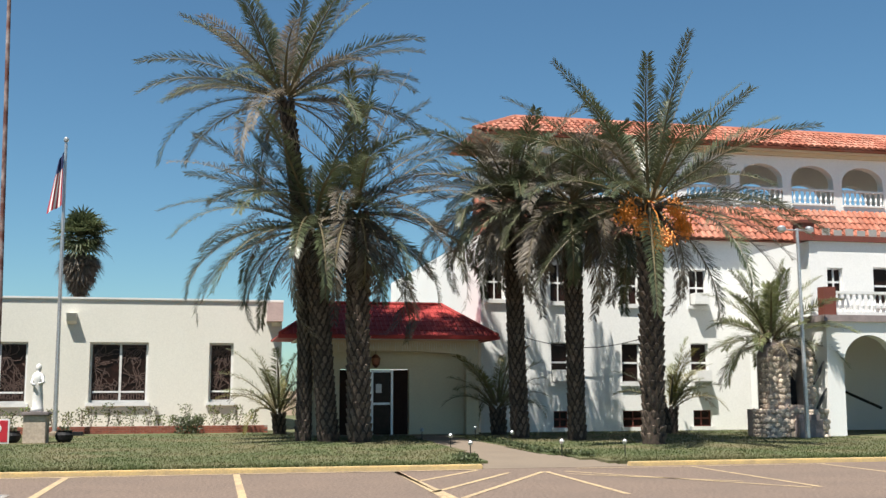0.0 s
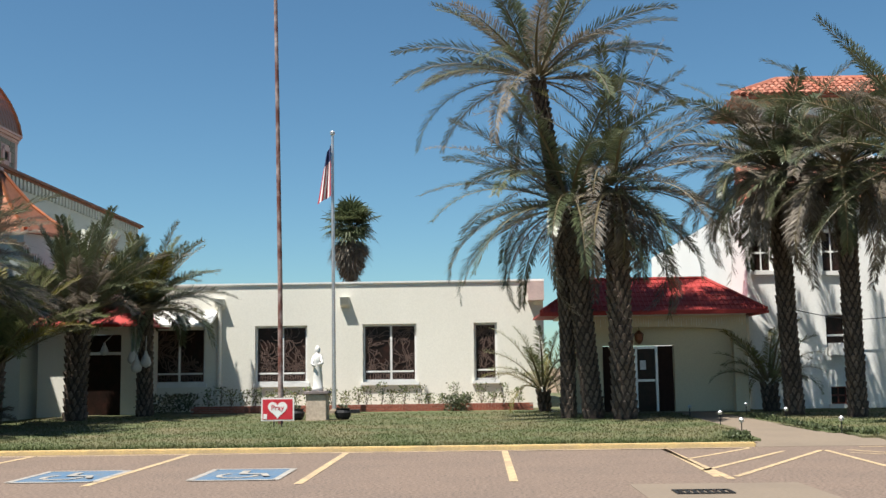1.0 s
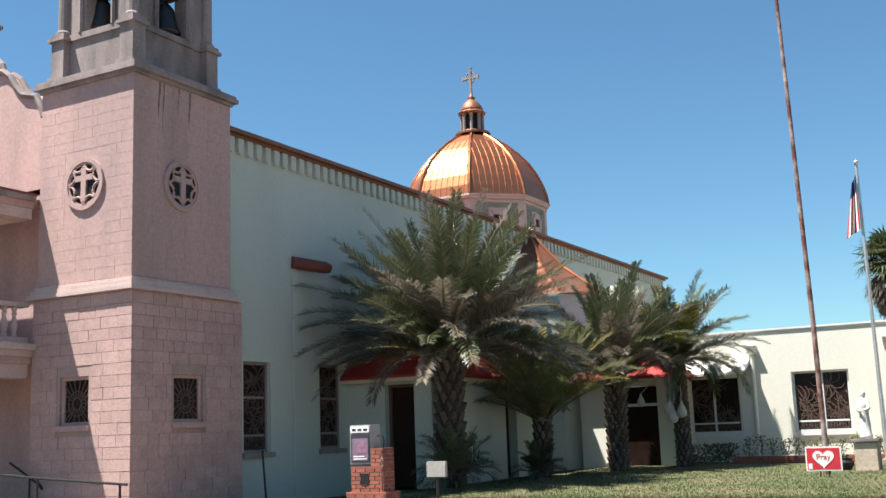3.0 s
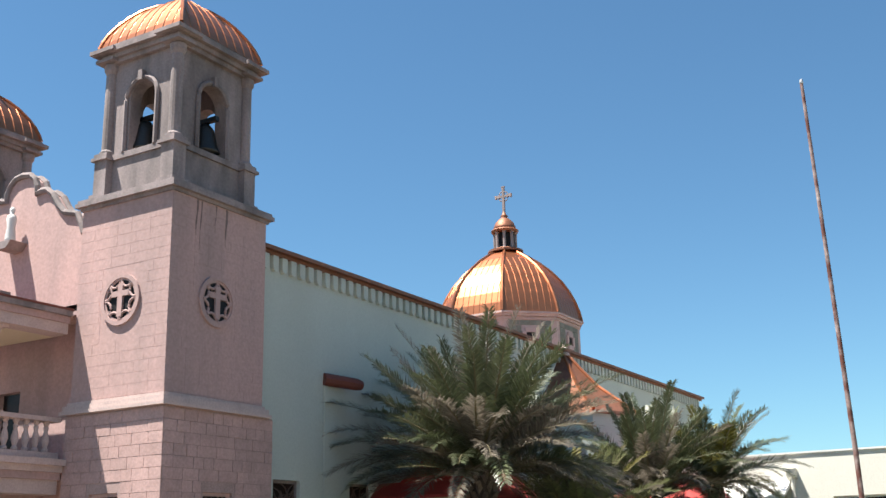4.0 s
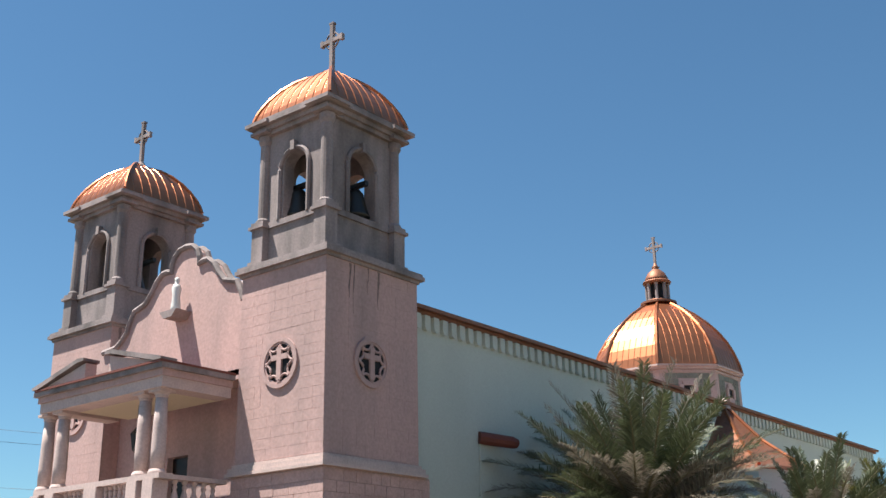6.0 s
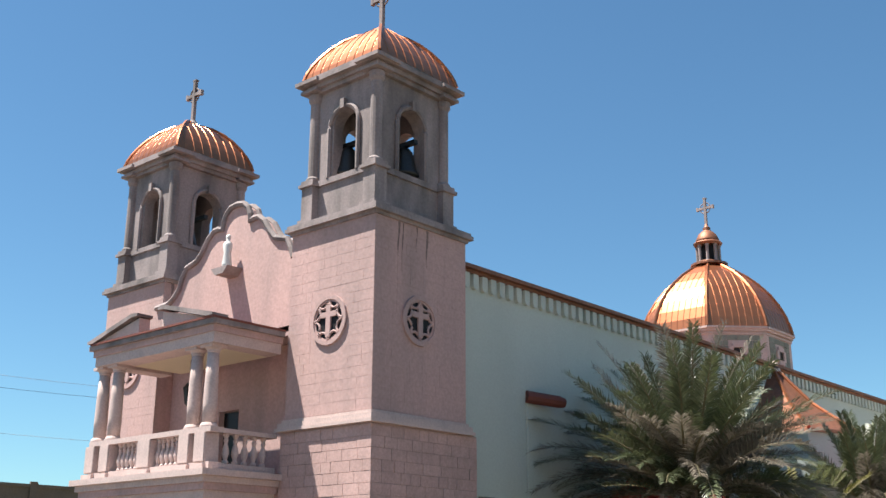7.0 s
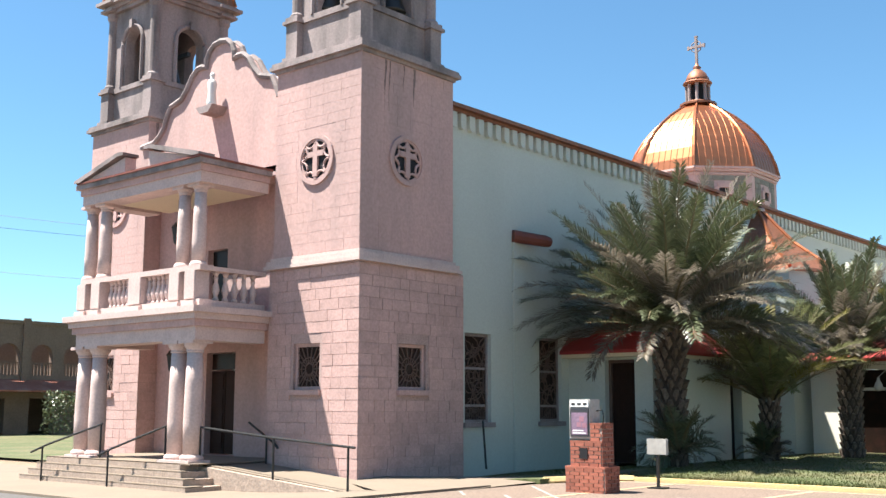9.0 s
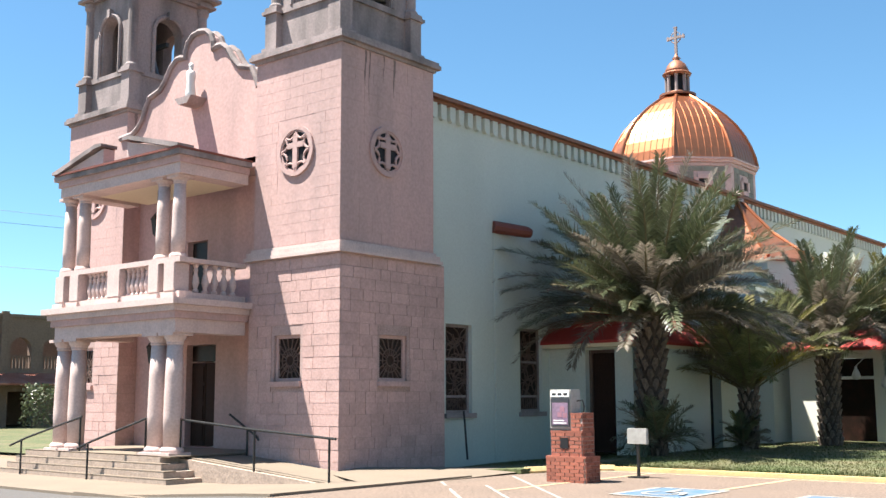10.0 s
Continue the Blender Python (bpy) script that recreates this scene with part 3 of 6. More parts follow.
def bell_tower(cx, side_seen, seed):
    """One of the pair: rusticated foot, plain shaft, bell stage, copper cap and cross."""
    x0, x1 = cx - 1.42, cx + 1.48
    y0, y1 = FY + 0.04, 19.9
    face = x1 + 0.06
    bm = bmesh.new()
    hole = [(cx - 0.58, cx + 0.30, 1.95, 3.0)]
    shole = [(17.92, 18.86, 1.95, 3.0)]
    holed(bm, "y", y0 - 0.04, y0 + 0.3, x0 - 0.06, face, -0.5, 4.78, hole)
    holed(bm, "x", face - 0.3, face, y0 + 0.3, 20.22, -0.5, 4.78, shole if side_seen else [])
    box(bm, x0 - 0.06, x0 + 0.25, y0 + 0.3, 20.22, -0.5, 4.78), box(bm, x0 + 0.25, face - 0.3, 19.9, 20.22, -0.5, 4.78)
    tower = part("tower", bm, JOINT, church, "pink block and stucco bell tower")
    block_course(tower, "y", y0 - 0.04, -1, x0 - 0.06, face + 0.018, -0.3, 4.74, [(cx - 0.66, cx + 0.38, 1.85, 3.08)], seed)
    block_course(tower, "x", face, 1, y0 - 0.04, 20.22, -0.3, 4.74, [(17.84, 18.94, 1.85, 3.08)] if side_seen else [], seed + 7)
    window(tower, "y", y0 - 0.04, *hole[0][:2], *hole[0][2:4], BLOCK, tracery="rays", sill=True, depth=0.1, out=-1, frame_w=0.075)
    if side_seen:
        window(tower, "x", face, *shole[0][:2], *shole[0][2:4], BLOCK, tracery="rays", sill=True, depth=0.1, out=1, frame_w=0.075)
    bm = mouldings(bmesh.new(), x0, x1, y0, y1, [(4.78, 4.86, 0.17), (4.86, 4.98, 0.12), (4.98, 5.06, 0.05)])
    part("string_course", bm, TRIM, tower)
    bm = boxes((x0, x1, y0, y1, 5.06, 9.62))
    part("shaft", bm, PINK, tower, "pink stucco shaft")
    SHAFTS.append((tower, "y", y0, -1, x0, x1, cx + 0.03))
    if side_seen and cx > -20:
        SHAFTS.append((tower, "x", x1, 1, y0, y1, 18.2))
    rose(tower, "y", y0, cx + 0.03, 7.28, -1)
    if side_seen:
        rose(tower, "x", x1, 18.2, 7.3, 1)
    bm = mouldings(bmesh.new(), x0, x1, y0, y1, [(9.62, 9.70, 0.05), (9.70, 9.80, 0.15), (9.80, 9.88, 0.11)])
    part("cornice", bm, STONE, tower, "stained grey stone cornice")
    for k in range(4):
        u = rnd_stain.random() ** 1.5 * 2.0
        z0, w = rnd_stain.uniform(0.35, 1.3), rnd_stain.uniform(0.02, 0.055)
        part("run_stain", mesh_strip(x1 + 0.008, y0 + 0.25 + u, 9.6, z0, w), STAIN, tower, "dark rain stain below the cornice")
    # bell stage
    bx0, bx1, by0, by1 = cx - 1.10, cx + 1.10, 17.0, 19.45
    cy = (by0 + by1) / 2
    part("plinth", boxes((bx0, bx1, by0, by1, 9.88, 10.9)), STONE, tower)
    for px in (bx0, bx1):
        for py in (by0, by1):
            part("plinth_pier", boxes((px - 0.2, px + 0.2, py - 0.2, py + 0.2, 10.04, 10.9), (px - 0.26, px + 0.26, py - 0.26, py + 0.26, 9.88, 10.04)), STONE, tower)
    bm = bmesh.new()
    box(bm, bx0 - 0.06, bx1 + 0.06, by0 - 0.06, by1 + 0.06, 10.9, 11.05)
    for px in (bx0, bx1):
        for py in (by0, by1):
            box(bm, px - 0.27, px + 0.27, py - 0.27, py + 0.27, 10.9, 10.98), box(bm, px - 0.22, px + 0.22, py - 0.22, py + 0.22, 10.98, 11.08)
    part("plinth_cap", bm, STONE, tower)
    bm = bmesh.new()
    ox, oy = (cx - 0.40, cx + 0.40), (cy - 0.46, cy + 0.46)
    for a, b in ((by0, by0 + 0.32), (by1 - 0.32, by1)):
        holed(bm, "y", a, b, bx0, bx1, 11.05, 13.45, [(*ox, 11.05, 12.80, True)])
    for a, b in ((bx0, bx0 + 0.32), (bx1 - 0.32, bx1)):
        holed(bm, "x", a, b, by0 + 0.32, by1 - 0.32, 11.05, 13.45, [(*oy, 11.05, 12.80, True)])
    part("belfry", bm, STONE, tower, "grey stone belfry with arched openings")
    for axis, w, c, out in (("y", by0, cx, -1), ("x", bx1, cy, 1)):
        bm = bmesh.new()
        pts = [(c - 0.52, 11.05)] + [(c - 0.52 * math.cos(k * math.pi / 12), 12.36 + 0.52 * math.sin(k * math.pi / 12)) for k in range(13)] + [(c + 0.52, 11.05)]
        tube(bm, [(u, w + out * 0.03, z) if axis == "y" else (w + out * 0.03, u, z) for u, z in pts], 0.065, 6)
        if axis == "y":
            box(bm, c - 0.07, c + 0.07, w - 0.14, w, 12.78, 13.04)
        else:
            box(bm, w, w + 0.14, c - 0.07, c + 0.07, 12.78, 13.04)
        part("arch_moulding", bm, STONE, tower)
    for px in (bx0, bx1):
        for py in (by0, by1):
            bm = lathe(bmesh.new(), [(0.2, 11.08), (0.2, 11.14), (0.15, 11.2), (0.145, 13.2), (0.18, 13.26), (0.2, 13.3), (0.2, 13.45)], (px, py, 0), 14)
            part("corner_column", bm, STONE, tower)
    bm = mouldings(bmesh.new(), bx0, bx1, by0, by1, [(13.45, 13.56, 0.12), (13.56, 13.68, 0.2), (13.68, 13.78, 0.33), (13.78, 13.88, 0.28)])
    for px in (bx0, bx1):
        for py in (by0, by1):
            box(bm, px - 0.3, px + 0.3, py - 0.3, py + 0.3, 13.48, 13.56), box(bm, px - 0.41, px + 0.41, py - 0.41, py + 0.41, 13.69, 13.79)
    part("belfry_cornice", bm, STONE, tower)
    # copper cap: a square cloister vault with standing seams
    half_x, half_y = 1.39, 1.45
    prof = [(1.0, 0.0), (0.965, 0.19), (0.90, 0.42), (0.80, 0.68), (0.66, 0.96), (0.50, 1.20), (0.32, 1.38), (0.14, 1.47), (0.02, 1.50)]
    bm = bmesh.new()
    rings = [[bm.verts.new((cx + sx * half_x * s, cy + sy * half_y * s, 13.88 + z)) for sx, sy in ((-1, -1), (1, -1), (1, 1), (-1, 1))] for s, z in prof]
    for lo, hi in zip(rings, rings[1:]):
        for i in range(4):
            bm.faces.new((lo[i], lo[(i + 1) % 4], hi[(i + 1) % 4], hi[i]))
    bm.faces.new(rings[-1])
    cap = part("copper_cap", bm, COPPER, tower, "bright copper cap with standing seams")
    for side in range(4):
        for k in range(1, 9):
            u = -1 + 2 * k / 9
            pts = []
            for s, z in prof:
                if abs(u) > s + 0.001:
                    break
                a, b = (u * half_x, -s * half_y) if side % 2 == 0 else (s * half_x, u * half_y)
                if side >= 2:
                    a, b = -a, -b
                pts.append((cx + a, cy + b, 13.885 + z))
            if len(pts) > 1:
                part("seam", tube(bmesh.new(), pts, 0.016, 4), COPPER, cap)
    for sx, sy in ((-1, -1), (1, -1), (1, 1), (-1, 1)):
        part("hip_ridge", tube(bmesh.new(), [(cx + sx * half_x * s, cy + sy * half_y * s, 13.9 + z) for s, z in prof], 0.05, 6), COPPER, cap)
    bm = lathe(bmesh.new(), [(0.2, 15.32), (0.16, 15.46), (0.08, 15.58)], (cx, cy, 0), 10)
    square_cross(bm, cx, cy, 15.5, 1.45, 0.36, 0.055, 0.24)
    part("ringed_cross", bm, STONE, tower, "grey ringed cross")
    return tower, (cx, cy)


t1, c1 = bell_tower(-18.25, True, 3)
t2, c2 = bell_tower(-26.65, True, 11)
t2.location = (-0.5, 0.39, 0.0)
c2 = (c2[0] - 0.5, c2[1] + 0.39)
for cx, bx, by, r in ((c1[0], -18.65, 17.52, 0.38), (c1[0], -17.6, 18.45, 0.42), (c2[0], c2[0], c2[1], 0.5)):
    bell = thing("bell", (bx, by, 11.3), "dark bronze bell hung in the belfry", "bell", "church bells")
    part("bell_body", lathe(bmesh.new(), [(r, 11.2), (r * 0.96, 11.26), (r * 0.8, 11.42), (r * 0.68, 11.65), (r * 0.58, 11.85), (r * 0.35, 11.97), (0.05, 12.0)], (bx, by, 0), 20), BRONZE, bell, smooth=True)
    part("headstock", boxes((cx - 1.08, cx + 1.08, by - 0.06, by + 0.06, 12.0, 12.12)), IRON, bell)

# wall between the towers, recessed, with a curved gable
def gable_outline():
    right = [(0.0, 11.1), (0.28, 11.06), (0.48, 10.9), (0.57, 10.7), (0.58, 10.5), (0.75, 10.55), (0.95, 10.54), (1.2, 10.36), (1.42, 10.05), (1.65, 9.82), (1.95, 9.74), (2.12, 9.7), (2.3, 9.4), (2.4, 9.15), (2.6, 8.95), (2.85, 8.8)]
    return right


def gable_half():
    pts = gable_outline()
    return [(-22.24 + u, z) for u, z in pts if u < 2.55] + [(-22.24 - u, z) for u, z in pts[1:] + [(3.45, 8.75)]][::-1]


GY = 16.9
bm = prism(bmesh.new(), [(-25.69, 7.3)] + sorted(gable_half()) + [(-19.84, 7.3)], "y", GY, GY + 0.35)
part("gable", bm, PINK, church, "curved pink mission gable")
bm = bmesh.new()
tube(bm, [(x, GY - 0.02, z + 0.03) for x, z in sorted(gable_half())], 0.085, 6)
tube(bm, [(x, GY + 0.3, z + 0.03) for x, z in sorted(gable_half())], 0.085, 6)
part("gable_coping", bm, STONE, church)
bm = bmesh.new()
holed(bm, "y", 17.6, 17.9, -25.75, -19.6, -0.3, 7.6, [(-23.35, -22.15, 0.33, 2.97), (-23.44, -22.6, 4.3, 5.72)])
part("facade_wall", bm, PINK, church, "recessed pink facade wall")
part("facade_soffit", boxes((-25.7, -19.68, GY, 17.9, 7.2, 7.45)), PINK, church)
main_door = part("door", boxes((-23.33, -22.77, 17.78, 17.84, 0.36, 2.5), (-22.73, -22.17, 17.78, 17.84, 0.36, 2.5)), DOOR_WOOD, church, "dark brown double door")
part("transom", boxes((-23.33, -22.17, 17.78, 17.84, 2.54, 2.95)), DARK_GLASS, main_door)
for k in range(4):
    for x in (-23.27, -22.67):
        part("door_panel", boxes((x, x + 0.44, 17.755, 17.78, 0.5 + 0.5 * k, 0.9 + 0.5 * k)), DOOR_WOOD, main_door)
part("balcony_door", boxes((-23.4, -22.64, 17.75, 17.8, 4.3, 5.7)), DARK_GLASS, church)

# statue on a bracket, one plain form
bm = prism(bmesh.new(), [(-22.6, 9.27), (-21.9, 9.27), (-22.08, 9.08), (-22.42, 9.08)], "y", GY - 0.5, GY)
part("statue_bracket", bm, STONE, church)
fig = lathe(bmesh.new(), [(0.13, 9.25), (0.13, 9.4), (0.10, 9.7), (0.13, 9.9), (0.10, 10.0), (0.045, 10.04), (0.07, 10.11), (0.065, 10.18), (0.02, 10.22)], (-22.24, GY - 0.26, 0), 12)
tagged(part("statue", fig, STATUE_WHITE, smooth=True), "small weathered stone statue on the gable bracket", "statue")

# nave
NX = -17.07
bm = bmesh.new()
nave_holes = [(20.72, 21.78, 1.19, 3.42), (23.9, 24.95, 1.19, 3.46)]
holed(bm, "x", NX - 0.35, NX, 20.2, 55.2, -0.3, 9.0, nave_holes)
part("nave_wall", bm, NAVE, church, "tall pale green-white stucco nave wall")
bm = boxes((-28.2, -27.85, 20.2, 55.2, -0.3, 9.0), (-27.85, NX - 0.35, 54.85, 55.2, -0.3, 9.0), (-27.85, NX - 0.35, 20.2, 20.5, -0.3, 9.0))
part("nave_wall", bm, NAVE, church)
part("nave_roof", boxes((-27.85, NX - 0.35, 20.5, 54.85, 8.6, 8.8)), COPPER_EDGE, church)
for y0, y1, z0, z1 in nave_holes:
    window(church, "x", NX, y0, y1, z0, z1, STONE, mullions=(), rails=(z0 + 0.42, z0 + 1.35), tracery="lead", out=1, depth=0.14, frame_w=0.07, seed=int(y0))
bm = boxes((NX - 0.1, NX + 0.28, 19.95, 55.3, 9.06, 9.16), (NX - 0.1, NX + 0.14, 19.95, 55.3, 8.98, 9.06))
part("copper_coping", bm, COPPER_EDGE, church, "brown copper eaves coping")
for k in range(96):
    y = 20.18 + 0.364 * k
    bm = bmesh.new()
    arc = [(y - 0.105, 8.98), (y - 0.105, 8.68)] + [(y - 0.105 * math.cos(t * math.pi / 4), 8.68 - 0.105 * math.sin(t * math.pi / 4)) for t in range(1, 4)] + [(y + 0.105, 8.68), (y + 0.105, 8.98)]
    part("corbel", prism(bm, arc, "x", NX, NX + 0.12), NAVE, church)
part("pilaster", boxes((NX, NX + 0.05, 22.7, 23.7, -0.3, 5.95), bevel=0.02), NAVE, church)
bm = bmesh.new()
tube(bm, [(NX + 0.02, 22.7, 6.1), (NX + 0.45, 23.6, 6.02), (NX + 0.5, 23.75, 6.0)], [0.17, 0.16, 0.13], 10)
part("spout", bm, BRICK_DARK, church, "dark red clay spout")

# main dome on its drum
DX, DY = -22.5, 44.36
R8 = 3.45
def octo(r, z, start=math.pi / 8):
    return [(DX + r * math.cos(start + k * math.pi / 4), DY + r * math.sin(start + k * math.pi / 4), z) for k in range(8)]
bm = bmesh.new()
lo, hi = [bm.verts.new(p) for p in octo(R8 - 0.15, 8.5)], [bm.verts.new(p) for p in octo(R8 - 0.15, 11.75)]
for i in range(8):
    bm.faces.new((lo[i], lo[(i + 1) % 8], hi[(i + 1) % 8], hi[i]))
bm.faces.new(hi)
drum = part("dome_drum", bm, TRIM, church, "octagonal drum with grey-green panels")
for k in range(8):
    a, b = Vector(octo(R8 - 0.15, 0)[k]), Vector(octo(R8 - 0.15, 0)[(k + 1) % 8])
    mid, d = (a + b) / 2, (b - a).normalized()
    nrm = Vector((d.y, -d.x, 0))
    if nrm.dot(mid - Vector((DX, DY, 0))) < 0:
        nrm = -nrm
    def slab(bm, u0, u1, z0, z1, t0, t1):
        ps = [mid + d * u + nrm * t + Vector((0, 0, z)) for z in (z0, z1) for u, t in ((u0, t0), (u1, t0), (u1, t1), (u0, t1))]
        vs = [bm.verts.new(p) for p in ps]
        for f in ((3, 2, 1, 0), (4, 5, 6, 7), (0, 1, 5, 4), (1, 2, 6, 5), (2, 3, 7, 6), (3, 0, 4, 7)):
            bm.faces.new([vs[i] for i in f])
        return bm
    for c in range(8):
        z = 9.62 + 0.235 * c
        for u0, u1 in ((-0.98, -0.66), (-0.64, -0.42), (0.42, 0.64), (0.66, 0.98)) if 10.3 < z + 0.2 and z < 11.15 else ((-0.98, -0.5), (-0.48, -0.01), (0.01, 0.48), (0.5, 0.98)):
            part("drum_tile", slab(bmesh.new(), u0, u1, z, z + 0.22, 0.0, 0.02), GREEN_TILE, drum)
    bm = bmesh.new()
    for u0, u1, z0, z1 in ((-0.40, -0.22, 10.52, 10.98), (0.22, 0.40, 10.52, 10.98), (-0.26, 0.26, 10.94, 11.14), (-0.26, 0.26, 10.36, 10.56)):
        slab(bm, u0, u1, z0, z1, 0.0, 0.10)
    part("drum_window", bm, TRIM, drum)
    part("drum_pane", slab(bmesh.new(), -0.24, 0.24, 10.54, 10.96, 0.0, 0.03), BLACK, drum)
bm = bmesh.new()
for r, z0, z1 in ((R8 - 0.10, 11.52, 11.6), (R8 - 0.03, 11.66, 11.77), (R8 + 0.05, 11.77, 11.86)):
    lo, hi = [bm.verts.new(p) for p in octo(r, z0)], [bm.verts.new(p) for p in octo(r, z1)]
    for i in range(8):
        bm.faces.new((lo[i], lo[(i + 1) % 8], hi[(i + 1) % 8], hi[i]))
    bm.faces.new(lo[::-1]), bm.faces.new(hi)
part("drum_cornice", bm, TRIM, drum)
dome_prof = [(0.985, 0.02), (0.96, 0.45), (0.91, 0.95), (0.84, 1.46), (0.74, 1.98), (0.61, 2.48), (0.46, 2.93), (0.31, 3.28), (0.16, 3.58)]
bm = bmesh.new()
rings = [[bm.verts.new(p) for p in octo((R8 + 0.02) * s, 11.85 + z)] for s, z in dome_prof]
for lo, hi in zip(rings, rings[1:]):
    for i in range(8):
        bm.faces.new((lo[i], lo[(i + 1) % 8], hi[(i + 1) % 8], hi[i]))
bm.faces.new(rings[-1])
dome = part("copper_dome", bm, COPPER, church, "bright copper ribbed dome")
for k in range(8):
    part("rib", tube(bmesh.new(), [octo((R8 + 0.03) * s, 11.86 + z)[k] for s, z in dome_prof], 0.075, 6), COPPER, dome)
    for j in range(1, 9):
        u = j / 9
        pts = []
        for s, z in dome_prof[:-2]:
            half = abs(u - 0.5)
            a, b = Vector(octo((R8 + 0.02), 0)[k]), Vector(octo((R8 + 0.02), 0)[(k + 1) % 8])
            c = Vector((DX, DY, 0))
            m = (a + b) / 2
            off = (u - 0.5) * (b - a)
            if half > 0.5 * s:
                break
            p = c + (m - c) * s + off
            pts.append((p.x, p.y, 11.86 + z))
        if len(pts) > 1:
            part("seam", tube(bmesh.new(), pts, 0.013, 4), COPPER, dome)
bm = lathe(bmesh.new(), [(0.85, 15.4), (0.85, 15.5), (0.62, 15.55), (0.58, 15.6)], (DX, DY, 0), 16)
part("lantern_base", bm, COPPER_EDGE, church)
lantern = part("lantern", lathe(bmesh.new(), [(0.36, 15.55), (0.36, 16.45)], (DX, DY, 0), 12), BLACK, church, "small lantern on the dome")
for k in range(8):
    t = math.pi / 8 + k * math.pi / 4
    part("lantern_column", lathe(bmesh.new(), [(0.1, 15.55), (0.075, 15.65), (0.075, 16.3), (0.11, 16.42)], (DX + 0.5 * math.cos(t), DY + 0.5 * math.sin(t), 0), 8), STONE, lantern)
part("lantern_cornice", lathe(bmesh.new(), [(0.62, 16.4), (0.68, 16.5), (0.62, 16.56)], (DX, DY, 0), 16), COPPER_EDGE, lantern)
part("lantern_cap", lathe(bmesh.new(), [(0.56, 16.55), (0.54, 16.7), (0.42, 16.95), (0.24, 17.12), (0.12, 17.2), (0.2, 17.27), (0.1, 17.36), (0.06, 17.5)], (DX, DY, 0), 16), COPPER_EDGE, lantern, smooth=True)
bm = square_cross(bmesh.new(), DX, DY, 17.4, 1.35, 0.40, 0.055, 0.26)
part("ringed_cross", bm, STONE, lantern)

# side apse: half an octagon against the nave, with its small copper roof
AX, AYC = NX, 38.1
def half_oct(r, z):
    ring = [(AX + r * math.cos(t), AYC + r * math.sin(t), z) for t in [(-90 + 45 * k) * math.pi / 180 for k in range(5)]]
    return ring
def shell(bm, rows):
    rings = [[bm.verts.new(p) for p in half_oct(r, z)] for r, z in rows]
    for lo, hi in zip(rings, rings[1:]):
        for i in range(4):
            bm.faces.new((lo[i], lo[i + 1], hi[i + 1], hi[i]))
    bm.faces.new(rings[0][::-1]), bm.faces.new(rings[-1])
    return bm
apse = part("apse_wall", shell(bmesh.new(), [(2.8, -0.2), (2.8, 6.35)]), NAVE, church)
cprof = [(2.95, 6.35), (2.9, 6.47), (2.1, 7.05), (1.42, 7.57), (0.8, 8.25), (0.4, 8.72), (0.06, 9.02)]
croof = part("apse_roof", shell(bmesh.new(), cprof), COPPER_EDGE, church, "small half-octagonal copper roof")
for k in range(1, 4):
    part("rib", tube(bmesh.new(), [half_oct(r + 0.02, z + 0.02)[k] for r, z in cprof[1:]], 0.07, 6), COPPER, croof)
part("finial", lathe(bmesh.new(), [(0.22, 8.9), (0.2, 9.02), (0.1, 9.06), (0.15, 9.14), (0.12, 9.2), (0.05, 9.3), (0.01, 9.4)], (AX + 0.12, AYC, 0), 10), TRIM, croof)
# ---- portico on paired columns, two storeys ----
PY = 14.9
portico = thing("portico", (-22.45, 15.6, 0.3), "two-storey pink portico with paired columns and broken pediment", "portico")
COLS = (-20.2, -20.8, -24.1, -24.75)
for x in COLS:
    col = part("column", lathe(bmesh.new(), [(0.20, 0.50), (0.215, 1.2), (0.20, 2.1), (0.175, 2.78)], (x, PY, 0), 20), TRIM, portico, smooth=True)
    part("column_base", lathe(bmesh.new(), [(0.26, 0.38), (0.27, 0.43), (0.25, 0.47), (0.22, 0.50)], (x, PY, 0), 20), TRIM, col)
    part("plinth", boxes((x - 0.3, x + 0.3, PY - 0.3, PY + 0.3, 0.29, 0.38), bevel=0.01), TRIM, col)
    bm = lathe(bmesh.new(), [(0.18, 2.78), (0.2, 2.8), (0.19, 2.84), (0.25, 2.93), (0.26, 2.98)], (x, PY, 0), 20)
    box(bm, x - 0.28, x + 0.28, PY - 0.28, PY + 0.28, 2.98, 3.05)
    part("capital", bm, TRIM, col)
    up = part("column", lathe(bmesh.new(), [(0.155, 4.86), (0.165, 5.3), (0.155, 5.9), (0.135, 6.48)], (x, PY, 0), 18), TRIM, portico, smooth=True)
    part("column_base", lathe(bmesh.new(), [(0.21, 4.76), (0.21, 4.80), (0.19, 4.84), (0.165, 4.87)], (x, PY, 0), 18), TRIM, up)
    bm = lathe(bmesh.new(), [(0.14, 6.48), (0.155, 6.5), (0.15, 6.54), (0.2, 6.6)], (x, PY, 0), 18)
    box(bm, x - 0.22, x + 0.22, PY - 0.22, PY + 0.22, 6.6, 6.67)
    part("capital", bm, TRIM, up)
XL, XR = -24.8, -19.85
def beam(name, z0, z1, r, mat, parent=portico):
    bm = boxes((XL - r, XR + r, PY - 0.28 - r, PY + 0.28, z0, z1), (XL - r, XL + 0.5, PY + 0.28, 16.62, z0, z1), (XR - 0.5, XR + r, PY + 0.28, 16.62, z0, z1))
    return part(name, bm, mat, parent)
beam("architrave", 3.05, 3.36, 0.0, TRIM)
beam("frieze", 3.36, 3.52, 0.08, PINK)
beam("slab_edge", 3.52, 3.66, 0.15, TRIM)
beam("slab_lip", 3.66, 3.80, 0.26, TRIM)
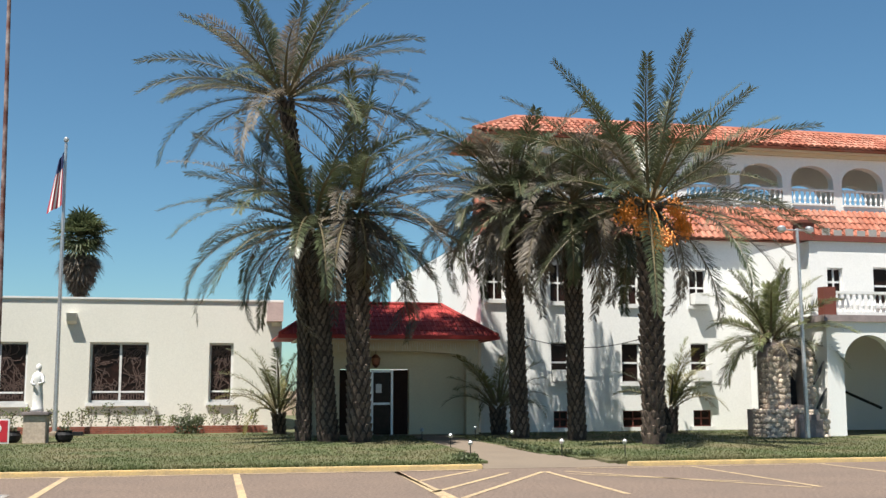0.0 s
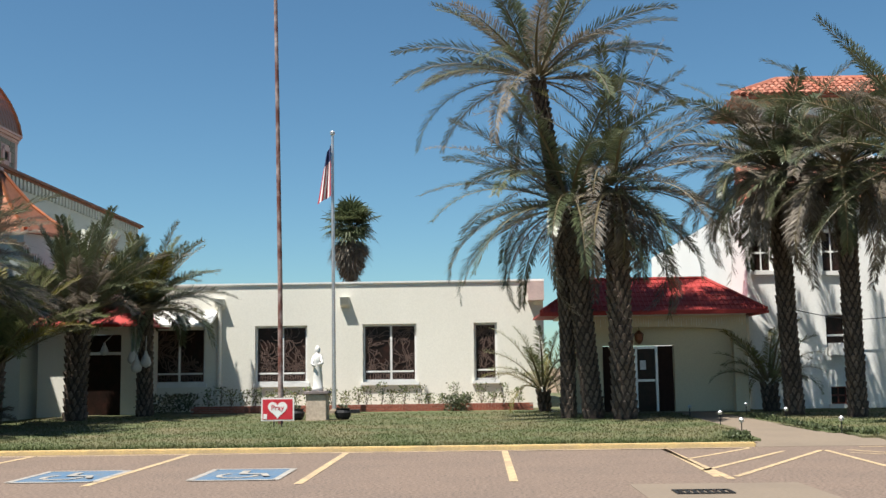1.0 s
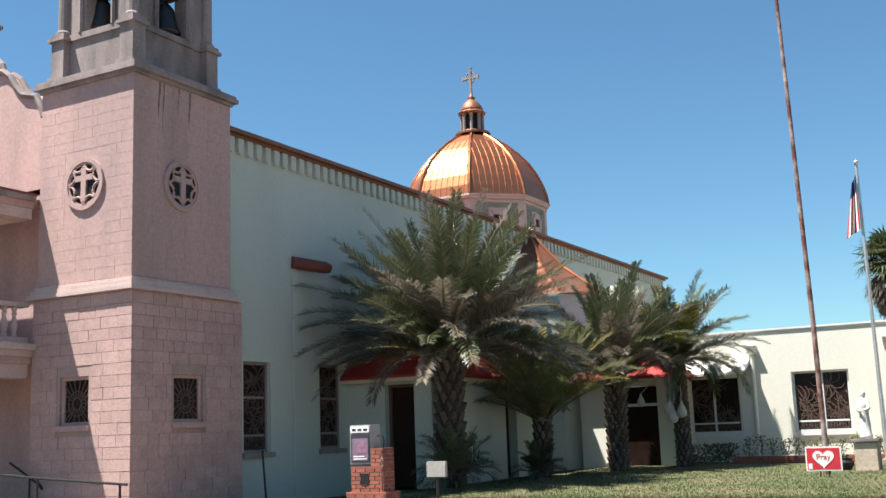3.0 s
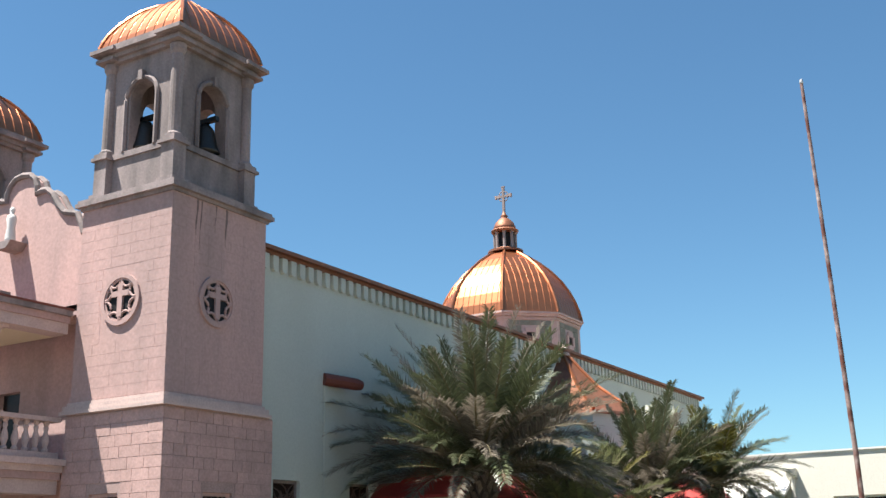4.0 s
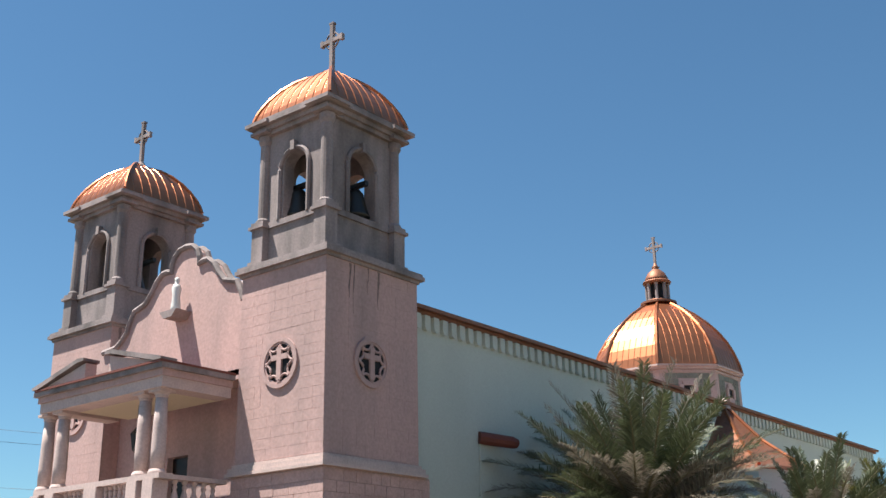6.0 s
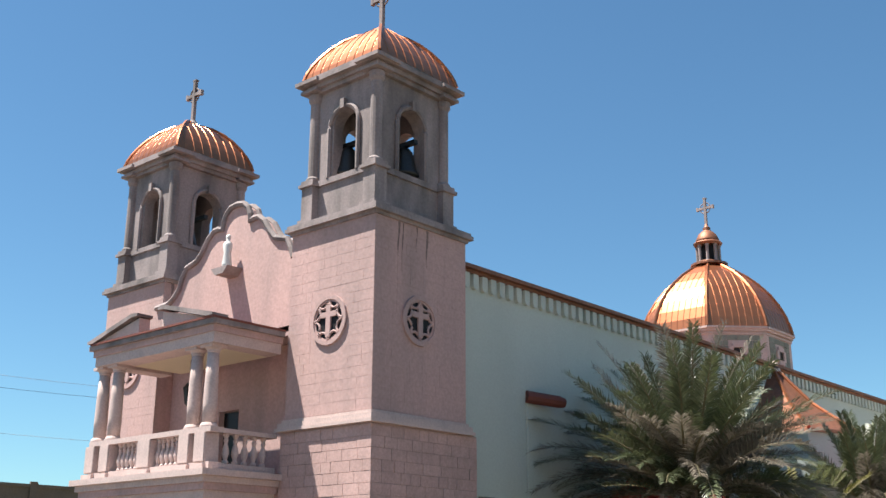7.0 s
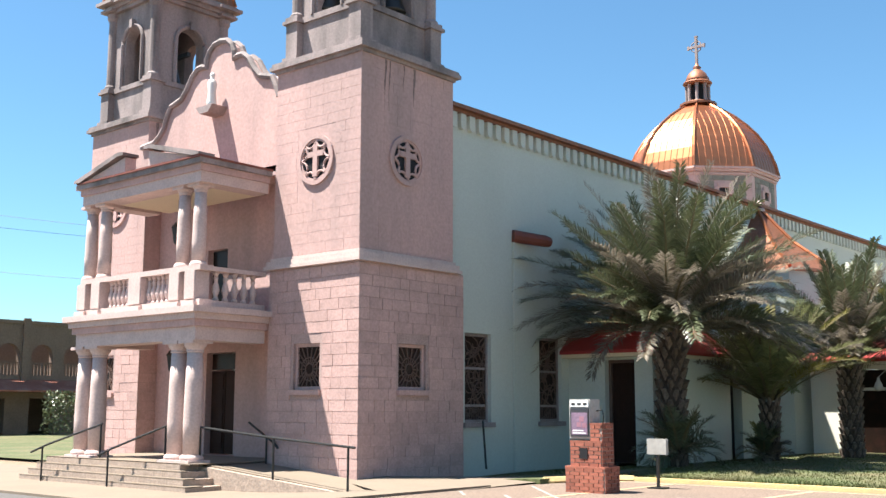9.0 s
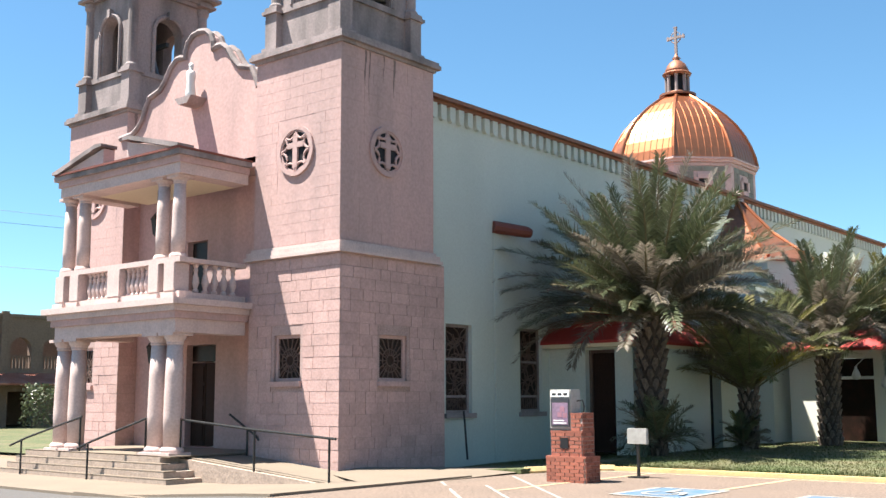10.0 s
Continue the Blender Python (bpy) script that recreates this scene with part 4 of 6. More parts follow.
part("balcony_floor", boxes((XL + 0.5, XR - 0.5, PY + 0.28, 17.6, 3.45, 3.8)), PINK, portico)
# balcony rail: pedestals under the columns, turned balusters between
rail = part("balustrade", boxes((XL - 0.02, XR + 0.02, PY - 0.22, PY + 0.16, 4.64, 4.76), (XR - 0.3, XR + 0.02, PY + 0.16, 16.6, 4.64, 4.74), (XL - 0.02, XL + 0.3, PY + 0.16, 16.6, 4.64, 4.74),
                                (XL, XR, PY - 0.2, PY + 0.16, 3.8, 3.98), (XR - 0.28, XR, PY + 0.16, 16.6, 3.8, 3.96), (XL, XL + 0.28, PY + 0.16, 16.6, 3.8, 3.96)), TRIM, portico, "worn stone balustrade")
for x in (*COLS, -22.39):
    w = 0.2 if x != -22.39 else 0.26
    part("pedestal", boxes((x - w, x + w, PY - 0.24, PY + 0.18, 3.98, 4.64), (x - w - 0.04, x + w + 0.04, PY - 0.28, PY + 0.2, 3.8, 3.95), bevel=0.015), TRIM, rail)
BAL = [(0.07, 3.98), (0.075, 4.02), (0.045, 4.06), (0.085, 4.2), (0.075, 4.3), (0.04, 4.42), (0.06, 4.5), (0.04, 4.54), (0.07, 4.6), (0.07, 4.64)]
for a, b in ((-23.75, -22.66), (-22.12, -21.02)):
    for k in range(6):
        part("baluster", lathe(bmesh.new(), BAL, (a + (b - a) * (k + 0.5) / 6, PY - 0.03, 0), 8), TRIM, rail)
for x in (XR - 0.14, XL + 0.14):
    for k in range(5):
        part("baluster", lathe(bmesh.new(), BAL, (x, 15.25 + 0.27 * k, 0), 8), TRIM, rail)
beam("upper_architrave", 6.67, 6.92, 0.0, TRIM)
beam("upper_frieze", 6.92, 7.08, 0.05, PINK)
beam("upper_cornice", 7.08, 7.20, 0.14, STONE)
part("portico_ceiling", boxes((XL + 0.5, XR - 0.5, PY + 0.28, 16.9, 6.75, 6.9)), CREAM, portico)
part("portico_roof", boxes((XL - 0.05, XR + 0.16, PY - 0.46, 16.62, 7.2, 7.25)), BRICK_DARK, portico)
# broken pediment: two raking pieces
PC = (XL + XR) / 2
for s in (-1, 1):
    e, m = PC + s * (XR - PC + 0.15), PC + s * 0.5
    bm = prism(bmesh.new(), [(e - s * 0.2, 7.25), (m, 7.66), (m, 7.25)], "y", PY - 0.36, PY - 0.05)
    part("pediment", bm, TRIM, portico)
    bm = prism(bmesh.new(), [(e, 7.25), (e, 7.31), (m + s * 0.2, 7.78), (m - s * 0.06, 7.76), (m - s * 0.06, 7.69), (m + s * 0.18, 7.68), (e - s * 0.25, 7.25)], "y", PY - 0.48, PY - 0.02)
    part("raking_cornice", bm, STONE, portico)
for z, top in ((5.65, 6.76), (2.45, 3.46)):
    x, y = -22.45, 15.9
    lan = thing("hanging_lantern", (x, y, z), "black iron lantern hung under the portico", "lantern", "portico lanterns")
    part("lantern_body", lathe(bmesh.new(), [(0.03, z - 0.08), (0.1, z), (0.15, z + 0.35), (0.17, z + 0.38), (0.04, z + 0.55)], (x, y, 0), 6), IRON, lan)
    part("chain", tube(bmesh.new(), [(x, y, z + 0.5), (x, y, top)], 0.015, 5), IRON, lan)

# landing, steps, ramp
steps = thing("steps", (-22.5, 14.3, -0.2), "broad worn stone steps with four risers", "steps")
ss = 0.147
for k in range(4):
    part("step", boxes((-26.1 + 0.16 * k, -19.15 - 0.28 * k, 14.0 + 0.14 * k if k < 3 else 14.45, 17.6, -0.4 + 0.0 * k, -0.28 + ss * (k + 1)), bevel=0.012), CONCRETE if k > 3 else ROUGH_STONE, steps)
part("landing", boxes((-25.6, -19.7, 14.5, 17.6, 0.3, 0.325)), CONCRETE, steps)
for k in range(4):
    part("tread", boxes((-26.1 + 0.16 * k, -19.15 - 0.28 * k, 14.0 + 0.14 * k if k < 3 else 14.45, 14.45 + 0.0 * k, -0.28 + ss * (k + 1), -0.262 + ss * (k + 1))), CONCRETE, steps)
bm = prism(bmesh.new(), [(-20.0, -0.5), (-20.0, 0.3), (-15.9, -0.04), (-15.3, -0.08), (-15.3, -0.5)], "y", 15.05, 16.58)
part("ramp", bm, CONCRETE, None)
tagged(scene.objects["ramp"], "concrete ramp from the landing down past the tower", "ramp", kind="structure")
bm = prism(bmesh.new(), [(-20.2, -0.5), (-20.2, 0.28), (-15.9, -0.06), (-15.4, -0.12), (-15.4, -0.5)], "y", 14.93, 15.05)
tagged(part("ramp_wall", bm, ROUGH_STONE), "rough stone face of the ramp", "ramp", kind="structure")


def handrail(pts, posts, lab):
    o = thing("handrail", pts[0], lab, "handrail", "iron handrails")
    part("rail", tube(bmesh.new(), pts, 0.026, 8), IRON, o)
    for x, y, z0, z1 in posts:
        part("post", tube(bmesh.new(), [(x, y, z0), (x, y, z1)], 0.024, 8), IRON, o)
    return o


handrail([(-20.28, 14.97, 1.13), (-17.5, 14.97, 0.92), (-15.1, 14.97, 0.78)], [(-20.0, 14.97, 0.25, 1.1), (-17.5, 14.97, 0.02, 0.92), (-15.28, 14.97, -0.15, 0.79)], "black iron handrail along the ramp")
handrail([(-20.25, 16.55, 1.2), (-19.3, 16.55, 0.72), (-19.2, 16.55, 0.62)], [(-19.6, 16.55, 0.2, 0.87)], "short black iron handrail by the tower wall")
handrail([(-22.3, 13.85, 0.45), (-21.9, 13.95, 0.62), (-20.9, 14.75, 1.15)], [(-22.0, 13.92, -0.28, 0.6), (-20.95, 14.72, 0.3, 1.13)], "black iron handrail up the steps")
handrail([(-25.2, 13.8, 0.45), (-24.7, 13.95, 0.65), (-23.6, 14.75, 1.15)], [(-24.85, 13.9, -0.28, 0.6), (-23.62, 14.72, 0.3, 1.13)], "black iron handrail up the steps")

# ---- vestibule at the nave's side ----
vest = thing("vestibule", (-16, 27, 0.1), "small side vestibule with a red metal hipped roof", "porch")
bm = bmesh.new()
holed(bm, "y", 25.3, 25.7, NX, -14.4, 0.0, 3.0, [(-15.88, -14.95, 0.0, 2.86)])
box(bm, -14.65, -14.4, 25.7, 29.8, 0.0, 3.0)
part("wall", bm, NAVE, vest)
vdoor = part("door", boxes((-15.8, -15.03, 25.58, 25.64, 0.1, 2.78)), DOOR_WOOD, vest, "dark brown wooden door")
part("door_frame", boxes((-15.88, -15.8, 25.5, 25.66, 0.0, 2.86), (-15.03, -14.95, 25.5, 25.66, 0.0, 2.86), (-15.8, -15.03, 25.5, 25.66, 2.78, 2.86)), LEAD, vdoor)
bm = bmesh.new()
def hip(bm, x0, x1, y0, y1, z, rx0, rx1, ry0, ry1, zr, t=0.08):
    lo = [bm.verts.new(p) for p in ((x0, y0, z), (x1, y0, z), (x1, y1, z), (x0, y1, z))]
    mid = [bm.verts.new(p) for p in ((x0, y0, z + t), (x1, y0, z + t), (x1, y1, z + t), (x0, y1, z + t))]
    hi = [bm.verts.new(p) for p in ((rx0, ry0, zr), (rx1, ry0, zr), (rx1, ry1, zr), (rx0, ry1, zr))]
    for a, b in ((lo, mid), (mid, hi)):
        for i in range(4):
            bm.faces.new((a[i], a[(i + 1) % 4], b[(i + 1) % 4], b[i]))
    bm.faces.new(lo[::-1]), bm.faces.new(hi)
hip(bm, NX + 0.01, -14.25, 24.85, 30.1, 3.02, NX + 0.01, -14.7, 25.3, 29.65, 3.5)
hip(bm, -16.35, -14.7, 25.3, 29.65, 3.5, -15.85, -15.4, 26.1, 28.8, 4.35, 0.02)
part("roof", bm, RED_ROOF, vest, "dark red metal roof")
part("eave_board", boxes((NX + 0.02, -14.32, 24.92, 30.05, 2.92, 3.02)), CREAM, vest)
bm = bmesh.new()
holed(bm, "y", 31.0, 31.25, NX, -14.6, -0.2, 3.3, [(-15.6, -15.2, 1.2, 2.9)])
box(bm, -14.85, -14.6, 31.25, 32.2, -0.2, 3.3)
link = thing("link_wall", (-15.8, 31.1, 0), "low white wall with a narrow window beside the chapel", "wall", kind="structure")
part("wall", bm, NAVE, link)
window(link, "y", 31.0, -15.6, -15.2, 1.2, 2.9, TRIM, tracery="lead", depth=0.1, frame_w=0.05, seed=9)
part("downpipe", tube(bmesh.new(), [(-14.9, 30.95, 0), (-14.9, 30.95, 3.2)], 0.04, 8), IRON, link)

# ---- the low wing ----
WY = 38.5
wing = thing("parish_wing", (-4, 40, 0), "low flat-roofed white stucco wing with leaded windows", "building")
W_WIN = [(-11.27, -9.40, 1.11, 3.11, (-10.35,)), (-7.6, -5.72, 1.08, 3.14, (-6.62,)), (-3.73, -1.80, 1.10, 3.15, (-2.72,)), (0.25, 1.08, 1.11, 3.15, ())]
bm = bmesh.new()
holed(bm, "y", WY, WY + 0.35, -13.0, 2.75, -0.2, 4.62, [w[:4] for w in W_WIN])
part("front_wall", bm, STUCCO, wing)
for r in ((2.45, 2.75, WY + 0.35, 52, -0.2, 4.62), (-13.0, 2.45, 51.7, 52, -0.2, 4.62), (-13.0, -12.7, WY + 0.35, 51.7, -0.2, 4.62)):
    part("wall", boxes(r), STUCCO, wing)
part("parapet_cap", boxes((-13.05, 2.8, WY - 0.05, WY + 0.4, 4.62, 4.68)), WHITE, wing)
part("roof", boxes((-12.7, 2.45, WY + 0.35, 51.7, 4.2, 4.3)), CONCRETE, wing)
for i, (a, b, c, d, m) in enumerate(W_WIN):
    window(wing, "y", WY, a, b, c, d, WHITE, mullions=m, rails=(c + 0.36,), tracery="lead", depth=0.16, frame_w=0.075, seed=20 + i)
def scupper(x, pipe):
    bm = prism(bmesh.new(), [(WY, 4.12), (WY - 0.3, 4.12), (WY - 0.22, 3.85), (WY, 3.75)], "x", x - 0.16, x + 0.16)
    o = part("rain_head", bm, STUCCO, wing)
    if pipe:
        part("downpipe", tube(bmesh.new(), [(x, WY - 0.1, 3.85), (x, WY - 0.1, 0.5), (x, WY - 0.12, 0.3)], 0.075, 8), STUCCO, o)
scupper(-8.86, True), scupper(-4.35, False), scupper(2.55, False)
part("rain_head", boxes((2.2, 2.75, WY - 0.55, WY, 3.9, 4.55)), TRIM, wing)
# awning over the first window
bm = prism(bmesh.new(), [(WY, 3.72), (WY - 1.2, 3.18), (WY - 1.2, 3.10), (WY, 3.55)], "x", -11.4, -8.95)
part("awning", bm, WHITE, wing, "white sloping awning")
# second porch, red-roofed, in the corner
porch_b = thing("corner_porch", (-13.2, 37, 0), "small red-roofed entrance porch in the church corner", "porch")
bm = bmesh.new()
holed(bm, "y", 36.4, 36.65, -14.6, -11.1, -0.1, 3.1, [(-13.1, -11.75, -0.1, 2.85)])
box(bm, -11.35, -11.1, 36.65, WY, -0.1, 3.1)
part("wall", bm, STUCCO, porch_b)
bm = bmesh.new()
hip(bm, -14.8, -10.7, 35.9, WY, 3.1, -14.0, -11.9, 37.2, WY, 4.0)
part("roof", bm, RED_ROOF, porch_b)
part("door", boxes((-13.05, -11.8, 36.55, 36.6, 0, 2.15), (-13.05, -11.8, 36.55, 36.6, 2.25, 2.83)), DARK_GLASS, porch_b)
part("transom_bar", boxes((-13.1, -11.75, 36.5, 36.6, 2.15, 2.25)), WHITE, porch_b)

# planter edge of brick and its shrubs
edge = thing("planter_edging", (-3, 36.6, 0.1), "low red brick planter edging along the wing", "planter")
part("core", boxes((-9.4, 2.2, 36.62, 36.80, 0.05, 0.36)), MORTAR, edge)
tagged(mesh_part("planter_bed", [(-9.4, 36.8, 0.3), (2.2, 36.8, 0.3), (2.2, WY, 0.3), (-9.4, WY, 0.3)], [(0, 1, 2, 3)], SOIL), "dry soil bed along the wing wall", "planter bed", kind="structure")
PIECES = []
for r in range(4):
    for k in range(54):
        x = -9.4 + 0.215 * k + (0.1 if r % 2 else 0)
        if x < 2.05:
            PIECES.append((edge, x, x + 0.2, 36.6, 36.62, 0.1 + 0.066 * r, 0.158 + 0.066 * r))


def leaves(centre, spread, height, count, size, rnd, mat, name="foliage", parent=None):
    vs, fs = [], []
    for _ in range(count):
        a, r = rnd.uniform(0, 6.283), math.sqrt(rnd.random())
        p = Vector((centre[0] + spread[0] * r * math.cos(a), centre[1] + spread[1] * r * math.sin(a), centre[2] + height * rnd.random() ** 0.8))
        d = Vector((rnd.uniform(-1, 1), rnd.uniform(-1, 1), rnd.uniform(-0.2, 1))).normalized()
        s = d.orthogonal().normalized()
        s = (Matrix.Rotation(rnd.uniform(0, 6.28), 3, d) @ s) * size * 0.32
        L = size * rnd.uniform(0.7, 1.4)
        i = len(vs)
        vs += [p, p + d * L * 0.5 + s, p + d * L, p + d * L * 0.5 - s]
        fs.append((i, i + 1, i + 2, i + 3))
    return mesh_part(name, vs, fs, mat, parent)


rnd = random.Random(5)
for k in range(26):
    x = -9.0 + 0.43 * k + rnd.uniform(-0.1, 0.1)
    o = thing("shrub", (x, 37.4, 0.3), "sparse dry flowering shrub in the planter", "shrub", "planter shrubs")
    h = rnd.uniform(0.35, 0.75)
    leaves((x, 37.3, 0.32), (0.22, 0.2), h, 90, 0.085, rnd, SHRUB, "foliage", o)
    bm = bmesh.new()
    for j in range(4):
        tube(bm, [(x, 37.3, 0.28), (x + rnd.uniform(-0.18, 0.18), 37.3 + rnd.uniform(-0.1, 0.1), 0.32 + h)], 0.008, 4)
    part("stem", bm, BARK_GREY, o)
o = thing("bush", (0.0, 36.3, 0.12), "round green bush before the planter", "bush")
leaves((-0.35, 36.2, 0.12), (0.45, 0.35), 0.5, 700, 0.09, rnd, LEAF, "foliage", o)
for k, (x, y) in enumerate(((-10.2, 36.9), (-9.7, 37.2), (-10.9, 36.6))):
    o = thing("bush", (x, y, 0.12), "dark low bush by the corner porch", "bush", "corner bushes")
    leaves((x, y, 0.12), (0.4, 0.4), 0.65, 350, 0.1, rnd, LEAF, "foliage", o)

# ---- porch of the big house ----
porch = thing("entrance_porch", (5.4, 34, 0.1), "cream arched entrance porch with red tiled metal roof", "porch")
EY = 33.1
bm = bmesh.new()
holed(bm, "y", EY, EY + 0.3, 2.9, 8.55, 0.05, 3.05, [(3.2, 8.15, 0.05, 2.72, 0.2)])
box(bm, 8.25, 8.55, EY + 0.3, 33.55, 0.05, 3.05), box(bm, 2.9, 3.2, EY + 0.3, 33.55, 0.05, 3.05)
part("arcade", bm, CREAM, porch)
bm = bmesh.new()
holed(bm, "y", 33.55, 33.85, 2.9, 8.55, 0.0, 3.06, [(4.2, 6.4, 0.1, 2.16)])
part("back_wall", bm, CREAM, porch)
part("porch_floor", boxes((2.85, 8.6, EY - 0.1, 33.55, 0.0, 0.13)), CONCRETE, porch)
part("porch_ceiling", boxes((2.9, 8.55, EY, 36.2, 3.06, 3.115)), WHITE, porch)
door = part("door", boxes((5.27, 5.83, 33.67, 33.72, 0.13, 2.06)), DARK_GLASS, porch, "dark glass door with a grey metal frame")
part("door_frame", boxes((5.2, 5.27, 33.60, 33.72, 0.13, 2.14), (5.83, 5.9, 33.60, 33.72, 0.13, 2.14), (5.27, 5.83, 33.60, 33.72, 2.06, 2.14), (5.27, 5.83, 33.62, 33.71, 1.05, 1.12)), GALV, door)
part("door_leaf", boxes((5.92, 6.38, 33.65, 33.71, 0.13, 2.14)), DOOR_WOOD, door)
part("notice", boxes((5.36, 5.54, 33.645, 33.665, 1.42, 1.7)), PAPER, door)
part("door_leaf", boxes((4.22, 5.18, 33.65, 33.71, 0.13, 2.14)), DOOR_WOOD, door)
bm = bmesh.new()
hip(bm, 2.25, 9.0, 32.4, 36.6, 3.12, 3.9, 7.6, 34.4, 36.2, 4.28, 0.06)
roof = part("roof", bm, RED_ROOF, porch, "red tile-pressed metal roof")
part("gutter", boxes((2.2, 9.05, 32.34, 32.4, 3.06, 3.16), (9.0, 9.06, 32.4, 36.6, 3.06, 3.16)), RED_ROOF, porch)
# raised ribs and cross ridges on the front slope
bm = bmesh.new()
for k in range(46):
    x = 2.4 + 0.143 * k
    top = 1.0 if 3.9 < x < 7.6 else ((x - 2.25) / 1.65 if x <= 3.9 else (9.0 - x) / 1.4)
    top = min(1.0, max(0.05, top))
    tube(bm, [(x, 32.4, 3.19), (x, 32.4 + 2.0 * top, 3.19 + 1.1 * top)], 0.022, 4)
for r in range(1, 7):
    f = r / 7
    tube(bm, [(2.25 + 1.65 * f, 32.4 + 2.0 * f, 3.19 + 1.1 * f), (9.0 - 1.4 * f, 32.4 + 2.0 * f, 3.19 + 1.1 * f)], 0.014, 4)
part("roof_ribs", bm, RED_ROOF, porch)
bm = bmesh.new()
for a, b in (((2.25, 32.4, 3.2), (3.9, 34.4, 4.3)), ((9.0, 32.4, 3.2), (7.6, 34.4, 4.3)), ((3.9, 34.4, 4.3), (7.6, 34.4, 4.3))):
    tube(bm, [a, b], 0.06, 6)
part("ridge_cap", bm, RED_ROOF, porch)
# string of small icicle lamps along the beam, unlit
bm = bmesh.new()
rnd = random.Random(8)
for k in range(70):
    x, z = 3.1 + 0.077 * k, rnd.uniform(0.06, 0.28)
    box(bm, x - 0.006, x + 0.006, EY - 0.06, EY - 0.048, 2.98 - z, 2.98)
o = tagged(part("light_string", bm, WHITE), "unlit icicle light string along the porch eave", "light string", kind="stuff")
lamp = thing("hanging_lantern", (5.3, 33.3, 2.4), "brass lantern hung in the porch", "lantern")
part("lantern_body", lathe(bmesh.new(), [(0.03, 2.2), (0.12, 2.3), (0.15, 2.5), (0.04, 2.62)], (5.3, 33.3, 0), 6), COPPER_EDGE, lamp)
part("chain", tube(bmesh.new(), [(5.3, 33.3, 2.6), (5.3, 33.3, 3.06)], 0.012, 4), IRON, lamp)

# ---- the big house: three storeys and an open roof terrace ----
BY = 34.5
house = thing("rest_house", (18, 40, 0), "large white stucco house with red tile roofs and arched roof loggia", "building")
B_WIN = [(11.43, 12.05, 1.75, 3.09), (13.95, 14.6, 1.75, 3.07), (16.49, 17.14, 1.75, 3.09), (20.0, 20.6, 1.9, 3.1),
         (11.43, 12.05, 4.45, 5.75), (13.95, 14.6, 4.4, 5.7), (16.51, 17.15, 4.4, 5.65), (9.2, 9.8, 4.5, 5.7), (20.05, 20.65, 4.3, 5.6),
         (11.49, 12.0, 0.25, 0.80), (13.95, 14.75, 0.25, 0.80), (16.52, 17.2, 0.25, 0.80)]
bm = bmesh.new()
holed(bm, "y", BY, BY + 0.35, 9.0, 34.0, -0.2, 6.7, B_WIN)
part("front_wall", bm, STUCCO_WHITE, house)
for r in ((9.0, 9.35, BY + 0.35, 52, -0.2, 6.7), (33.6, 34.0, BY + 0.35, 52, -0.2, 6.7), (9.35, 33.6, 51.6, 52, -0.2, 6.7)):
    part("wall", boxes(r), STUCCO_WHITE, house)
part("floor_slab", boxes((9.35, 33.6, BY + 0.35, 51.6, 6.5, 6.6)), CONCRETE, house)
rnd = random.Random(3)
for i, (a, b, c, d) in enumerate(B_WIN):
    low = d < 1
    win = window(house, "y", BY, a, b, c, d, BRICK_DARK if low else WHITE, mullions=((a + b) / 2,) if low or d > 4 else (), rails=((c + d) / 2,), tracery="", depth=0.14, frame_w=0.035, sill=True, sill_mat=WHITE)
    if i in (0, 2, 6):
        part("air_conditioner", boxes((a + 0.05, b - 0.05, BY - 0.35, BY + 0.1, c + 0.02, c + 0.42), bevel=0.02), WHITE, win, "boxy window air conditioner")
# tall left block with the loggia storey
L0, L1 = 9.85, 34.0
LZ0, LZ1 = 7.95, 10.24
arch = [(17.02 + 2.1 * j, 18.76 + 2.1 * j, 8.29, 9.80, 0.6) for j in range(-3, 7)]
rear = [(a + 1.05, b + 1.0, c, d - 0.25, r) for a, b, c, d, r in arch]
LY = BY + 1.0
bm = bmesh.new()
holed(bm, "y", LY, LY + 0.35, L0, L1, 6.6, LZ1, arch)
box(bm, L0, L0 + 0.35, LY + 0.35, 37.8, 6.6, LZ1)
holed(bm, "y", 37.8, 38.1, L0, L1, 6.6, LZ1, rear)
part("loggia", bm, STUCCO_WHITE, house, "white roof loggia with low arches")
part("loggia_floor", boxes((L0 + 0.35, L1, LY + 0.35, 37.8, 7.8, 7.95)), CONCRETE, house)
part("loggia_ceiling", boxes((L0, L1, LY, 38.1, LZ1, LZ1 + 0.08)), CREAM, house)
for a, b, c, d, r in arch:
    bal = part("balustrade", boxes((a, b, LY - 0.05, LY + 0.08, 8.83, 8.91), (a, b, LY - 0.05, LY + 0.08, 8.29, 8.36)), WHITE, house)
    n = 8
    for k in range(n):
        x = a + (b - a) * (k + 0.5) / n
        part("baluster", lathe(bmesh.new(), [(0.045, 8.36), (0.025, 8.42), (0.055, 8.53), (0.025, 8.69), (0.045, 8.83)], (x, LY + 0.015, 0), 6), WHITE, bal)


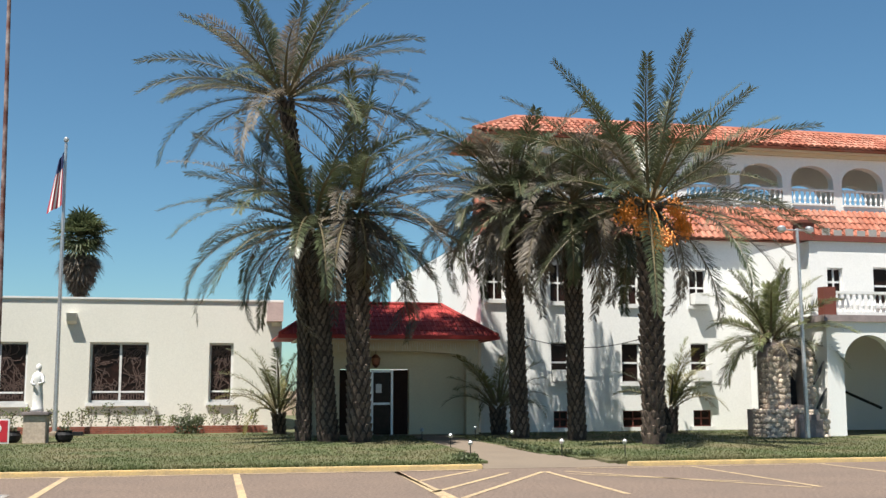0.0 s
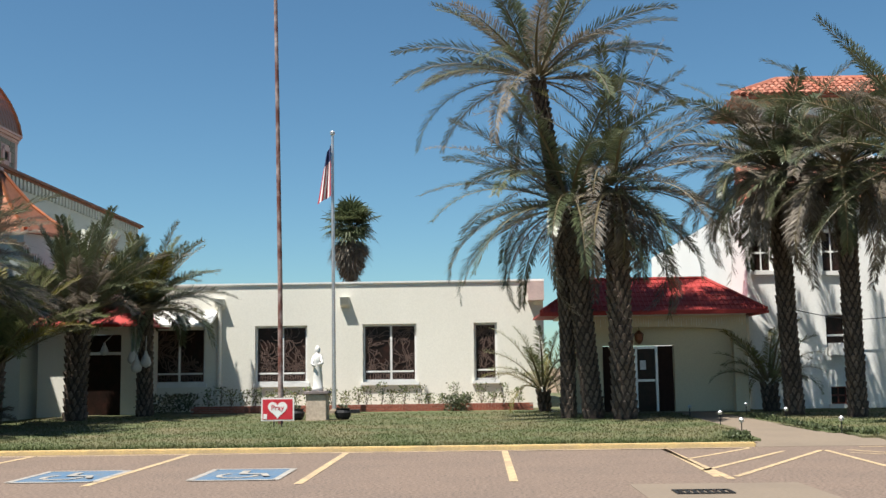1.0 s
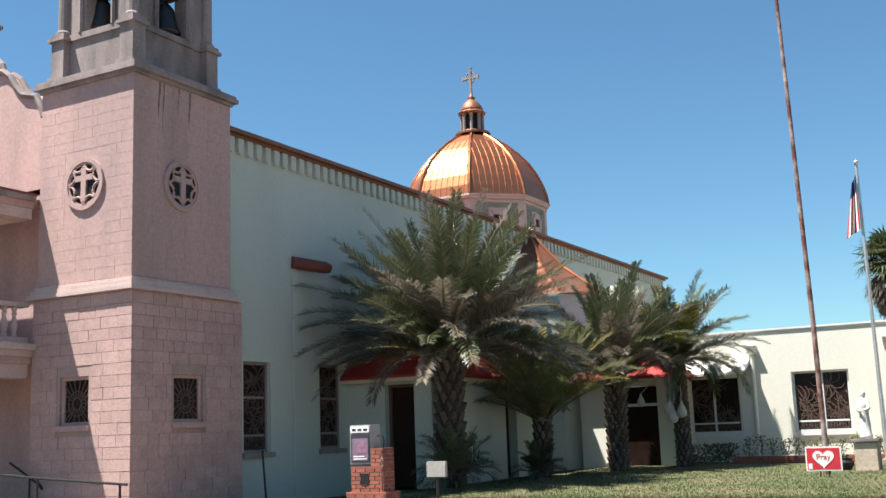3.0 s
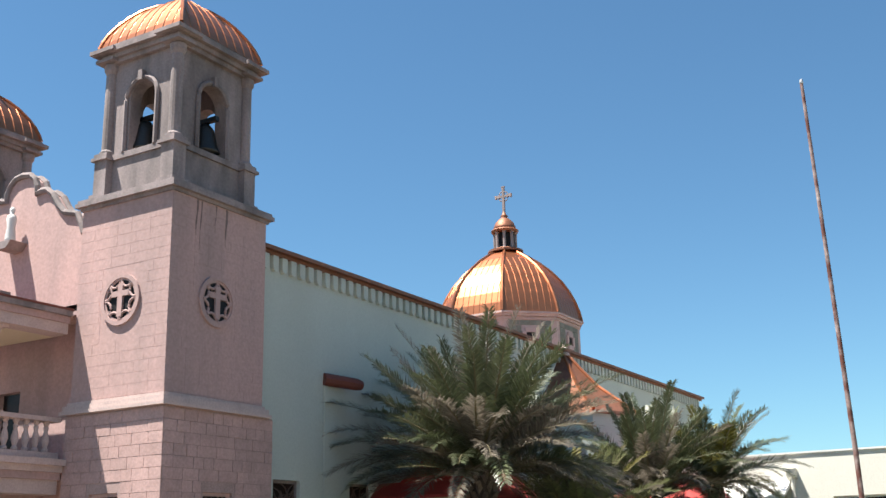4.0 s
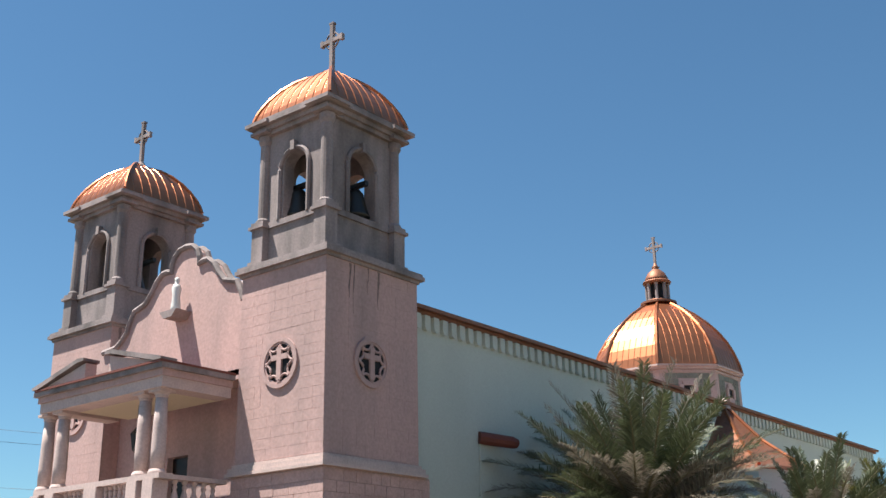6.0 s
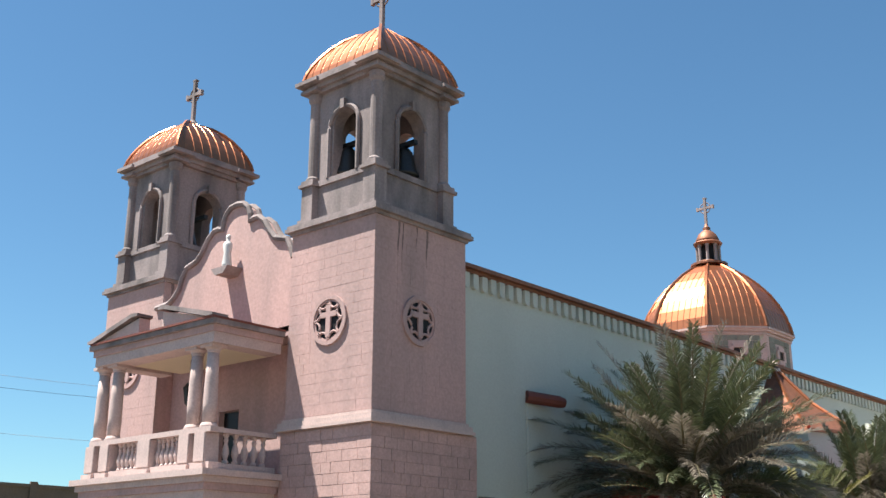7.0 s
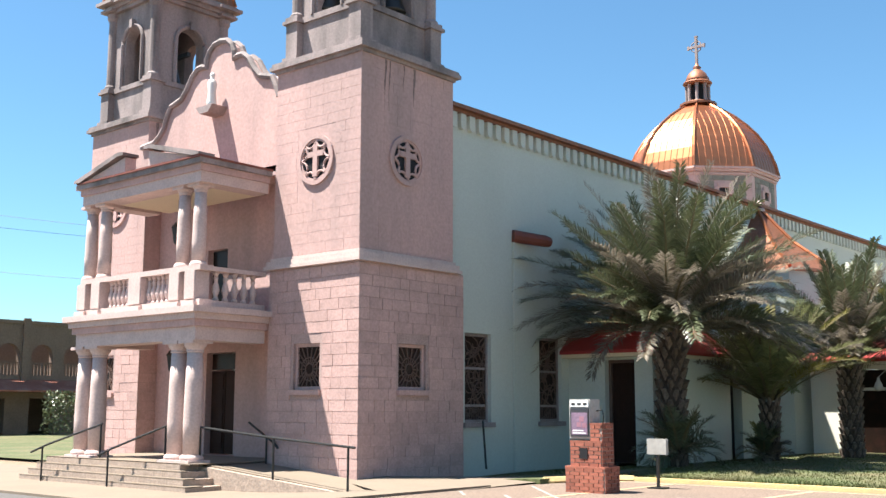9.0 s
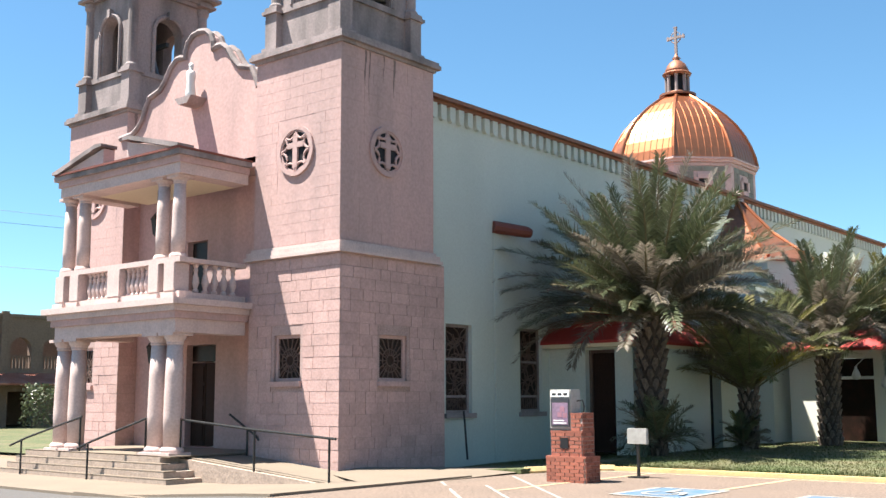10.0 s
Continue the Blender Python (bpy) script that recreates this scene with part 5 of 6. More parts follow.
def clay_roof(name, parent, x0, x1, y0, y1, z0, z1, lab, cut_left=0.0):
    """Rows of barrel tiles on a slope rising from (y0, z0) to (y1, z1)."""
    pitch, run = 0.24, 0.36
    d = Vector((0, y1 - y0, z1 - z0))
    n_rows, n_cols = max(1, int(d.length / run)), int((x1 - x0) / pitch)
    d.normalize()
    up = Vector((0, -d.z, d.y))
    vs, fs = [], []
    rnd = random.Random(int(x0 * 10))
    for r in range(n_rows):
        for c in range(n_cols):
            x = x0 + (c + 0.5) * pitch
            if cut_left and x - x0 < cut_left * (r + 0.5) / n_rows:
                continue
            o = Vector((x + rnd.uniform(-0.01, 0.01), y0, z0)) + d * (r * run) + up * rnd.uniform(0, 0.015)
            i = len(vs)
            for end, w, lift in ((0.0, 0.125, 0.03), (run * 1.12, 0.095, 0.0)):
                for k in range(5):
                    t = math.pi * k / 4
                    vs.append(o + d * end + Vector((-w * math.cos(t), 0, 0)) + up * (lift + 0.09 * math.sin(t)))
            for k in range(4):
                fs.append((i + k, i + k + 1, i + 6 + k, i + 5 + k))
            fs.append((i + 4, i + 3, i + 2, i + 1, i))
    return mesh_part(name, vs, fs, CLAY, parent, lab)


bm = bmesh.new()
hip(bm, 8.95, 34.6, LY - 0.45, 38.9, LZ1 + 0.08, 10.9, 34.6, 36.7, 36.9, 11.3, 0.05)
part("roof_deck", bm, CLAY, house)
clay_roof("roof_tiles", house, 8.95, 34.6, LY - 0.5, 36.7, LZ1 + 0.14, 11.31, "red clay barrel tile roof", 1.95)
bm = bmesh.new()
tube(bm, [(8.95, LY - 0.45, LZ1 + 0.2), (10.9, 36.7, 11.36)], 0.11, 6), tube(bm, [(10.9, 36.75, 11.36), (34.6, 36.75, 11.36)], 0.11, 6)
part("ridge_tiles", bm, CLAY, house)
part("cornice", boxes((9.65, 34.3, LY - 0.15, LY + 0.0, 10.1, 10.22), (9.25, 34.4, LY - 0.33, LY + 0.0, 10.22, 10.3)), CREAM, house)
clay_roof("lower_roof_tiles", house, 9.0, 34.0, BY - 0.25, BY + 1.0, 6.72, 8.08, "red clay tile skirt roof")
bm = prism(bmesh.new(), [(BY - 0.25, 6.7), (BY + 1.0, 8.04), (BY + 1.0, 6.7)], "x", 9.0, 34.0)
part("skirt_roof_deck", bm, CLAY, house)

# annex with its arched porch and balcony
annex = thing("annex", (22, 31, 0), "white two-storey annex with arched porch and balcony", "building")
AY = 30.5
bm = bmesh.new()
holed(bm, "y", AY, AY + 0.3, 18.75, 30.0, 3.6, 6.2, [(19.35, 19.9, 4.5, 5.35), (21.0, 22.2, 4.2, 5.4)])
box(bm, 18.75, 19.05, AY + 0.3, BY, 3.6, 6.2)
part("wall", bm, STUCCO_WHITE, annex)
part("parapet_cap", boxes((18.65, 30.05, AY - 0.1, AY + 0.3, 6.2, 6.38)), BRICK_DARK, annex)
for x in (18.7, 22.2):
    part("chimney_pier", boxes((x - 0.25, x + 0.2, AY - 0.12, AY + 0.4, 6.2, 6.75), (x - 0.3, x + 0.25, AY - 0.16, AY + 0.44, 6.75, 6.85)), BRICK_DARK, annex)
for k in range(7):
    x = 19.25 + 0.42 * k
    part("rooftop_letter", boxes((x, x + 0.26, AY - 0.02, AY + 0.03, 6.39, 6.62 - 0.05 * (k % 2))), SIGN_GREY, annex)
window(annex, "y", AY, 19.35, 19.9, 4.5, 5.35, WHITE, mullions=(19.62,), rails=(4.9,), depth=0.12, frame_w=0.05)
window(annex, "y", AY, 21.0, 22.2, 4.2, 5.4, WHITE, mullions=(21.6,), rails=(4.8,), depth=0.12, frame_w=0.05)
part("roof", boxes((19.05, 30.0, AY + 0.3, BY, 6.0, 6.15)), CONCRETE, annex)
part("floor_slab", boxes((18.75, 30.0, AY, BY, 3.56, 3.6)), CREAM, annex)
AP = 29.2
bm = bmesh.new()
holed(bm, "y", AP, AP + 0.35, 18.4, 27.0, -0.1, 3.55, [(18.95, 20.75, 0.0, 3.15, True), (21.3, 23.1, 0.0, 3.15, True)])
holed(bm, "x", 18.4, 18.75, AP + 0.35, 33.9, -0.1, 3.55, [(29.75, 31.35, 0.0, 3.0, True), (32.0, 33.5, 0.0, 3.0, True)])
box(bm, 19.1, 27, 33.4, 33.7, -0.1, 3.55)
part("porch_arcade", bm, STUCCO_WHITE, annex)
part("balcony_floor", boxes((18.3, 27.1, AP - 0.1, AY, 3.55, 3.75)), STONE, annex)
brail = part("balcony_rail", boxes((18.5, 27.0, AP, AP + 0.14, 4.4, 4.48), (18.5, 27.0, AP, AP + 0.14, 3.75, 3.85)), WHITE, annex)
for k in range(26):
    part("baluster", lathe(bmesh.new(), [(0.05, 3.85), (0.03, 3.92), (0.06, 4.05), (0.03, 4.25), (0.05, 4.4)], (18.95 + 0.2 * k, AP + 0.07, 0), 6), WHITE, brail)
part("rail_pier", boxes((18.35, 18.75, AP - 0.05, AP + 0.3, 3.75, 4.6)), BRICK_DARK, annex)
stair = part("porch_stair_rail", tube(bmesh.new(), [(20.0, 31.5, 1.6), (21.4, 31.0, 0.9)], 0.05, 6), IRON, annex)
lamp = thing("street_lamp", (17.03, 28.2, 0.1), "slim white lamp post with twin floodlights", "street lamp")
part("post", tube(bmesh.new(), [(17.03, 28.2, 0.05), (17.0, 28.2, 3.0), (16.97, 28.2, 6.2)], [0.07, 0.055, 0.045], 8), GALV, lamp)
part("arm", tube(bmesh.new(), [(16.55, 28.2, 6.15), (17.4, 28.2, 6.15)], 0.025, 6), GALV, lamp)
for x in (16.5, 17.4):
    part("floodlight", lathe(bmesh.new(), [(0.05, 6.08), (0.12, 6.12), (0.13, 6.22), (0.06, 6.28)], (x, 28.25, 0), 10), GALV, lamp)

# grotto of field stones: a round-headed pillar with a deep niche on a broad stone base
grotto = thing("grotto", (17.1, 29.8, 0.1), "tall arched field-stone grotto with a dark niche", "grotto")
rnd = random.Random(12)
def stone(x, y, z, r, flat="y"):
    bm = bmesh.new()
    bmesh.ops.create_icosphere(bm, subdivisions=1, radius=r)
    for v in bm.verts:
        k = rnd.uniform(0.85, 1.3)
        v.co = Vector((v.co.x * (0.6 if flat == "x" else k), v.co.y * (0.6 if flat == "y" else k), v.co.z * rnd.uniform(0.75, 1.1))) + Vector((x, y, z))
    part("stone", bm, FIELDSTONE, grotto)
GX0, GX1, GN0, GN1, GY0 = 16.5, 17.95, 17.18, 17.65, 29.3
bm = bmesh.new()
holed(bm, "y", GY0, GY0 + 0.5, GX0, GX1, 0.1, 2.5, [(GN0, GN1, 1.05, 2.5)])
box(bm, GX0, GX1, GY0 + 0.5, GY0 + 0.7, 0.1, 2.5)
part("core", bm, MORTAR, grotto)
part("niche", boxes((GN0, GN1, GY0 + 0.46, GY0 + 0.496, 1.05, 2.62)), BLACK, grotto)
mid, half = (GX0 + GX1) / 2, (GX1 - GX0) / 2
arcs = [(mid + half * math.cos(math.pi * k / 12), 2.5 + 0.46 * math.sin(math.pi * k / 12)) for k in range(13)]
part("arch_hood", prism(bmesh.new(), arcs, "y", GY0 + 0.06, GY0 + 0.7), STONE, grotto, "dark weathered mortar hood")
part("niche_arch", prism(bmesh.new(), [(GN0, 2.5), (GN1, 2.5), (GN1 - 0.06, 2.66), ((GN0 + GN1) / 2, 2.74), (GN0 + 0.06, 2.66)], "y", GY0 + 0.03, GY0 + 0.07), BLACK, grotto)
for k in range(14):
    t = math.pi * k / 13
    stone(mid + (half - 0.08) * math.cos(t), GY0 + 0.02, 2.52 + 0.38 * math.sin(t), rnd.uniform(0.08, 0.12))
for r in range(10):
    z = 1.0 + 0.155 * r
    for j in range(11):
        x = GX0 + 0.07 + 0.133 * j + rnd.uniform(-0.03, 0.03)
        if not GN0 - 0.05 < x < GN1 + 0.05:
            stone(x + rnd.uniform(-0.04, 0.04), GY0, z + rnd.uniform(-0.05, 0.05), rnd.uniform(0.055, 0.125))
    for y in (GY0 + 0.12, GY0 + 0.32, GY0 + 0.54):
        stone(GX0, y, z + rnd.uniform(-0.03, 0.03), rnd.uniform(0.08, 0.11), "x")
part("base", boxes((16.12, 18.1, 28.85, 30.0, 0.05, 0.92)), MORTAR, grotto)
for r in range(6):
    for j in range(13):
        stone(16.16 + 0.158 * j + rnd.uniform(-0.03, 0.03), 28.85, 0.15 + 0.145 * r + rnd.uniform(-0.05, 0.05), rnd.uniform(0.055, 0.125))
    for j in range(4):
        stone(16.12, 28.98 + 0.2 * j, 0.15 + 0.145 * r, rnd.uniform(0.08, 0.105), "x")
part("altar_step", boxes((17.0, 17.75, 28.55, 28.83, 0.1, 0.62), (17.05, 17.7, 28.65, 28.83, 0.62, 0.78)), STONE, grotto)
for x, z in ((18.15, 2.0), (18.2, 1.2)):
    part("iron_scroll", tube(bmesh.new(), [(x - 0.2, 29.3, z - 0.35), (x, 29.3, z), (x + 0.18, 29.3, z + 0.35)], [0.03, 0.06, 0.02], 6), IRON, grotto)

# ---- palms ----
def frond(rnd, base, az, elev, length, droop, pairs, leaf, vs, fs, stem_v, stem_f, twist=0.0, ragged=0.0):
    """One feather leaf: a bending stem with two rows of narrow leaflets."""
    p = Vector(base)
    e, n = elev, 14
    side_turn = rnd.uniform(-0.25, 0.25)
    spine = [p.copy()]
    dirs = []
    for k in range(n):
        d = Vector((math.cos(az) * math.cos(e), math.sin(az) * math.cos(e), math.sin(e)))
        dirs.append(d)
        p = p + d * (length / n)
        spine.append(p.copy())
        e -= droop / n * (0.4 + 1.2 * k / n)
        az += side_turn / n
    dirs.append(dirs[-1])
    up0 = Vector((0, 0, 1))
    # stem: a three-sided taper
    i0 = len(stem_v)
    for k, q in enumerate(spine):
        d = dirs[k]
        s = d.cross(up0)
        s = s.normalized() if s.length > 1e-3 else Vector((1, 0, 0))
        u = s.cross(d)
        w = 0.045 * (1 - k / n) + 0.006
        stem_v += [q - s * w, q + s * w, q + u * w * 0.8]
    for k in range(n):
        a, b = i0 + 3 * k, i0 + 3 * k + 3
        for j in range(3):
            stem_f.append((a + j, a + (j + 1) % 3, b + (j + 1) % 3, b + j))
    curl = rnd.uniform(-0.35, 0.35)
    for k in range(pairs):
        f = 0.10 + 0.90 * (k + rnd.random() * 0.8) / pairs
        x = min(n - 1e-4, f * n)
        i, t = int(x), x - int(x)
        q = spine[i].lerp(spine[i + 1], t)
        d = dirs[i]
        s = d.cross(up0)
        s = s.normalized() if s.length > 1e-3 else Vector((1, 0, 0))
        u = s.cross(d)
        s, u = s + u * curl, u - s * curl
        prof = min(1.0, 0.35 + 2.6 * (f - 0.1)) * (1.0 if f < 0.55 else 1.0 - 1.25 * (f - 0.55))
        for sg in (-1, 1):
            if ragged and rnd.random() < ragged:
                continue
            L = leaf * max(0.22, prof) * rnd.uniform(0.7, 1.15)
            out = s * sg * 0.78 + d * (0.55 + 0.5 * f + rnd.uniform(-0.12, 0.12)) + u * (0.34 + rnd.uniform(-0.34, 0.28))
            out.normalize()
            sag = Vector((0, 0, -0.10 - 0.5 * rnd.random()))
            out2, out3 = (out + sag * 0.5).normalized(), (out + sag * 1.2).normalized()
            wd = out.cross(u)
            wd = (wd.normalized() if wd.length > 1e-3 else s) * 0.0125
            a = len(vs)
            m1 = q + out * L * 0.38
            m2 = m1 + out2 * L * 0.34
            vs += [q, m1 + wd, m1 - wd, m2 + wd * 0.8, m2 - wd * 0.8, m2 + out3 * L * 0.3]
            fs += [(a, a + 1, a + 2), (a + 1, a + 3, a + 4, a + 2), (a + 3, a + 5, a + 4)]


def trunk(parent, base, top, r0, r1, rnd, mat, bend=0.0, boots=0.09, ring=9, step=0.17):
    """A tapering trunk with spiralling leaf bases."""
    base, top = Vector(base), Vector(top)
    h = (top - base).length
    n = 14
    bow = Vector((bend, 0.3 * bend, 0))
    def mid(f):
        return base.lerp(top, f) + bow * math.sin(math.pi * f)
    def rad(f):
        return r0 + (r1 - r0) * f + 0.12 * r0 * max(0, 1 - f * 8)
    bm = bmesh.new()
    # the core's dark colour paints shade into the gaps between the leaf bases
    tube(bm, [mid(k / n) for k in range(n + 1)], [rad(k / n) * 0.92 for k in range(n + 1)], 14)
    ob = part("trunk", bm, BARK_GAP_SHADE, parent)
    vs, fs = [], []
    rows = max(3, int(h / step))
    for r in range(rows):
        f = (r + 0.5) / rows
        for c in range(ring):
            a = 2 * math.pi * (c + 0.5 * (r % 2)) / ring + rnd.uniform(-0.06, 0.06)
            o = Vector((math.cos(a), math.sin(a), 0))
            s = Vector((-math.sin(a), math.cos(a), 0))
            q, R = mid(f), rad(f)
            w, hh = R * 2.05 / ring, step * 1.1
            out = boots * rnd.uniform(0.55, 1.15) * (0.7 + 0.6 * f)
            up, root = Vector((0, 0, hh)), q + o * R * 0.86
            tip = q + o * (R * 0.9 + out) + up * rnd.uniform(0.8, 1.05)
            i = len(vs)
            # a wedge that widens upwards to a cut, ragged end
            vs += [root - up * 0.35, root - s * w + up * 0.35, root + s * w + up * 0.35, tip - s * w * 0.62, tip + s * w * 0.62, root + up * 1.05, q + o * (R * 0.9 + out * 0.55) + up * 0.2]
            fs += [(i, i + 6, i + 1), (i, i + 2, i + 6), (i + 1, i + 6, i + 3), (i + 6, i + 2, i + 4), (i + 6, i + 4, i + 3), (i + 1, i + 3, i + 5), (i + 2, i + 5, i + 4), (i + 3, i + 4, i + 5)]
    mesh_part("bark", vs, fs, mat, parent, "spiral of cut leaf bases")
    return ob


def date_palm(base, top, r0, r1, count, length, label, seed, elev=(1.35, -0.5), leaf=0.42, dry=0.2, yellow=0.0, bend=0.0, bark=BARK, pairs=46, droop=1.2, group="date palms", dates=0, ragged_dry=0.25, category="palm tree", boots=0.06, skirt=0, fresh=False, ring=9, step=0.17, extra=()):
    rnd = random.Random(seed)
    o = thing("date_palm", base, label, category, group)
    trunk(o, base, top, r0, r1, rnd, bark, bend, boots, ring, step)
    sets = {"crown": ([], [], LEAF_YOUNG if fresh or category == "young palm" else LEAF), "dry_fronds": ([], [], LEAF_DRY), "yellow_fronds": ([], [], LEAF_YELLOW)}
    stem_v, stem_f = [], []
    count = int(count * 1.45)
    total = count + skirt
    for k in range(total):
        f = min(1.0, (k + 0.5) / count)
        az = k * 2.39996 + rnd.uniform(-0.25, 0.25)
        if k < count:
            e = elev[0] + (elev[1] - elev[0]) * f ** 0.85 + rnd.uniform(-0.12, 0.12)
            kind = "crown"
            if rnd.random() < dry * (0.25 + 1.5 * f):
                kind = "dry_fronds"
            elif rnd.random() < yellow:
                kind = "yellow_fronds"
            L = length * rnd.uniform(0.82, 1.08)
        else:
            e, kind, L = rnd.uniform(-0.9, -0.3), "dry_fronds", length * rnd.uniform(0.5, 0.8)
        v, fc, _ = sets[kind]
        start = Vector(top) + Vector((math.cos(az), math.sin(az), 0)) * r1 * 0.7 + Vector((0, 0, 0.25 * (1 - f)))
        frond(rnd, start, az, e, L, droop * rnd.uniform(0.75, 1.3) * (0.4 + 0.95 * min(1, f)), int(pairs * 3.1), leaf * 1.4, v, fc, stem_v, stem_f, ragged=ragged_dry if kind == "dry_fronds" else 0.03)
    for az, e, L, bow, kind in extra:
        v, fc, _ = sets[kind]
        frond(rnd, Vector(top) + Vector((0, 0, 0.2)), az, e, L, bow, int(pairs * 3.1), leaf * 1.4, v, fc, stem_v, stem_f, ragged=ragged_dry if kind == "dry_fronds" else 0.05)
    for name, (v, fc, m) in sets.items():
        if v:
            mesh_part(name, v, fc, m, o, {"crown": "feathery grey-green crown", "dry_fronds": "dry brown fronds", "yellow_fronds": "yellowing fronds"}[name])
    mesh_part("stem", stem_v, stem_f, STEM, o)
    for k in range(dates):
        a = -2.75 + 0.55 * k
        c = Vector(top) + Vector((math.cos(a) * 0.85, math.sin(a) * 0.95, -0.15 - 0.4 * (k % 3)))
        vs, fs = [], []
        for j in range(260):
            q = c + Vector((rnd.gauss(0, 0.13), rnd.gauss(0, 0.13), rnd.gauss(0, 0.13)))
            i, s = len(vs), 0.032
            vs += [q + Vector(d) * s for d in ((1, 0, 0), (-1, 0, 0), (0, 1, 0), (0, -1, 0), (0, 0, 1.4), (0, 0, -1.4))]
            fs += [(i + a_, i + b_, i + c_) for a_, b_ in ((0, 2), (2, 1), (1, 3), (3, 0)) for c_ in (4, 5)]
        bunch = tagged(mesh_part("date_bunch", vs, fs, DATES, o, "hanging bunch of orange dates"), kind="stuff")
        part("date_stalk", tube(bmesh.new(), [Vector(top) + Vector((0, 0, 0.2)), Vector(top).lerp(c, 0.6) + Vector((0, 0, 0.35)), c], 0.02, 4), DATES, bunch)
    return o


G0 = 0.1
date_palm((4.22, 29.3, G0), (4.1, 29.3, 6.3), 0.31, 0.30, 13, 4.2, "date palm with many dead brown fronds, standing in the lawn", 1, elev=(0.75, -0.45), dry=0.8, yellow=0.2, bark=BARK_GREY, pairs=44, droop=2.0, ragged_dry=0.4, skirt=16, boots=0.09, ring=9, step=0.2,
          extra=((0.6, 1.5, 4.3, 0.25, "crown"), (0.2, 1.32, 4.5, 0.35, "dry_fronds"), (3.0, 1.25, 4.8, 1.5, "yellow_fronds"), (0.1, 0.95, 4.4, 1.5, "dry_fronds"), (3.3, 1.0, 4.6, 1.5, "dry_fronds"), (4.4, 1.45, 3.9, 0.5, "yellow_fronds"), (2.8, 0.5, 4.6, 1.3, "dry_fronds")))
date_palm((3.45, 29.9, G0), (2.98, 30.1, 5.95), 0.29, 0.29, 34, 4.5, "dense green date palm behind the dead one", 2, elev=(1.05, -0.35), leaf=0.38, dry=0.1, pairs=50, droop=1.4)
date_palm((2.8, 30.3, G0), (2.16, 30.4, 9.75), 0.21, 0.21, 30, 4.1, "tall slender date palm above the others", 3, elev=(1.38, -0.2), leaf=0.36, dry=0.25, bend=0.25, droop=1.0)
date_palm((9.12, 30.5, G0), (8.9, 30.5, 7.0), 0.27, 0.24, 40, 3.7, "date palm with a straight dark trunk by the footpath", 4, elev=(1.05, -0.5), leaf=0.38, dry=0.3, skirt=8, droop=1.4)
date_palm((10.3, 28.9, G0), (10.25, 28.9, 6.7), 0.25, 0.25, 42, 3.6, "stout date palm in the front lawn", 5, elev=(0.95, -0.55), leaf=0.38, dry=0.4, skirt=8, droop=1.4)
date_palm((11.5, 26.4, G0), (11.55, 26.4, 6.3), 0.29, 0.31, 30, 4.4, "date palm with orange date bunches under its crown", 6, elev=(1.42, -0.4), leaf=0.38, dry=0.12, dates=5, boots=0.10, skirt=2, droop=0.95, ring=8, step=0.19)
date_palm((2.5, 35.2, G0), (2.45, 35.2, 0.75), 0.22, 0.22, 15, 2.3, "young pale-green palm by the porch", 7, elev=(1.4, 0.45), leaf=0.26, dry=0.05, yellow=0.3, pairs=15, group="young palms", category="young palm", droop=1.4)
date_palm((9.15, 32.9, G0), (9.1, 32.9, 0.9), 0.26, 0.25, 14, 1.9, "young palm against the house wall", 8, elev=(1.4, 0.45), leaf=0.26, dry=0.05, yellow=0.3, pairs=15, group="young palms", category="young palm", droop=1.4)
date_palm((14.7, 32.4, G0), (14.7, 32.4, 0.9), 0.26, 0.25, 14, 2.0, "young palm against the house wall", 9, elev=(1.45, 0.45), leaf=0.26, dry=0.05, yellow=0.3, pairs=15, group="young palms", category="young palm", droop=1.3)
date_palm((17.2, 30.2, G0), (17.1, 30.2, 2.9), 0.22, 0.22, 22, 2.4, "small grey-green palm behind the grotto", 10, elev=(1.5, -0.2), leaf=0.32, dry=0.1, pairs=34, group="young palms", category="young palm", droop=1.1)
# palms beside the church
date_palm((-13.86, 25.26, 0.05), (-13.83, 25.3, 3.5), 0.36, 0.37, 88, 4.0, "broad shaggy date palm with cut leaf bases", 21, elev=(1.4, 0.16), leaf=0.42, dry=0.42, pairs=48, bark=BARK_GREY, droop=0.8, boots=0.13, ragged_dry=0.1, ring=8, step=0.25)
date_palm((-13.0, 29.3, 0.05), (-12.96, 29.3, 1.75), 0.26, 0.26, 38, 3.1, "middle-sized date palm on the shaded lawn", 22, elev=(1.4, 0.5), leaf=0.34, dry=0.2, yellow=0.2, pairs=38, droop=0.75, bark=BARK_GREY, fresh=True, boots=0.09, ring=8, step=0.2)
date_palm((-11.9, 32.6, 0.05), (-11.85, 32.6, 3.0), 0.33, 0.32, 46, 3.3, "green date palm before the corner porch", 23, elev=(1.4, 0.35), leaf=0.36, dry=0.2, pairs=46, droop=0.85, boots=0.1, ring=9, step=0.2)
date_palm((-10.55, 35.2, 0.05), (-10.6, 35.2, 3.5), 0.27, 0.25, 34, 2.9, "date palm with white bags tied to its trunk", 24, elev=(1.45, 0.0), leaf=0.36, dry=0.2, yellow=0.25, pairs=42, droop=1.15, bark=BARK_GREY)
date_palm((-13.3, 24.6, 0.05), (-13.3, 24.6, 0.4), 0.2, 0.2, 20, 1.1, "low palm suckers at the big palm's foot", 25, elev=(1.4, 0.1), leaf=0.26, dry=0.1, pairs=13, group="young palms", droop=1.2)
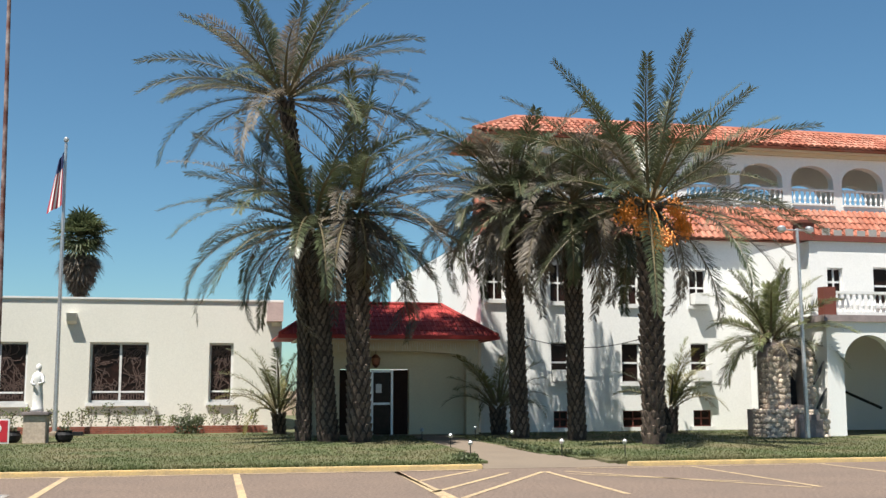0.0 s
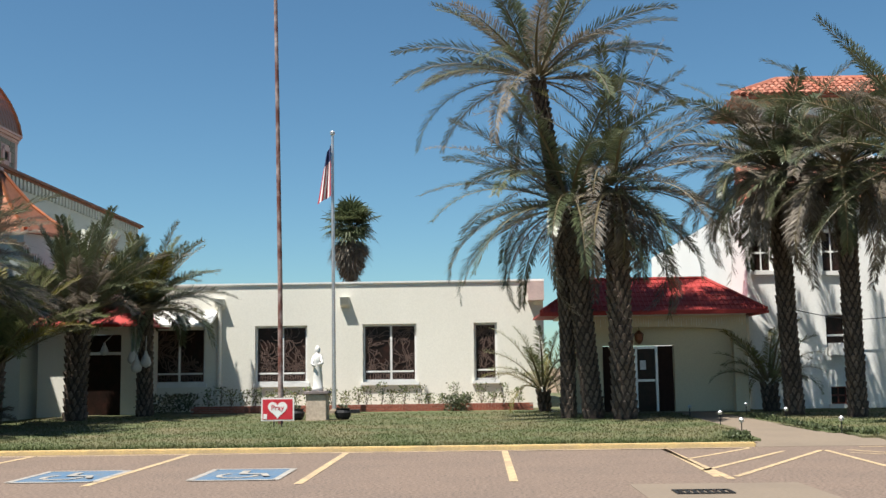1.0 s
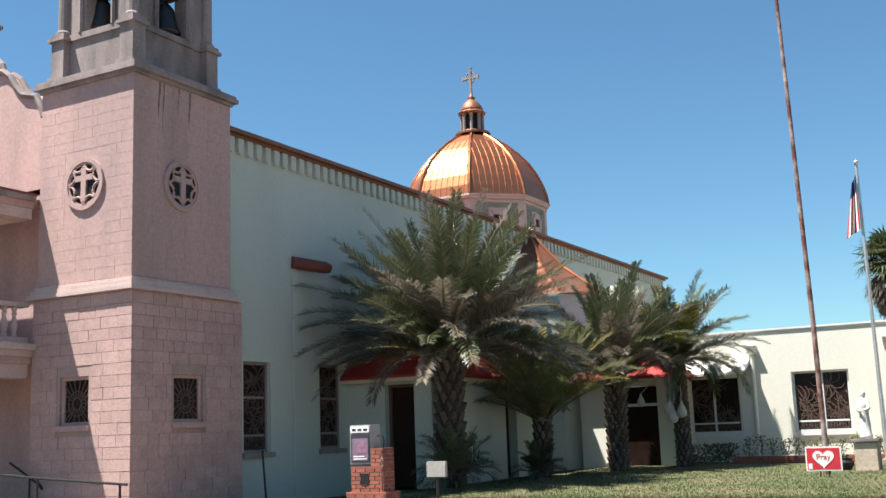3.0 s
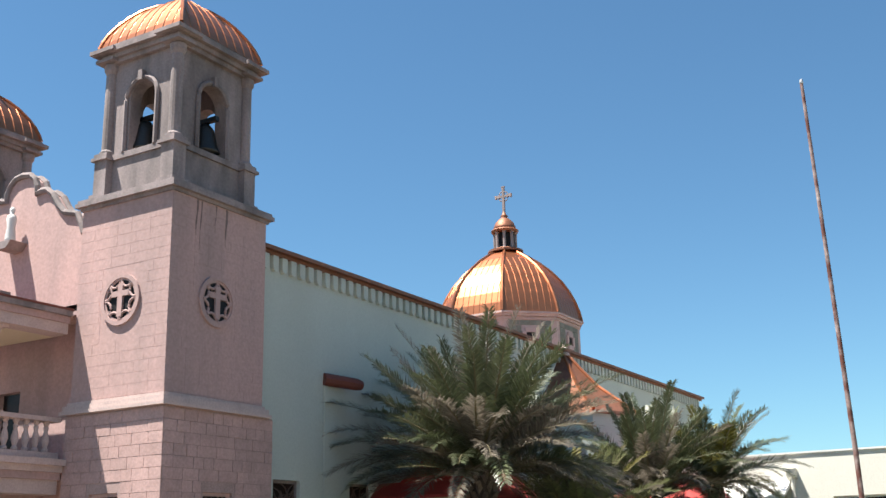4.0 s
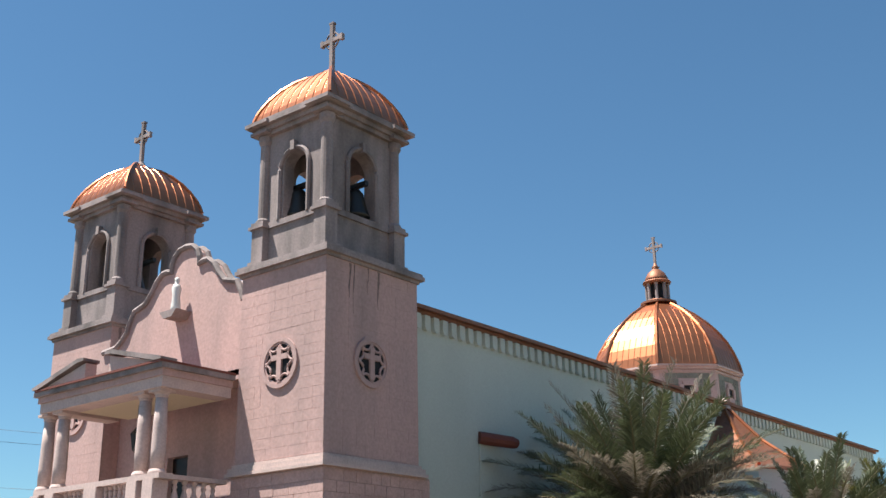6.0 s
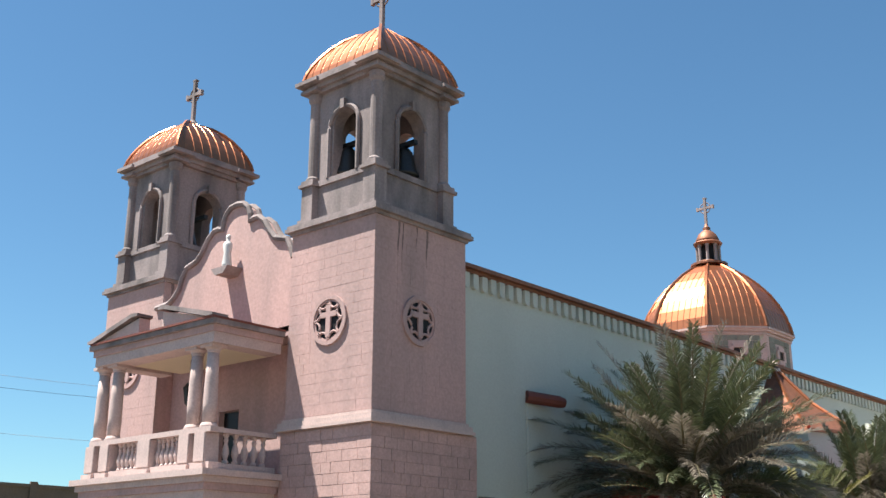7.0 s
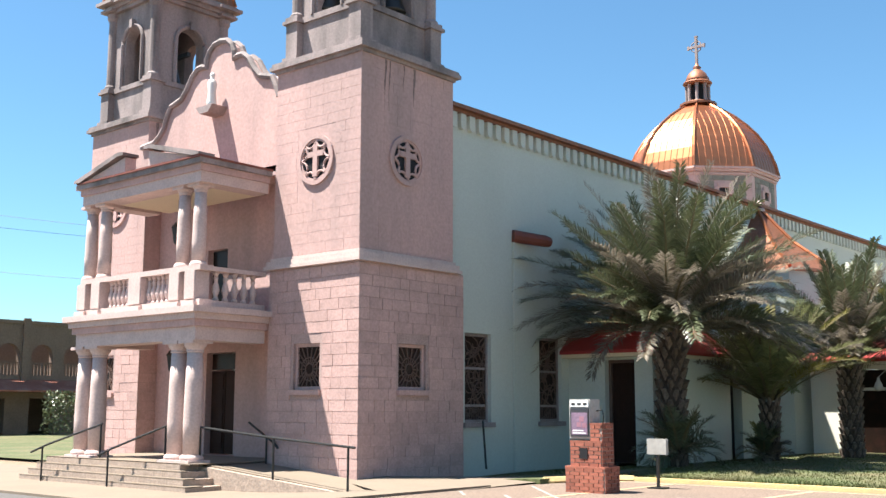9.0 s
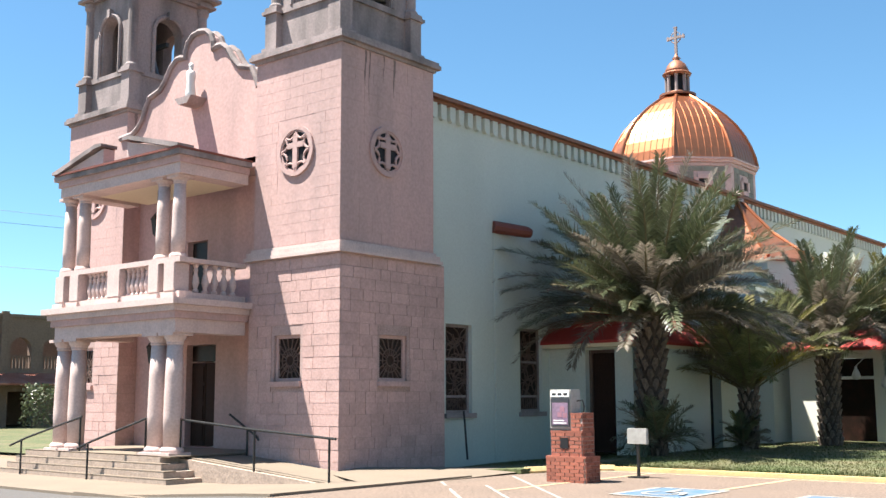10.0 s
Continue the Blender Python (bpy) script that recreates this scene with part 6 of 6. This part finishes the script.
date_palm((-12.9, 28.7, 0.05), (-12.9, 28.7, 0.2), 0.12, 0.1, 14, 0.8, "small suckers at a palm's foot", 26, elev=(1.4, 0.2), leaf=0.2, dry=0.2, yellow=0.4, pairs=18, group="young palms", droop=1.2)

# net bags round cut date bunches
rnd = random.Random(4)
for x, y, z, s in ((-10.85, 34.75, 2.05, 0.17), (-10.7, 34.7, 1.8, 0.19), (-10.4, 34.72, 1.95, 0.18), (-11.75, 34.7, 2.3, 0.14)):
    o = thing("net_bag", (x, y, z), "white net bag of dates tied to a palm", "bag", "net bags")
    bm = lathe(bmesh.new(), [(0.03, z - s * 1.4), (s * 0.8, z - s * 1.1), (s, z - s * 0.5), (s * 0.75, z + s * 0.3), (s * 0.3, z + s * 1.1), (0.04, z + s * 1.6)], (x, y, 0), 10)
    part("bag", bm, BAG, o, smooth=True)
    part("string", tube(bmesh.new(), [(x, y, z + s * 1.6), (x * 0.5 - 5.3, y + 0.35, z + 0.9)], 0.012, 4), BAG, o)

# far fan palm
fan = thing("fan_palm", (-8.55, 79.5, 0), "tall fan palm with a skirt of dead leaves behind the wing", "palm tree")
part("trunk", tube(bmesh.new(), [(-8.75, 79.5, 0), (-8.6, 79.5, 8.5), (-8.55, 79.5, 11.8)], [0.3, 0.24, 0.22], 10), BARK_GREY, fan)
def fan_leaves(name, top, count, e0, e1, length, mat, seed):
    rnd = random.Random(seed)
    vs, fs = [], []
    for k in range(count):
        az, e = k * 2.39996, e0 + (e1 - e0) * k / count + rnd.uniform(-0.15, 0.15)
        d = Vector((math.cos(az) * math.cos(e), math.sin(az) * math.cos(e), math.sin(e)))
        s = d.cross(Vector((0, 0, 1))).normalized()
        u = s.cross(d)
        L = length * rnd.uniform(0.6, 1.2)
        c = Vector(top) + d * L * 0.5
        for j in range(15):
            a = -1.9 + 3.8 * j / 14
            q = (d * math.cos(a) + s * math.sin(a) + u * 0.1).normalized()
            tip = c + q * L * 0.62 + Vector((0, 0, -0.25 * L * rnd.random()))
            w = s * math.cos(a) * 0.07 - d * math.sin(a) * 0.07
            m = c + q * L * 0.36
            i = len(vs)
            vs += [c, m + w, tip, m - w]
            fs.append((i, i + 1, i + 2, i + 3))
        i = len(vs)
        vs += [Vector(top), c + s * 0.03, c - s * 0.03]
        fs.append((i, i + 1, i + 2))
    mesh_part(name, vs, fs, mat, fan)
fan_leaves("crown", (-8.55, 79.5, 12.3), 84, 1.45, -0.75, 2.0, LEAF_FAN, 3)
fan_leaves("dead_skirt", (-8.57, 79.5, 11.4), 60, -0.75, -1.35, 2.0, LEAF_DRY, 4)
fan_leaves("dead_skirt", (-8.6, 79.5, 10.5), 44, -1.1, -1.5, 1.7, LEAF_DRY, 5)
fan_leaves("dead_skirt", (-8.6, 79.5, 9.5), 30, -1.2, -1.52, 1.3, LEAF_DRY, 6)

# ---- poles, flag, signs ----
mast = thing("mast", (-5.02, 29.0, 0.1), "tall rusty steel mast with peeling white paint", "mast")
part("pole", tube(bmesh.new(), [(-5.02, 29.0, 0.05), (-5.05, 29.0, 4.0), (-5.14, 29.0, 9.0), (-5.24, 29.0, 14.0)], [0.07, 0.065, 0.055, 0.045], 12), RUST, mast)
part("pole_tip", lathe(bmesh.new(), [(0.05, 13.98), (0.06, 14.02), (0.05, 14.1), (0.0, 14.13)], (-5.24, 29.0, 0), 10), GALV, mast)
fx, fy = -4.42, 35.8
flagpole = thing("flagpole", (fx, fy, 0.1), "galvanised flagpole with a ball finial on the lawn", "flagpole")
FZ = 1.55 + 0.224 * math.hypot(fx, fy)
part("pole", tube(bmesh.new(), [(fx, fy, 0.05), (fx - 0.02, fy, 4), (fx - 0.04, fy, FZ - 0.15)], [0.075, 0.06, 0.045], 12), GALV, flagpole)
part("finial", lathe(bmesh.new(), [(0.03, FZ - 0.18), (0.08, FZ - 0.12), (0.09, FZ - 0.05), (0.04, FZ)], (fx - 0.04, fy, 0), 10), GALV, flagpole)
part("base_collar", lathe(bmesh.new(), [(0.2, 0.08), (0.18, 0.2), (0.1, 0.26)], (fx, fy, 0), 12), CONCRETE, flagpole)
# the flag hangs in folds: a slack strip with stripes running down
flag = thing("flag", (fx - 0.3, fy, FZ - 1.6), "limp striped flag with a blue corner hanging from the pole", "flag")
def flag_strip(name, u0, u1, v0, v1, mat):
    vs, fs = [], []
    nu, nv = 6, 10
    for i in range(nu + 1):
        for j in range(nv + 1):
            u, v = u0 + (u1 - u0) * i / nu, v0 + (v1 - v0) * j / nv
            x = fx - 0.08 - u * 0.42 * (0.35 + 0.75 * v)
            y = fy - 0.05 * math.sin(u * 9.0 + v * 2.0) - 0.08
            z = FZ - 0.5 - v * 1.75 - u * 0.28
            vs.append((x, y, z))
    for i in range(nu):
        for j in range(nv):
            a = i * (nv + 1) + j
            fs.append((a, a + 1, a + nv + 2, a + nv + 1))
    mesh_part(name, vs, fs, mat, flag)
for k in range(7):
    flag_strip("stripe", k / 7, (k + 1) / 7, 0.3, 1.0, FLAG_RED if k % 2 == 0 else WHITE)
flag_strip("canton", 0.0, 1.0, 0.0, 0.3, FLAG_BLUE)

# statue on its pedestal, one plain form
ped = thing("pedestal", (-4.3, 31.1, 0.1), "square fieldstone pedestal on the lawn", "pedestal")
part("shaft", boxes((-4.62, -4.02, 30.8, 31.4, 0.08, 0.86), bevel=0.03), FIELDSTONE, ped)
part("cap", boxes((-4.68, -3.96, 30.74, 31.46, 0.86, 0.94), bevel=0.015), STONE, ped)
bm = lathe(bmesh.new(), [(0.22, 0.94), (0.21, 1.05), (0.17, 1.1), (0.18, 1.35), (0.15, 1.65), (0.19, 1.85), (0.2, 1.98), (0.13, 2.08), (0.06, 2.1), (0.09, 2.16), (0.1, 2.24), (0.07, 2.31), (0.01, 2.35)], (-4.32, 31.1, 0), 16)
tube(bm, [(-4.2, 31.0, 2.0), (-4.12, 30.9, 1.8), (-4.28, 30.85, 1.75)], 0.05, 6)
tube(bm, [(-4.46, 31.05, 2.0), (-4.52, 30.95, 1.78), (-4.4, 30.86, 1.7)], 0.05, 6)
for v in bm.verts:
    v.co.x += 0.012 * math.sin(v.co.z * 19) * (1 if v.co.z < 1.9 else 0)
    v.co = Vector((-4.32 + (v.co.x + 4.32) * 0.8, 31.1 + (v.co.y - 31.1) * 0.8, 0.94 + (v.co.z - 0.94) * 0.93))
tagged(part("statue", bm, STATUE_WHITE, smooth=True), "white plaster robed statue on a stone pedestal", "statue")
for x in (-4.95, -3.6):
    o = thing("flower_pot", (x, 31.2, 0.1), "dark round pot beside the pedestal", "pot", "pots by the pedestal")
    part("pot", lathe(bmesh.new(), [(0.12, 0.1), (0.22, 0.2), (0.25, 0.32), (0.2, 0.4), (0.22, 0.44), (0.17, 0.44), (0.15, 0.36)], (x, 31.2, 0), 14), BLACK, o)
    leaves((x, 31.2, 0.38), (0.14, 0.14), 0.16, 60, 0.08, random.Random(3), LEAF, "plant", o)
box_bm = boxes((-4.05, -3.55, 35.4, 35.7, 0.1, 0.24))
tagged(part("floodlight", box_bm, BLACK), "small black floodlight at the flagpole's foot", "floodlight")

# red sign with a white heart
sign = thing("yard_sign", (-4.86, 27.6, 0.1), "red yard sign with a white heart reading Pray", "sign")
SX, SY, SZ = -4.86, 27.6, 0.55
part("panel", boxes((SX - 0.42, SX + 0.42, SY, SY + 0.03, SZ - 0.28, SZ + 0.30)), WHITE, sign)
part("red_field", boxes((SX - 0.385, SX + 0.385, SY - 0.006, SY, SZ - 0.245, SZ + 0.265)), SIGN_RED, sign)
heart = []
for k in range(36):
    t = 2 * math.pi * k / 36
    heart.append((SX + 0.0155 * 16 * math.sin(t) ** 3, SZ + 0.02 + 0.0150 * (13 * math.cos(t) - 5 * math.cos(2 * t) - 2 * math.cos(3 * t) - math.cos(4 * t))))
part("white_heart", prism(bmesh.new(), heart[::-1], "y", SY - 0.014, SY - 0.006), WHITE, sign)
txt = bpy.data.curves.new("lettering", "FONT")
txt.body, txt.size, txt.align_x, txt.align_y, txt.extrude = "Pray", 0.19, "CENTER", "CENTER", 0.002
txt.materials.append(SIGN_RED)
tmp = bpy.data.objects.new("lettering", txt)
scene.collection.objects.link(tmp)
me = bpy.data.meshes.new_from_object(tmp.evaluated_get(bpy.context.evaluated_depsgraph_get()))
bpy.data.objects.remove(tmp)
me.transform(Matrix.Translation((SX, SY - 0.018, SZ + 0.05)) @ Matrix.Rotation(math.pi / 2, 4, "X"))
put("lettering", me, sign)
for x in (SX - 0.1, SX + 0.1):
    part("stake", boxes((x - 0.015, x + 0.015, SY + 0.03, SY + 0.06, 0.05, SZ)), IRON, sign)
part("small_mark", boxes((SX - 0.36, SX - 0.27, SY - 0.012, SY - 0.006, SZ - 0.23, SZ - 0.1)), WHITE, sign)

# brick notice stand
stand = thing("notice_stand", (-11.7, 17.5, 0), "stepped red brick stand with a grey notice cabinet", "notice stand")
QX, QY = -11.66, 17.15
def brick_face(parent, x0, x1, y0, y1, z0, z1):
    part("core", boxes((x0, x1, y0, y1, z0 - 0.01, z1 - 0.012)), MORTAR, parent)
    rows = round((z1 - z0) / 0.072)
    for r in range(rows):
        z = z0 + r * (z1 - z0) / rows
        off = 0.1 if r % 2 else 0.0
        x = x0 - off
        while x < x1 - 0.02:
            a, b = max(x, x0), min(x + 0.2, x1)
            if b - a > 0.03:
                PIECES.append((parent, a, b - 0.01, y0 - 0.018, y0 + 0.0, z, z + 0.06))
            x += 0.21
        y = y0 - off
        while y < y1 - 0.02:
            a, b = max(y, y0), min(y + 0.2, y1)
            if b - a > 0.03:
                PIECES.append((parent, x1, x1 + 0.018, a, b - 0.01, z, z + 0.06))
            y += 0.21
    part("cap_course", boxes((x0 - 0.015, x1 + 0.018, y0 - 0.018, y1, z1 - 0.012, z1 + 0.03)), BRICK, parent)
brick_face(stand, QX, QX + 0.850, QY, QY + 0.5, -0.02, 0.45)
brick_face(stand, QX + 0.085, QX + 0.765, QY + 0.05, QY + 0.45, 0.48, 0.92)
brick_face(stand, QX + 0.527, QX + 0.765, QY + 0.06, QY + 0.44, 0.95, 1.25)
part("plaque", boxes((QX + 0.297, QX + 0.468, QY + 0.02, QY + 0.032, 0.62, 0.82)), BLACK, stand)
cab = part("cabinet", boxes((QX + 0.034, QX + 0.510, QY + 0.08, QY + 0.42, 0.98, 1.72), bevel=0.012), SIGN_GREY, stand, "grey metal notice cabinet")
part("glass_panel", boxes((QX + 0.068, QX + 0.476, QY + 0.06, QY + 0.08, 1.02, 1.55)), PANEL, cab)
part("heading_card", boxes((QX + 0.068, QX + 0.476, QY + 0.06, QY + 0.08, 1.58, 1.69)), PAPER, cab)
for k in range(3):
    part("heading_bar", boxes((QX + 0.102 + 0.128 * k, QX + 0.187 + 0.128 * k, QY + 0.055, QY + 0.06, 1.61, 1.65)), BLACK, cab)
part("poster", boxes((QX + 0.102, QX + 0.451, QY + 0.056, QY + 0.06, 1.06, 1.47)), POSTER, cab, "faded mauve poster")
for a, b, c, d in ((0.28, 0.38, 1.30, 1.40), (0.22, 0.32, 1.20, 1.29), (0.34, 0.44, 1.19, 1.28)):
    part("printed_patch", boxes((QX + a, QX + b, QY + 0.053, QY + 0.056, c, d), bevel=0.001), POSTER_PINK, cab)
for k in range(2):
    part("text_bar", boxes((QX + 0.128, QX + 0.425 - 0.06 * k, QY + 0.053, QY + 0.056, 1.08 + 0.045 * k, 1.10 + 0.045 * k)), PAPER, cab)
part("conduit", tube(bmesh.new(), [(QX + 0.510, QY + 0.3, 1.5), (QX + 0.629, QY + 0.3, 1.52), (QX + 0.663, QY + 0.3, 1.4), (QX + 0.646, QY + 0.3, 1.27)], 0.012, 6), IRON, cab)
post = thing("small_sign", (-10.75, 19.0, 0), "blank grey sign box on a dark post by the kerb", "sign")
part("post", boxes((-10.775, -10.725, 18.975, 19.025, -0.02, 0.65)), IRON, post)
part("panel", boxes((-10.97, -10.53, 18.96, 19.04, 0.65, 0.96), bevel=0.01), SIGN_GREY, post)
part("foot", boxes((-10.93, -10.58, 18.88, 19.12, 0.0, 0.03)), IRON, post)
rod = tagged(part("iron_rod", tube(bmesh.new(), [(-16.3, 20.6, 0.1), (-16.42, 20.62, 1.25)], 0.025, 6), IRON), "black iron rod leaning at the nave corner", "rod")

rnd = random.Random(31)
for k in range(16):
    y = 22.2 + 0.5 * k
    s_ = max(0.0, (23.4 - y) / 2.8)
    x = 7.3 + 0.03 * (y - 21) + 1.3 * s_ + 0.25
    o = thing("border_plant", (x, y, 0.12), "low dark border plant along the footpath", "plant", "border plants")
    leaves((x, y, 0.10), (0.16, 0.24), 0.09, 130, 0.07, rnd, LEAF_FAN, "foliage", o)
for x, y in ((5.35, 21.3), (5.2, 21.6), (5.45, 22.0)):
    o = thing("border_plant", (x, y, 0.12), "low dark border plant along the footpath", "plant", "border plants")
    leaves((x, y, 0.10), (0.16, 0.24), 0.09, 130, 0.07, rnd, LEAF_FAN, "foliage", o)
# path lights by the footpath
for x, y in ((5.6, 22.4), (7.7, 22.6), (9.0, 22.2), (6.0, 26.0), (8.0, 27.5), (6.1, 30.0), (7.9, 31.0)):
    o = thing("path_light", (x, y, 0.1), "small solar path light in the lawn", "garden light", "path lights")
    part("stem", tube(bmesh.new(), [(x, y, 0.1), (x, y, 0.38)], 0.012, 5), IRON, o)
    part("head", lathe(bmesh.new(), [(0.04, 0.36), (0.06, 0.42), (0.02, 0.46)], (x, y, 0), 8), GALV, o)

# ---- far brown building with arcades ----
far = thing("arcade_building", (-68, 40, 0), "brown two-storey arcaded building with a tiled skirt roof", "building")
FX = -66.0
bm = bmesh.new()
holes = [(y, y + 1.5, 3.6, 5.6, True) for y in [22 + 2.3 * k for k in range(18)]]
holed(bm, "x", FX - 0.5, FX, 18, 66, 3.2, 6.9, holes)
part("upper_wall", bm, BROWN_WALL, far)
bm = bmesh.new()
holed(bm, "x", FX - 0.5, FX, 18, 66, -0.4, 2.5, [(y, y + 1.8, -0.4, 2.1) for y in [22 + 3.45 * k for k in range(12)]])
part("wall", bm, BROWN_WALL, far)
bm = bmesh.new()
box(bm, FX - 8, FX - 7.6, 18, 66, -0.4, 6.9), box(bm, FX - 7.6, FX - 0.5, 18, 18.4, -0.4, 6.9), box(bm, FX - 7.6, FX - 0.5, 65.6, 66, -0.4, 6.9)
part("wall", bm, BROWN_WALL, far)
part("gallery_floor", boxes((FX - 7.6, FX - 0.5, 18.4, 65.6, 2.8, 3.0)), BROWN_WALL, far)
part("gallery_wall", boxes((FX - 3.2, FX - 3.0, 18.4, 65.6, 3.0, 6.5)), BROWN_WALL, far)
part("coping", boxes((FX - 0.6, FX + 0.12, 18, 66, 6.9, 7.1)), BROWN_WALL, far)
for k in range(8):
    part("pier", boxes((FX, FX + 0.15, 21.3 + 6.9 * k, 21.8 + 6.9 * k, 3.2, 7.25)), BROWN_WALL, far)
part("skirt_roof", prism(bmesh.new(), [(FX, 3.3), (FX + 1.6, 2.6), (FX + 1.6, 2.5), (FX, 2.5)], "y", 18, 66) , CLAY, far)
for k in range(16):
    y = 22 + 2.3 * k
    r = part("balcony_rail", boxes((FX - 0.3, FX - 0.18, y, y + 1.5, 4.35, 4.45)), BROWN_WALL, far)
    for j in range(6):
        part("baluster", boxes((FX - 0.28, FX - 0.2, y + 0.1 + 0.24 * j, y + 0.2 + 0.24 * j, 3.6, 4.35)), BROWN_WALL, r)
o = thing("bush", (-62.5, 35.6, -0.2), "green shrub before the far building", "bush")
leaves((-63, 36.2, -0.1), (1.0, 1.0), 2.6, 700, 0.22, random.Random(2), LEAF, "foliage", o)
# overhead wires in the distance
for z0, z1 in ((12.6, 15.2), (12.0, 14.3), (9.4, 11.2)):
    pts = [(-74 + 1.7 * k, 28 + 1.6 * k, z1 + (z0 - z1) * k / 12 - 0.4 * math.sin(math.pi * k / 12)) for k in range(13)]
    tagged(part("overhead_wire", tube(bmesh.new(), pts, 0.011, 4), IRON), "thin overhead wire behind the church", "wire", "overhead wires")
for x, y, z in ((-74.0, 28.0, 15.6), (-53.6, 47.2, 13.0)):
    o = thing("utility_pole", (x, y, -0.2), "plain wooden utility pole carrying the wires", "utility pole", "utility poles")
    part("pole", tube(bmesh.new(), [(x, y, -0.3), (x, y, z)], [0.16, 0.11], 8), BARK_GREY, o)
    part("crossarm", boxes((x - 0.8, x + 0.8, y - 0.06, y + 0.06, z - 0.5, z - 0.38)), BARK_GREY, o)
# service wire on the big house
pts = [(10.3 + 0.55 * k, 34.2, 3.25 - 0.35 * math.sin(math.pi * k / 8)) for k in range(9)]
tagged(part("service_wire", tube(bmesh.new(), pts, 0.014, 4), IRON), "slack cable along the house wall", "wire")

# grass blades on the lawn, thicker along the kerb
rnd = random.Random(17)
vs, fs = [], []
def blade(x, y, h):
    z = ground_z(x, y) + 0.06 + 0.05 * min(1.0, (y - KERB) / 2.0)
    a = rnd.uniform(0, 6.283)
    w = 0.012
    i = len(vs)
    vs.extend([(x - w * math.cos(a), y - w * math.sin(a), z), (x + w * math.cos(a), y + w * math.sin(a), z), (x + rnd.uniform(-0.04, 0.04), y + rnd.uniform(-0.04, 0.04), z + h)])
    fs.append((i, i + 1, i + 2))
for _ in range(90000):
    y = KERB + 0.2 + 14.5 * rnd.random() ** 1.7
    x = rnd.uniform(-13.0 - (y - KERB) * 0.1, 19.0)
    if in_walk(x, y) or (x > 5.1 and x < 8.8 and y < KERB + 0.3):
        continue
    blade(x, y, rnd.uniform(0.02, 0.06) * (1.5 if y < KERB + 0.5 else 1.0))
for _ in range(7000):
    blade(rnd.uniform(-16.9, -13.6), rnd.uniform(19.2, 30), rnd.uniform(0.02, 0.06))
tagged(mesh_part("grass", vs, fs, GRASS), "short dry-tipped grass blades on the lawn", "grass", kind="stuff")

# ---- small repeated pieces, last ----
def unit_box(name, mat):
    bm = boxes((0, 1, 0, 1, 0, 1))
    me = bpy.data.meshes.new(name)
    bmesh.ops.recalc_face_normals(bm, faces=bm.faces)
    bm.to_mesh(me)
    bm.free()
    me.materials.append(mat)
    return me


def piece(name, me, parent, x0, x1, y0, y1, z0, z1):
    ob = new(name, me)
    ob.parent = parent
    ob.matrix_parent_inverse = Matrix.Translation(-world_base(parent))
    ob.location, ob.scale = (x0, y0, z0), (x1 - x0, y1 - y0, z1 - z0)


BRICK_MESH = unit_box("brick", BRICK)
for parent, *b in PIECES:
    piece("brick", BRICK_MESH, parent, *b)
BLOCK_MESH = unit_box("block", BLOCK)
rnd = random.Random(2)
for parent, axis, w, out, u, ln, z, h in BLOCKS:
    t = 0.012 + rnd.uniform(0, 0.008)
    g = 0.010
    if axis == "y":
        piece("block", BLOCK_MESH, parent, u + g / 2, u + ln - g / 2, w - t, w, z + g / 2, z + h - g / 2)
    else:
        piece("block", BLOCK_MESH, parent, w, w + t, u + g / 2, u + ln - g / 2, z + g / 2, z + h - g / 2)
SHAFT_MESH = unit_box("block", PINK)
for parent, axis, w, out, u0, u1, hub in SHAFTS:
    for r in range(18):
        z, h = 5.08 + 0.25 * r, 0.25
        u = u0
        while u < u1 - 0.05:
            e = min(u + rnd.choice((0.45, 0.6, 0.75)), u1)
            e = u1 if u1 - e < 0.25 else e
            keep = [(u, e)]
            if 6.55 < z + h and z < 8.0:
                keep = [q for q in ((u, min(e, hub - 0.64)), (max(u, hub + 0.64), e)) if q[1] - q[0] > 0.05]
            t = 0.0025 + rnd.uniform(0, 0.002)
            for p, q in keep:
                if axis == "y":
                    piece("block", SHAFT_MESH, parent, p + 0.003, q - 0.003, w - t, w, z + 0.003, z + h - 0.003)
                else:
                    piece("block", SHAFT_MESH, parent, w, w + t, p + 0.003, q - 0.003, z + 0.003, z + h - 0.003)
            u = e
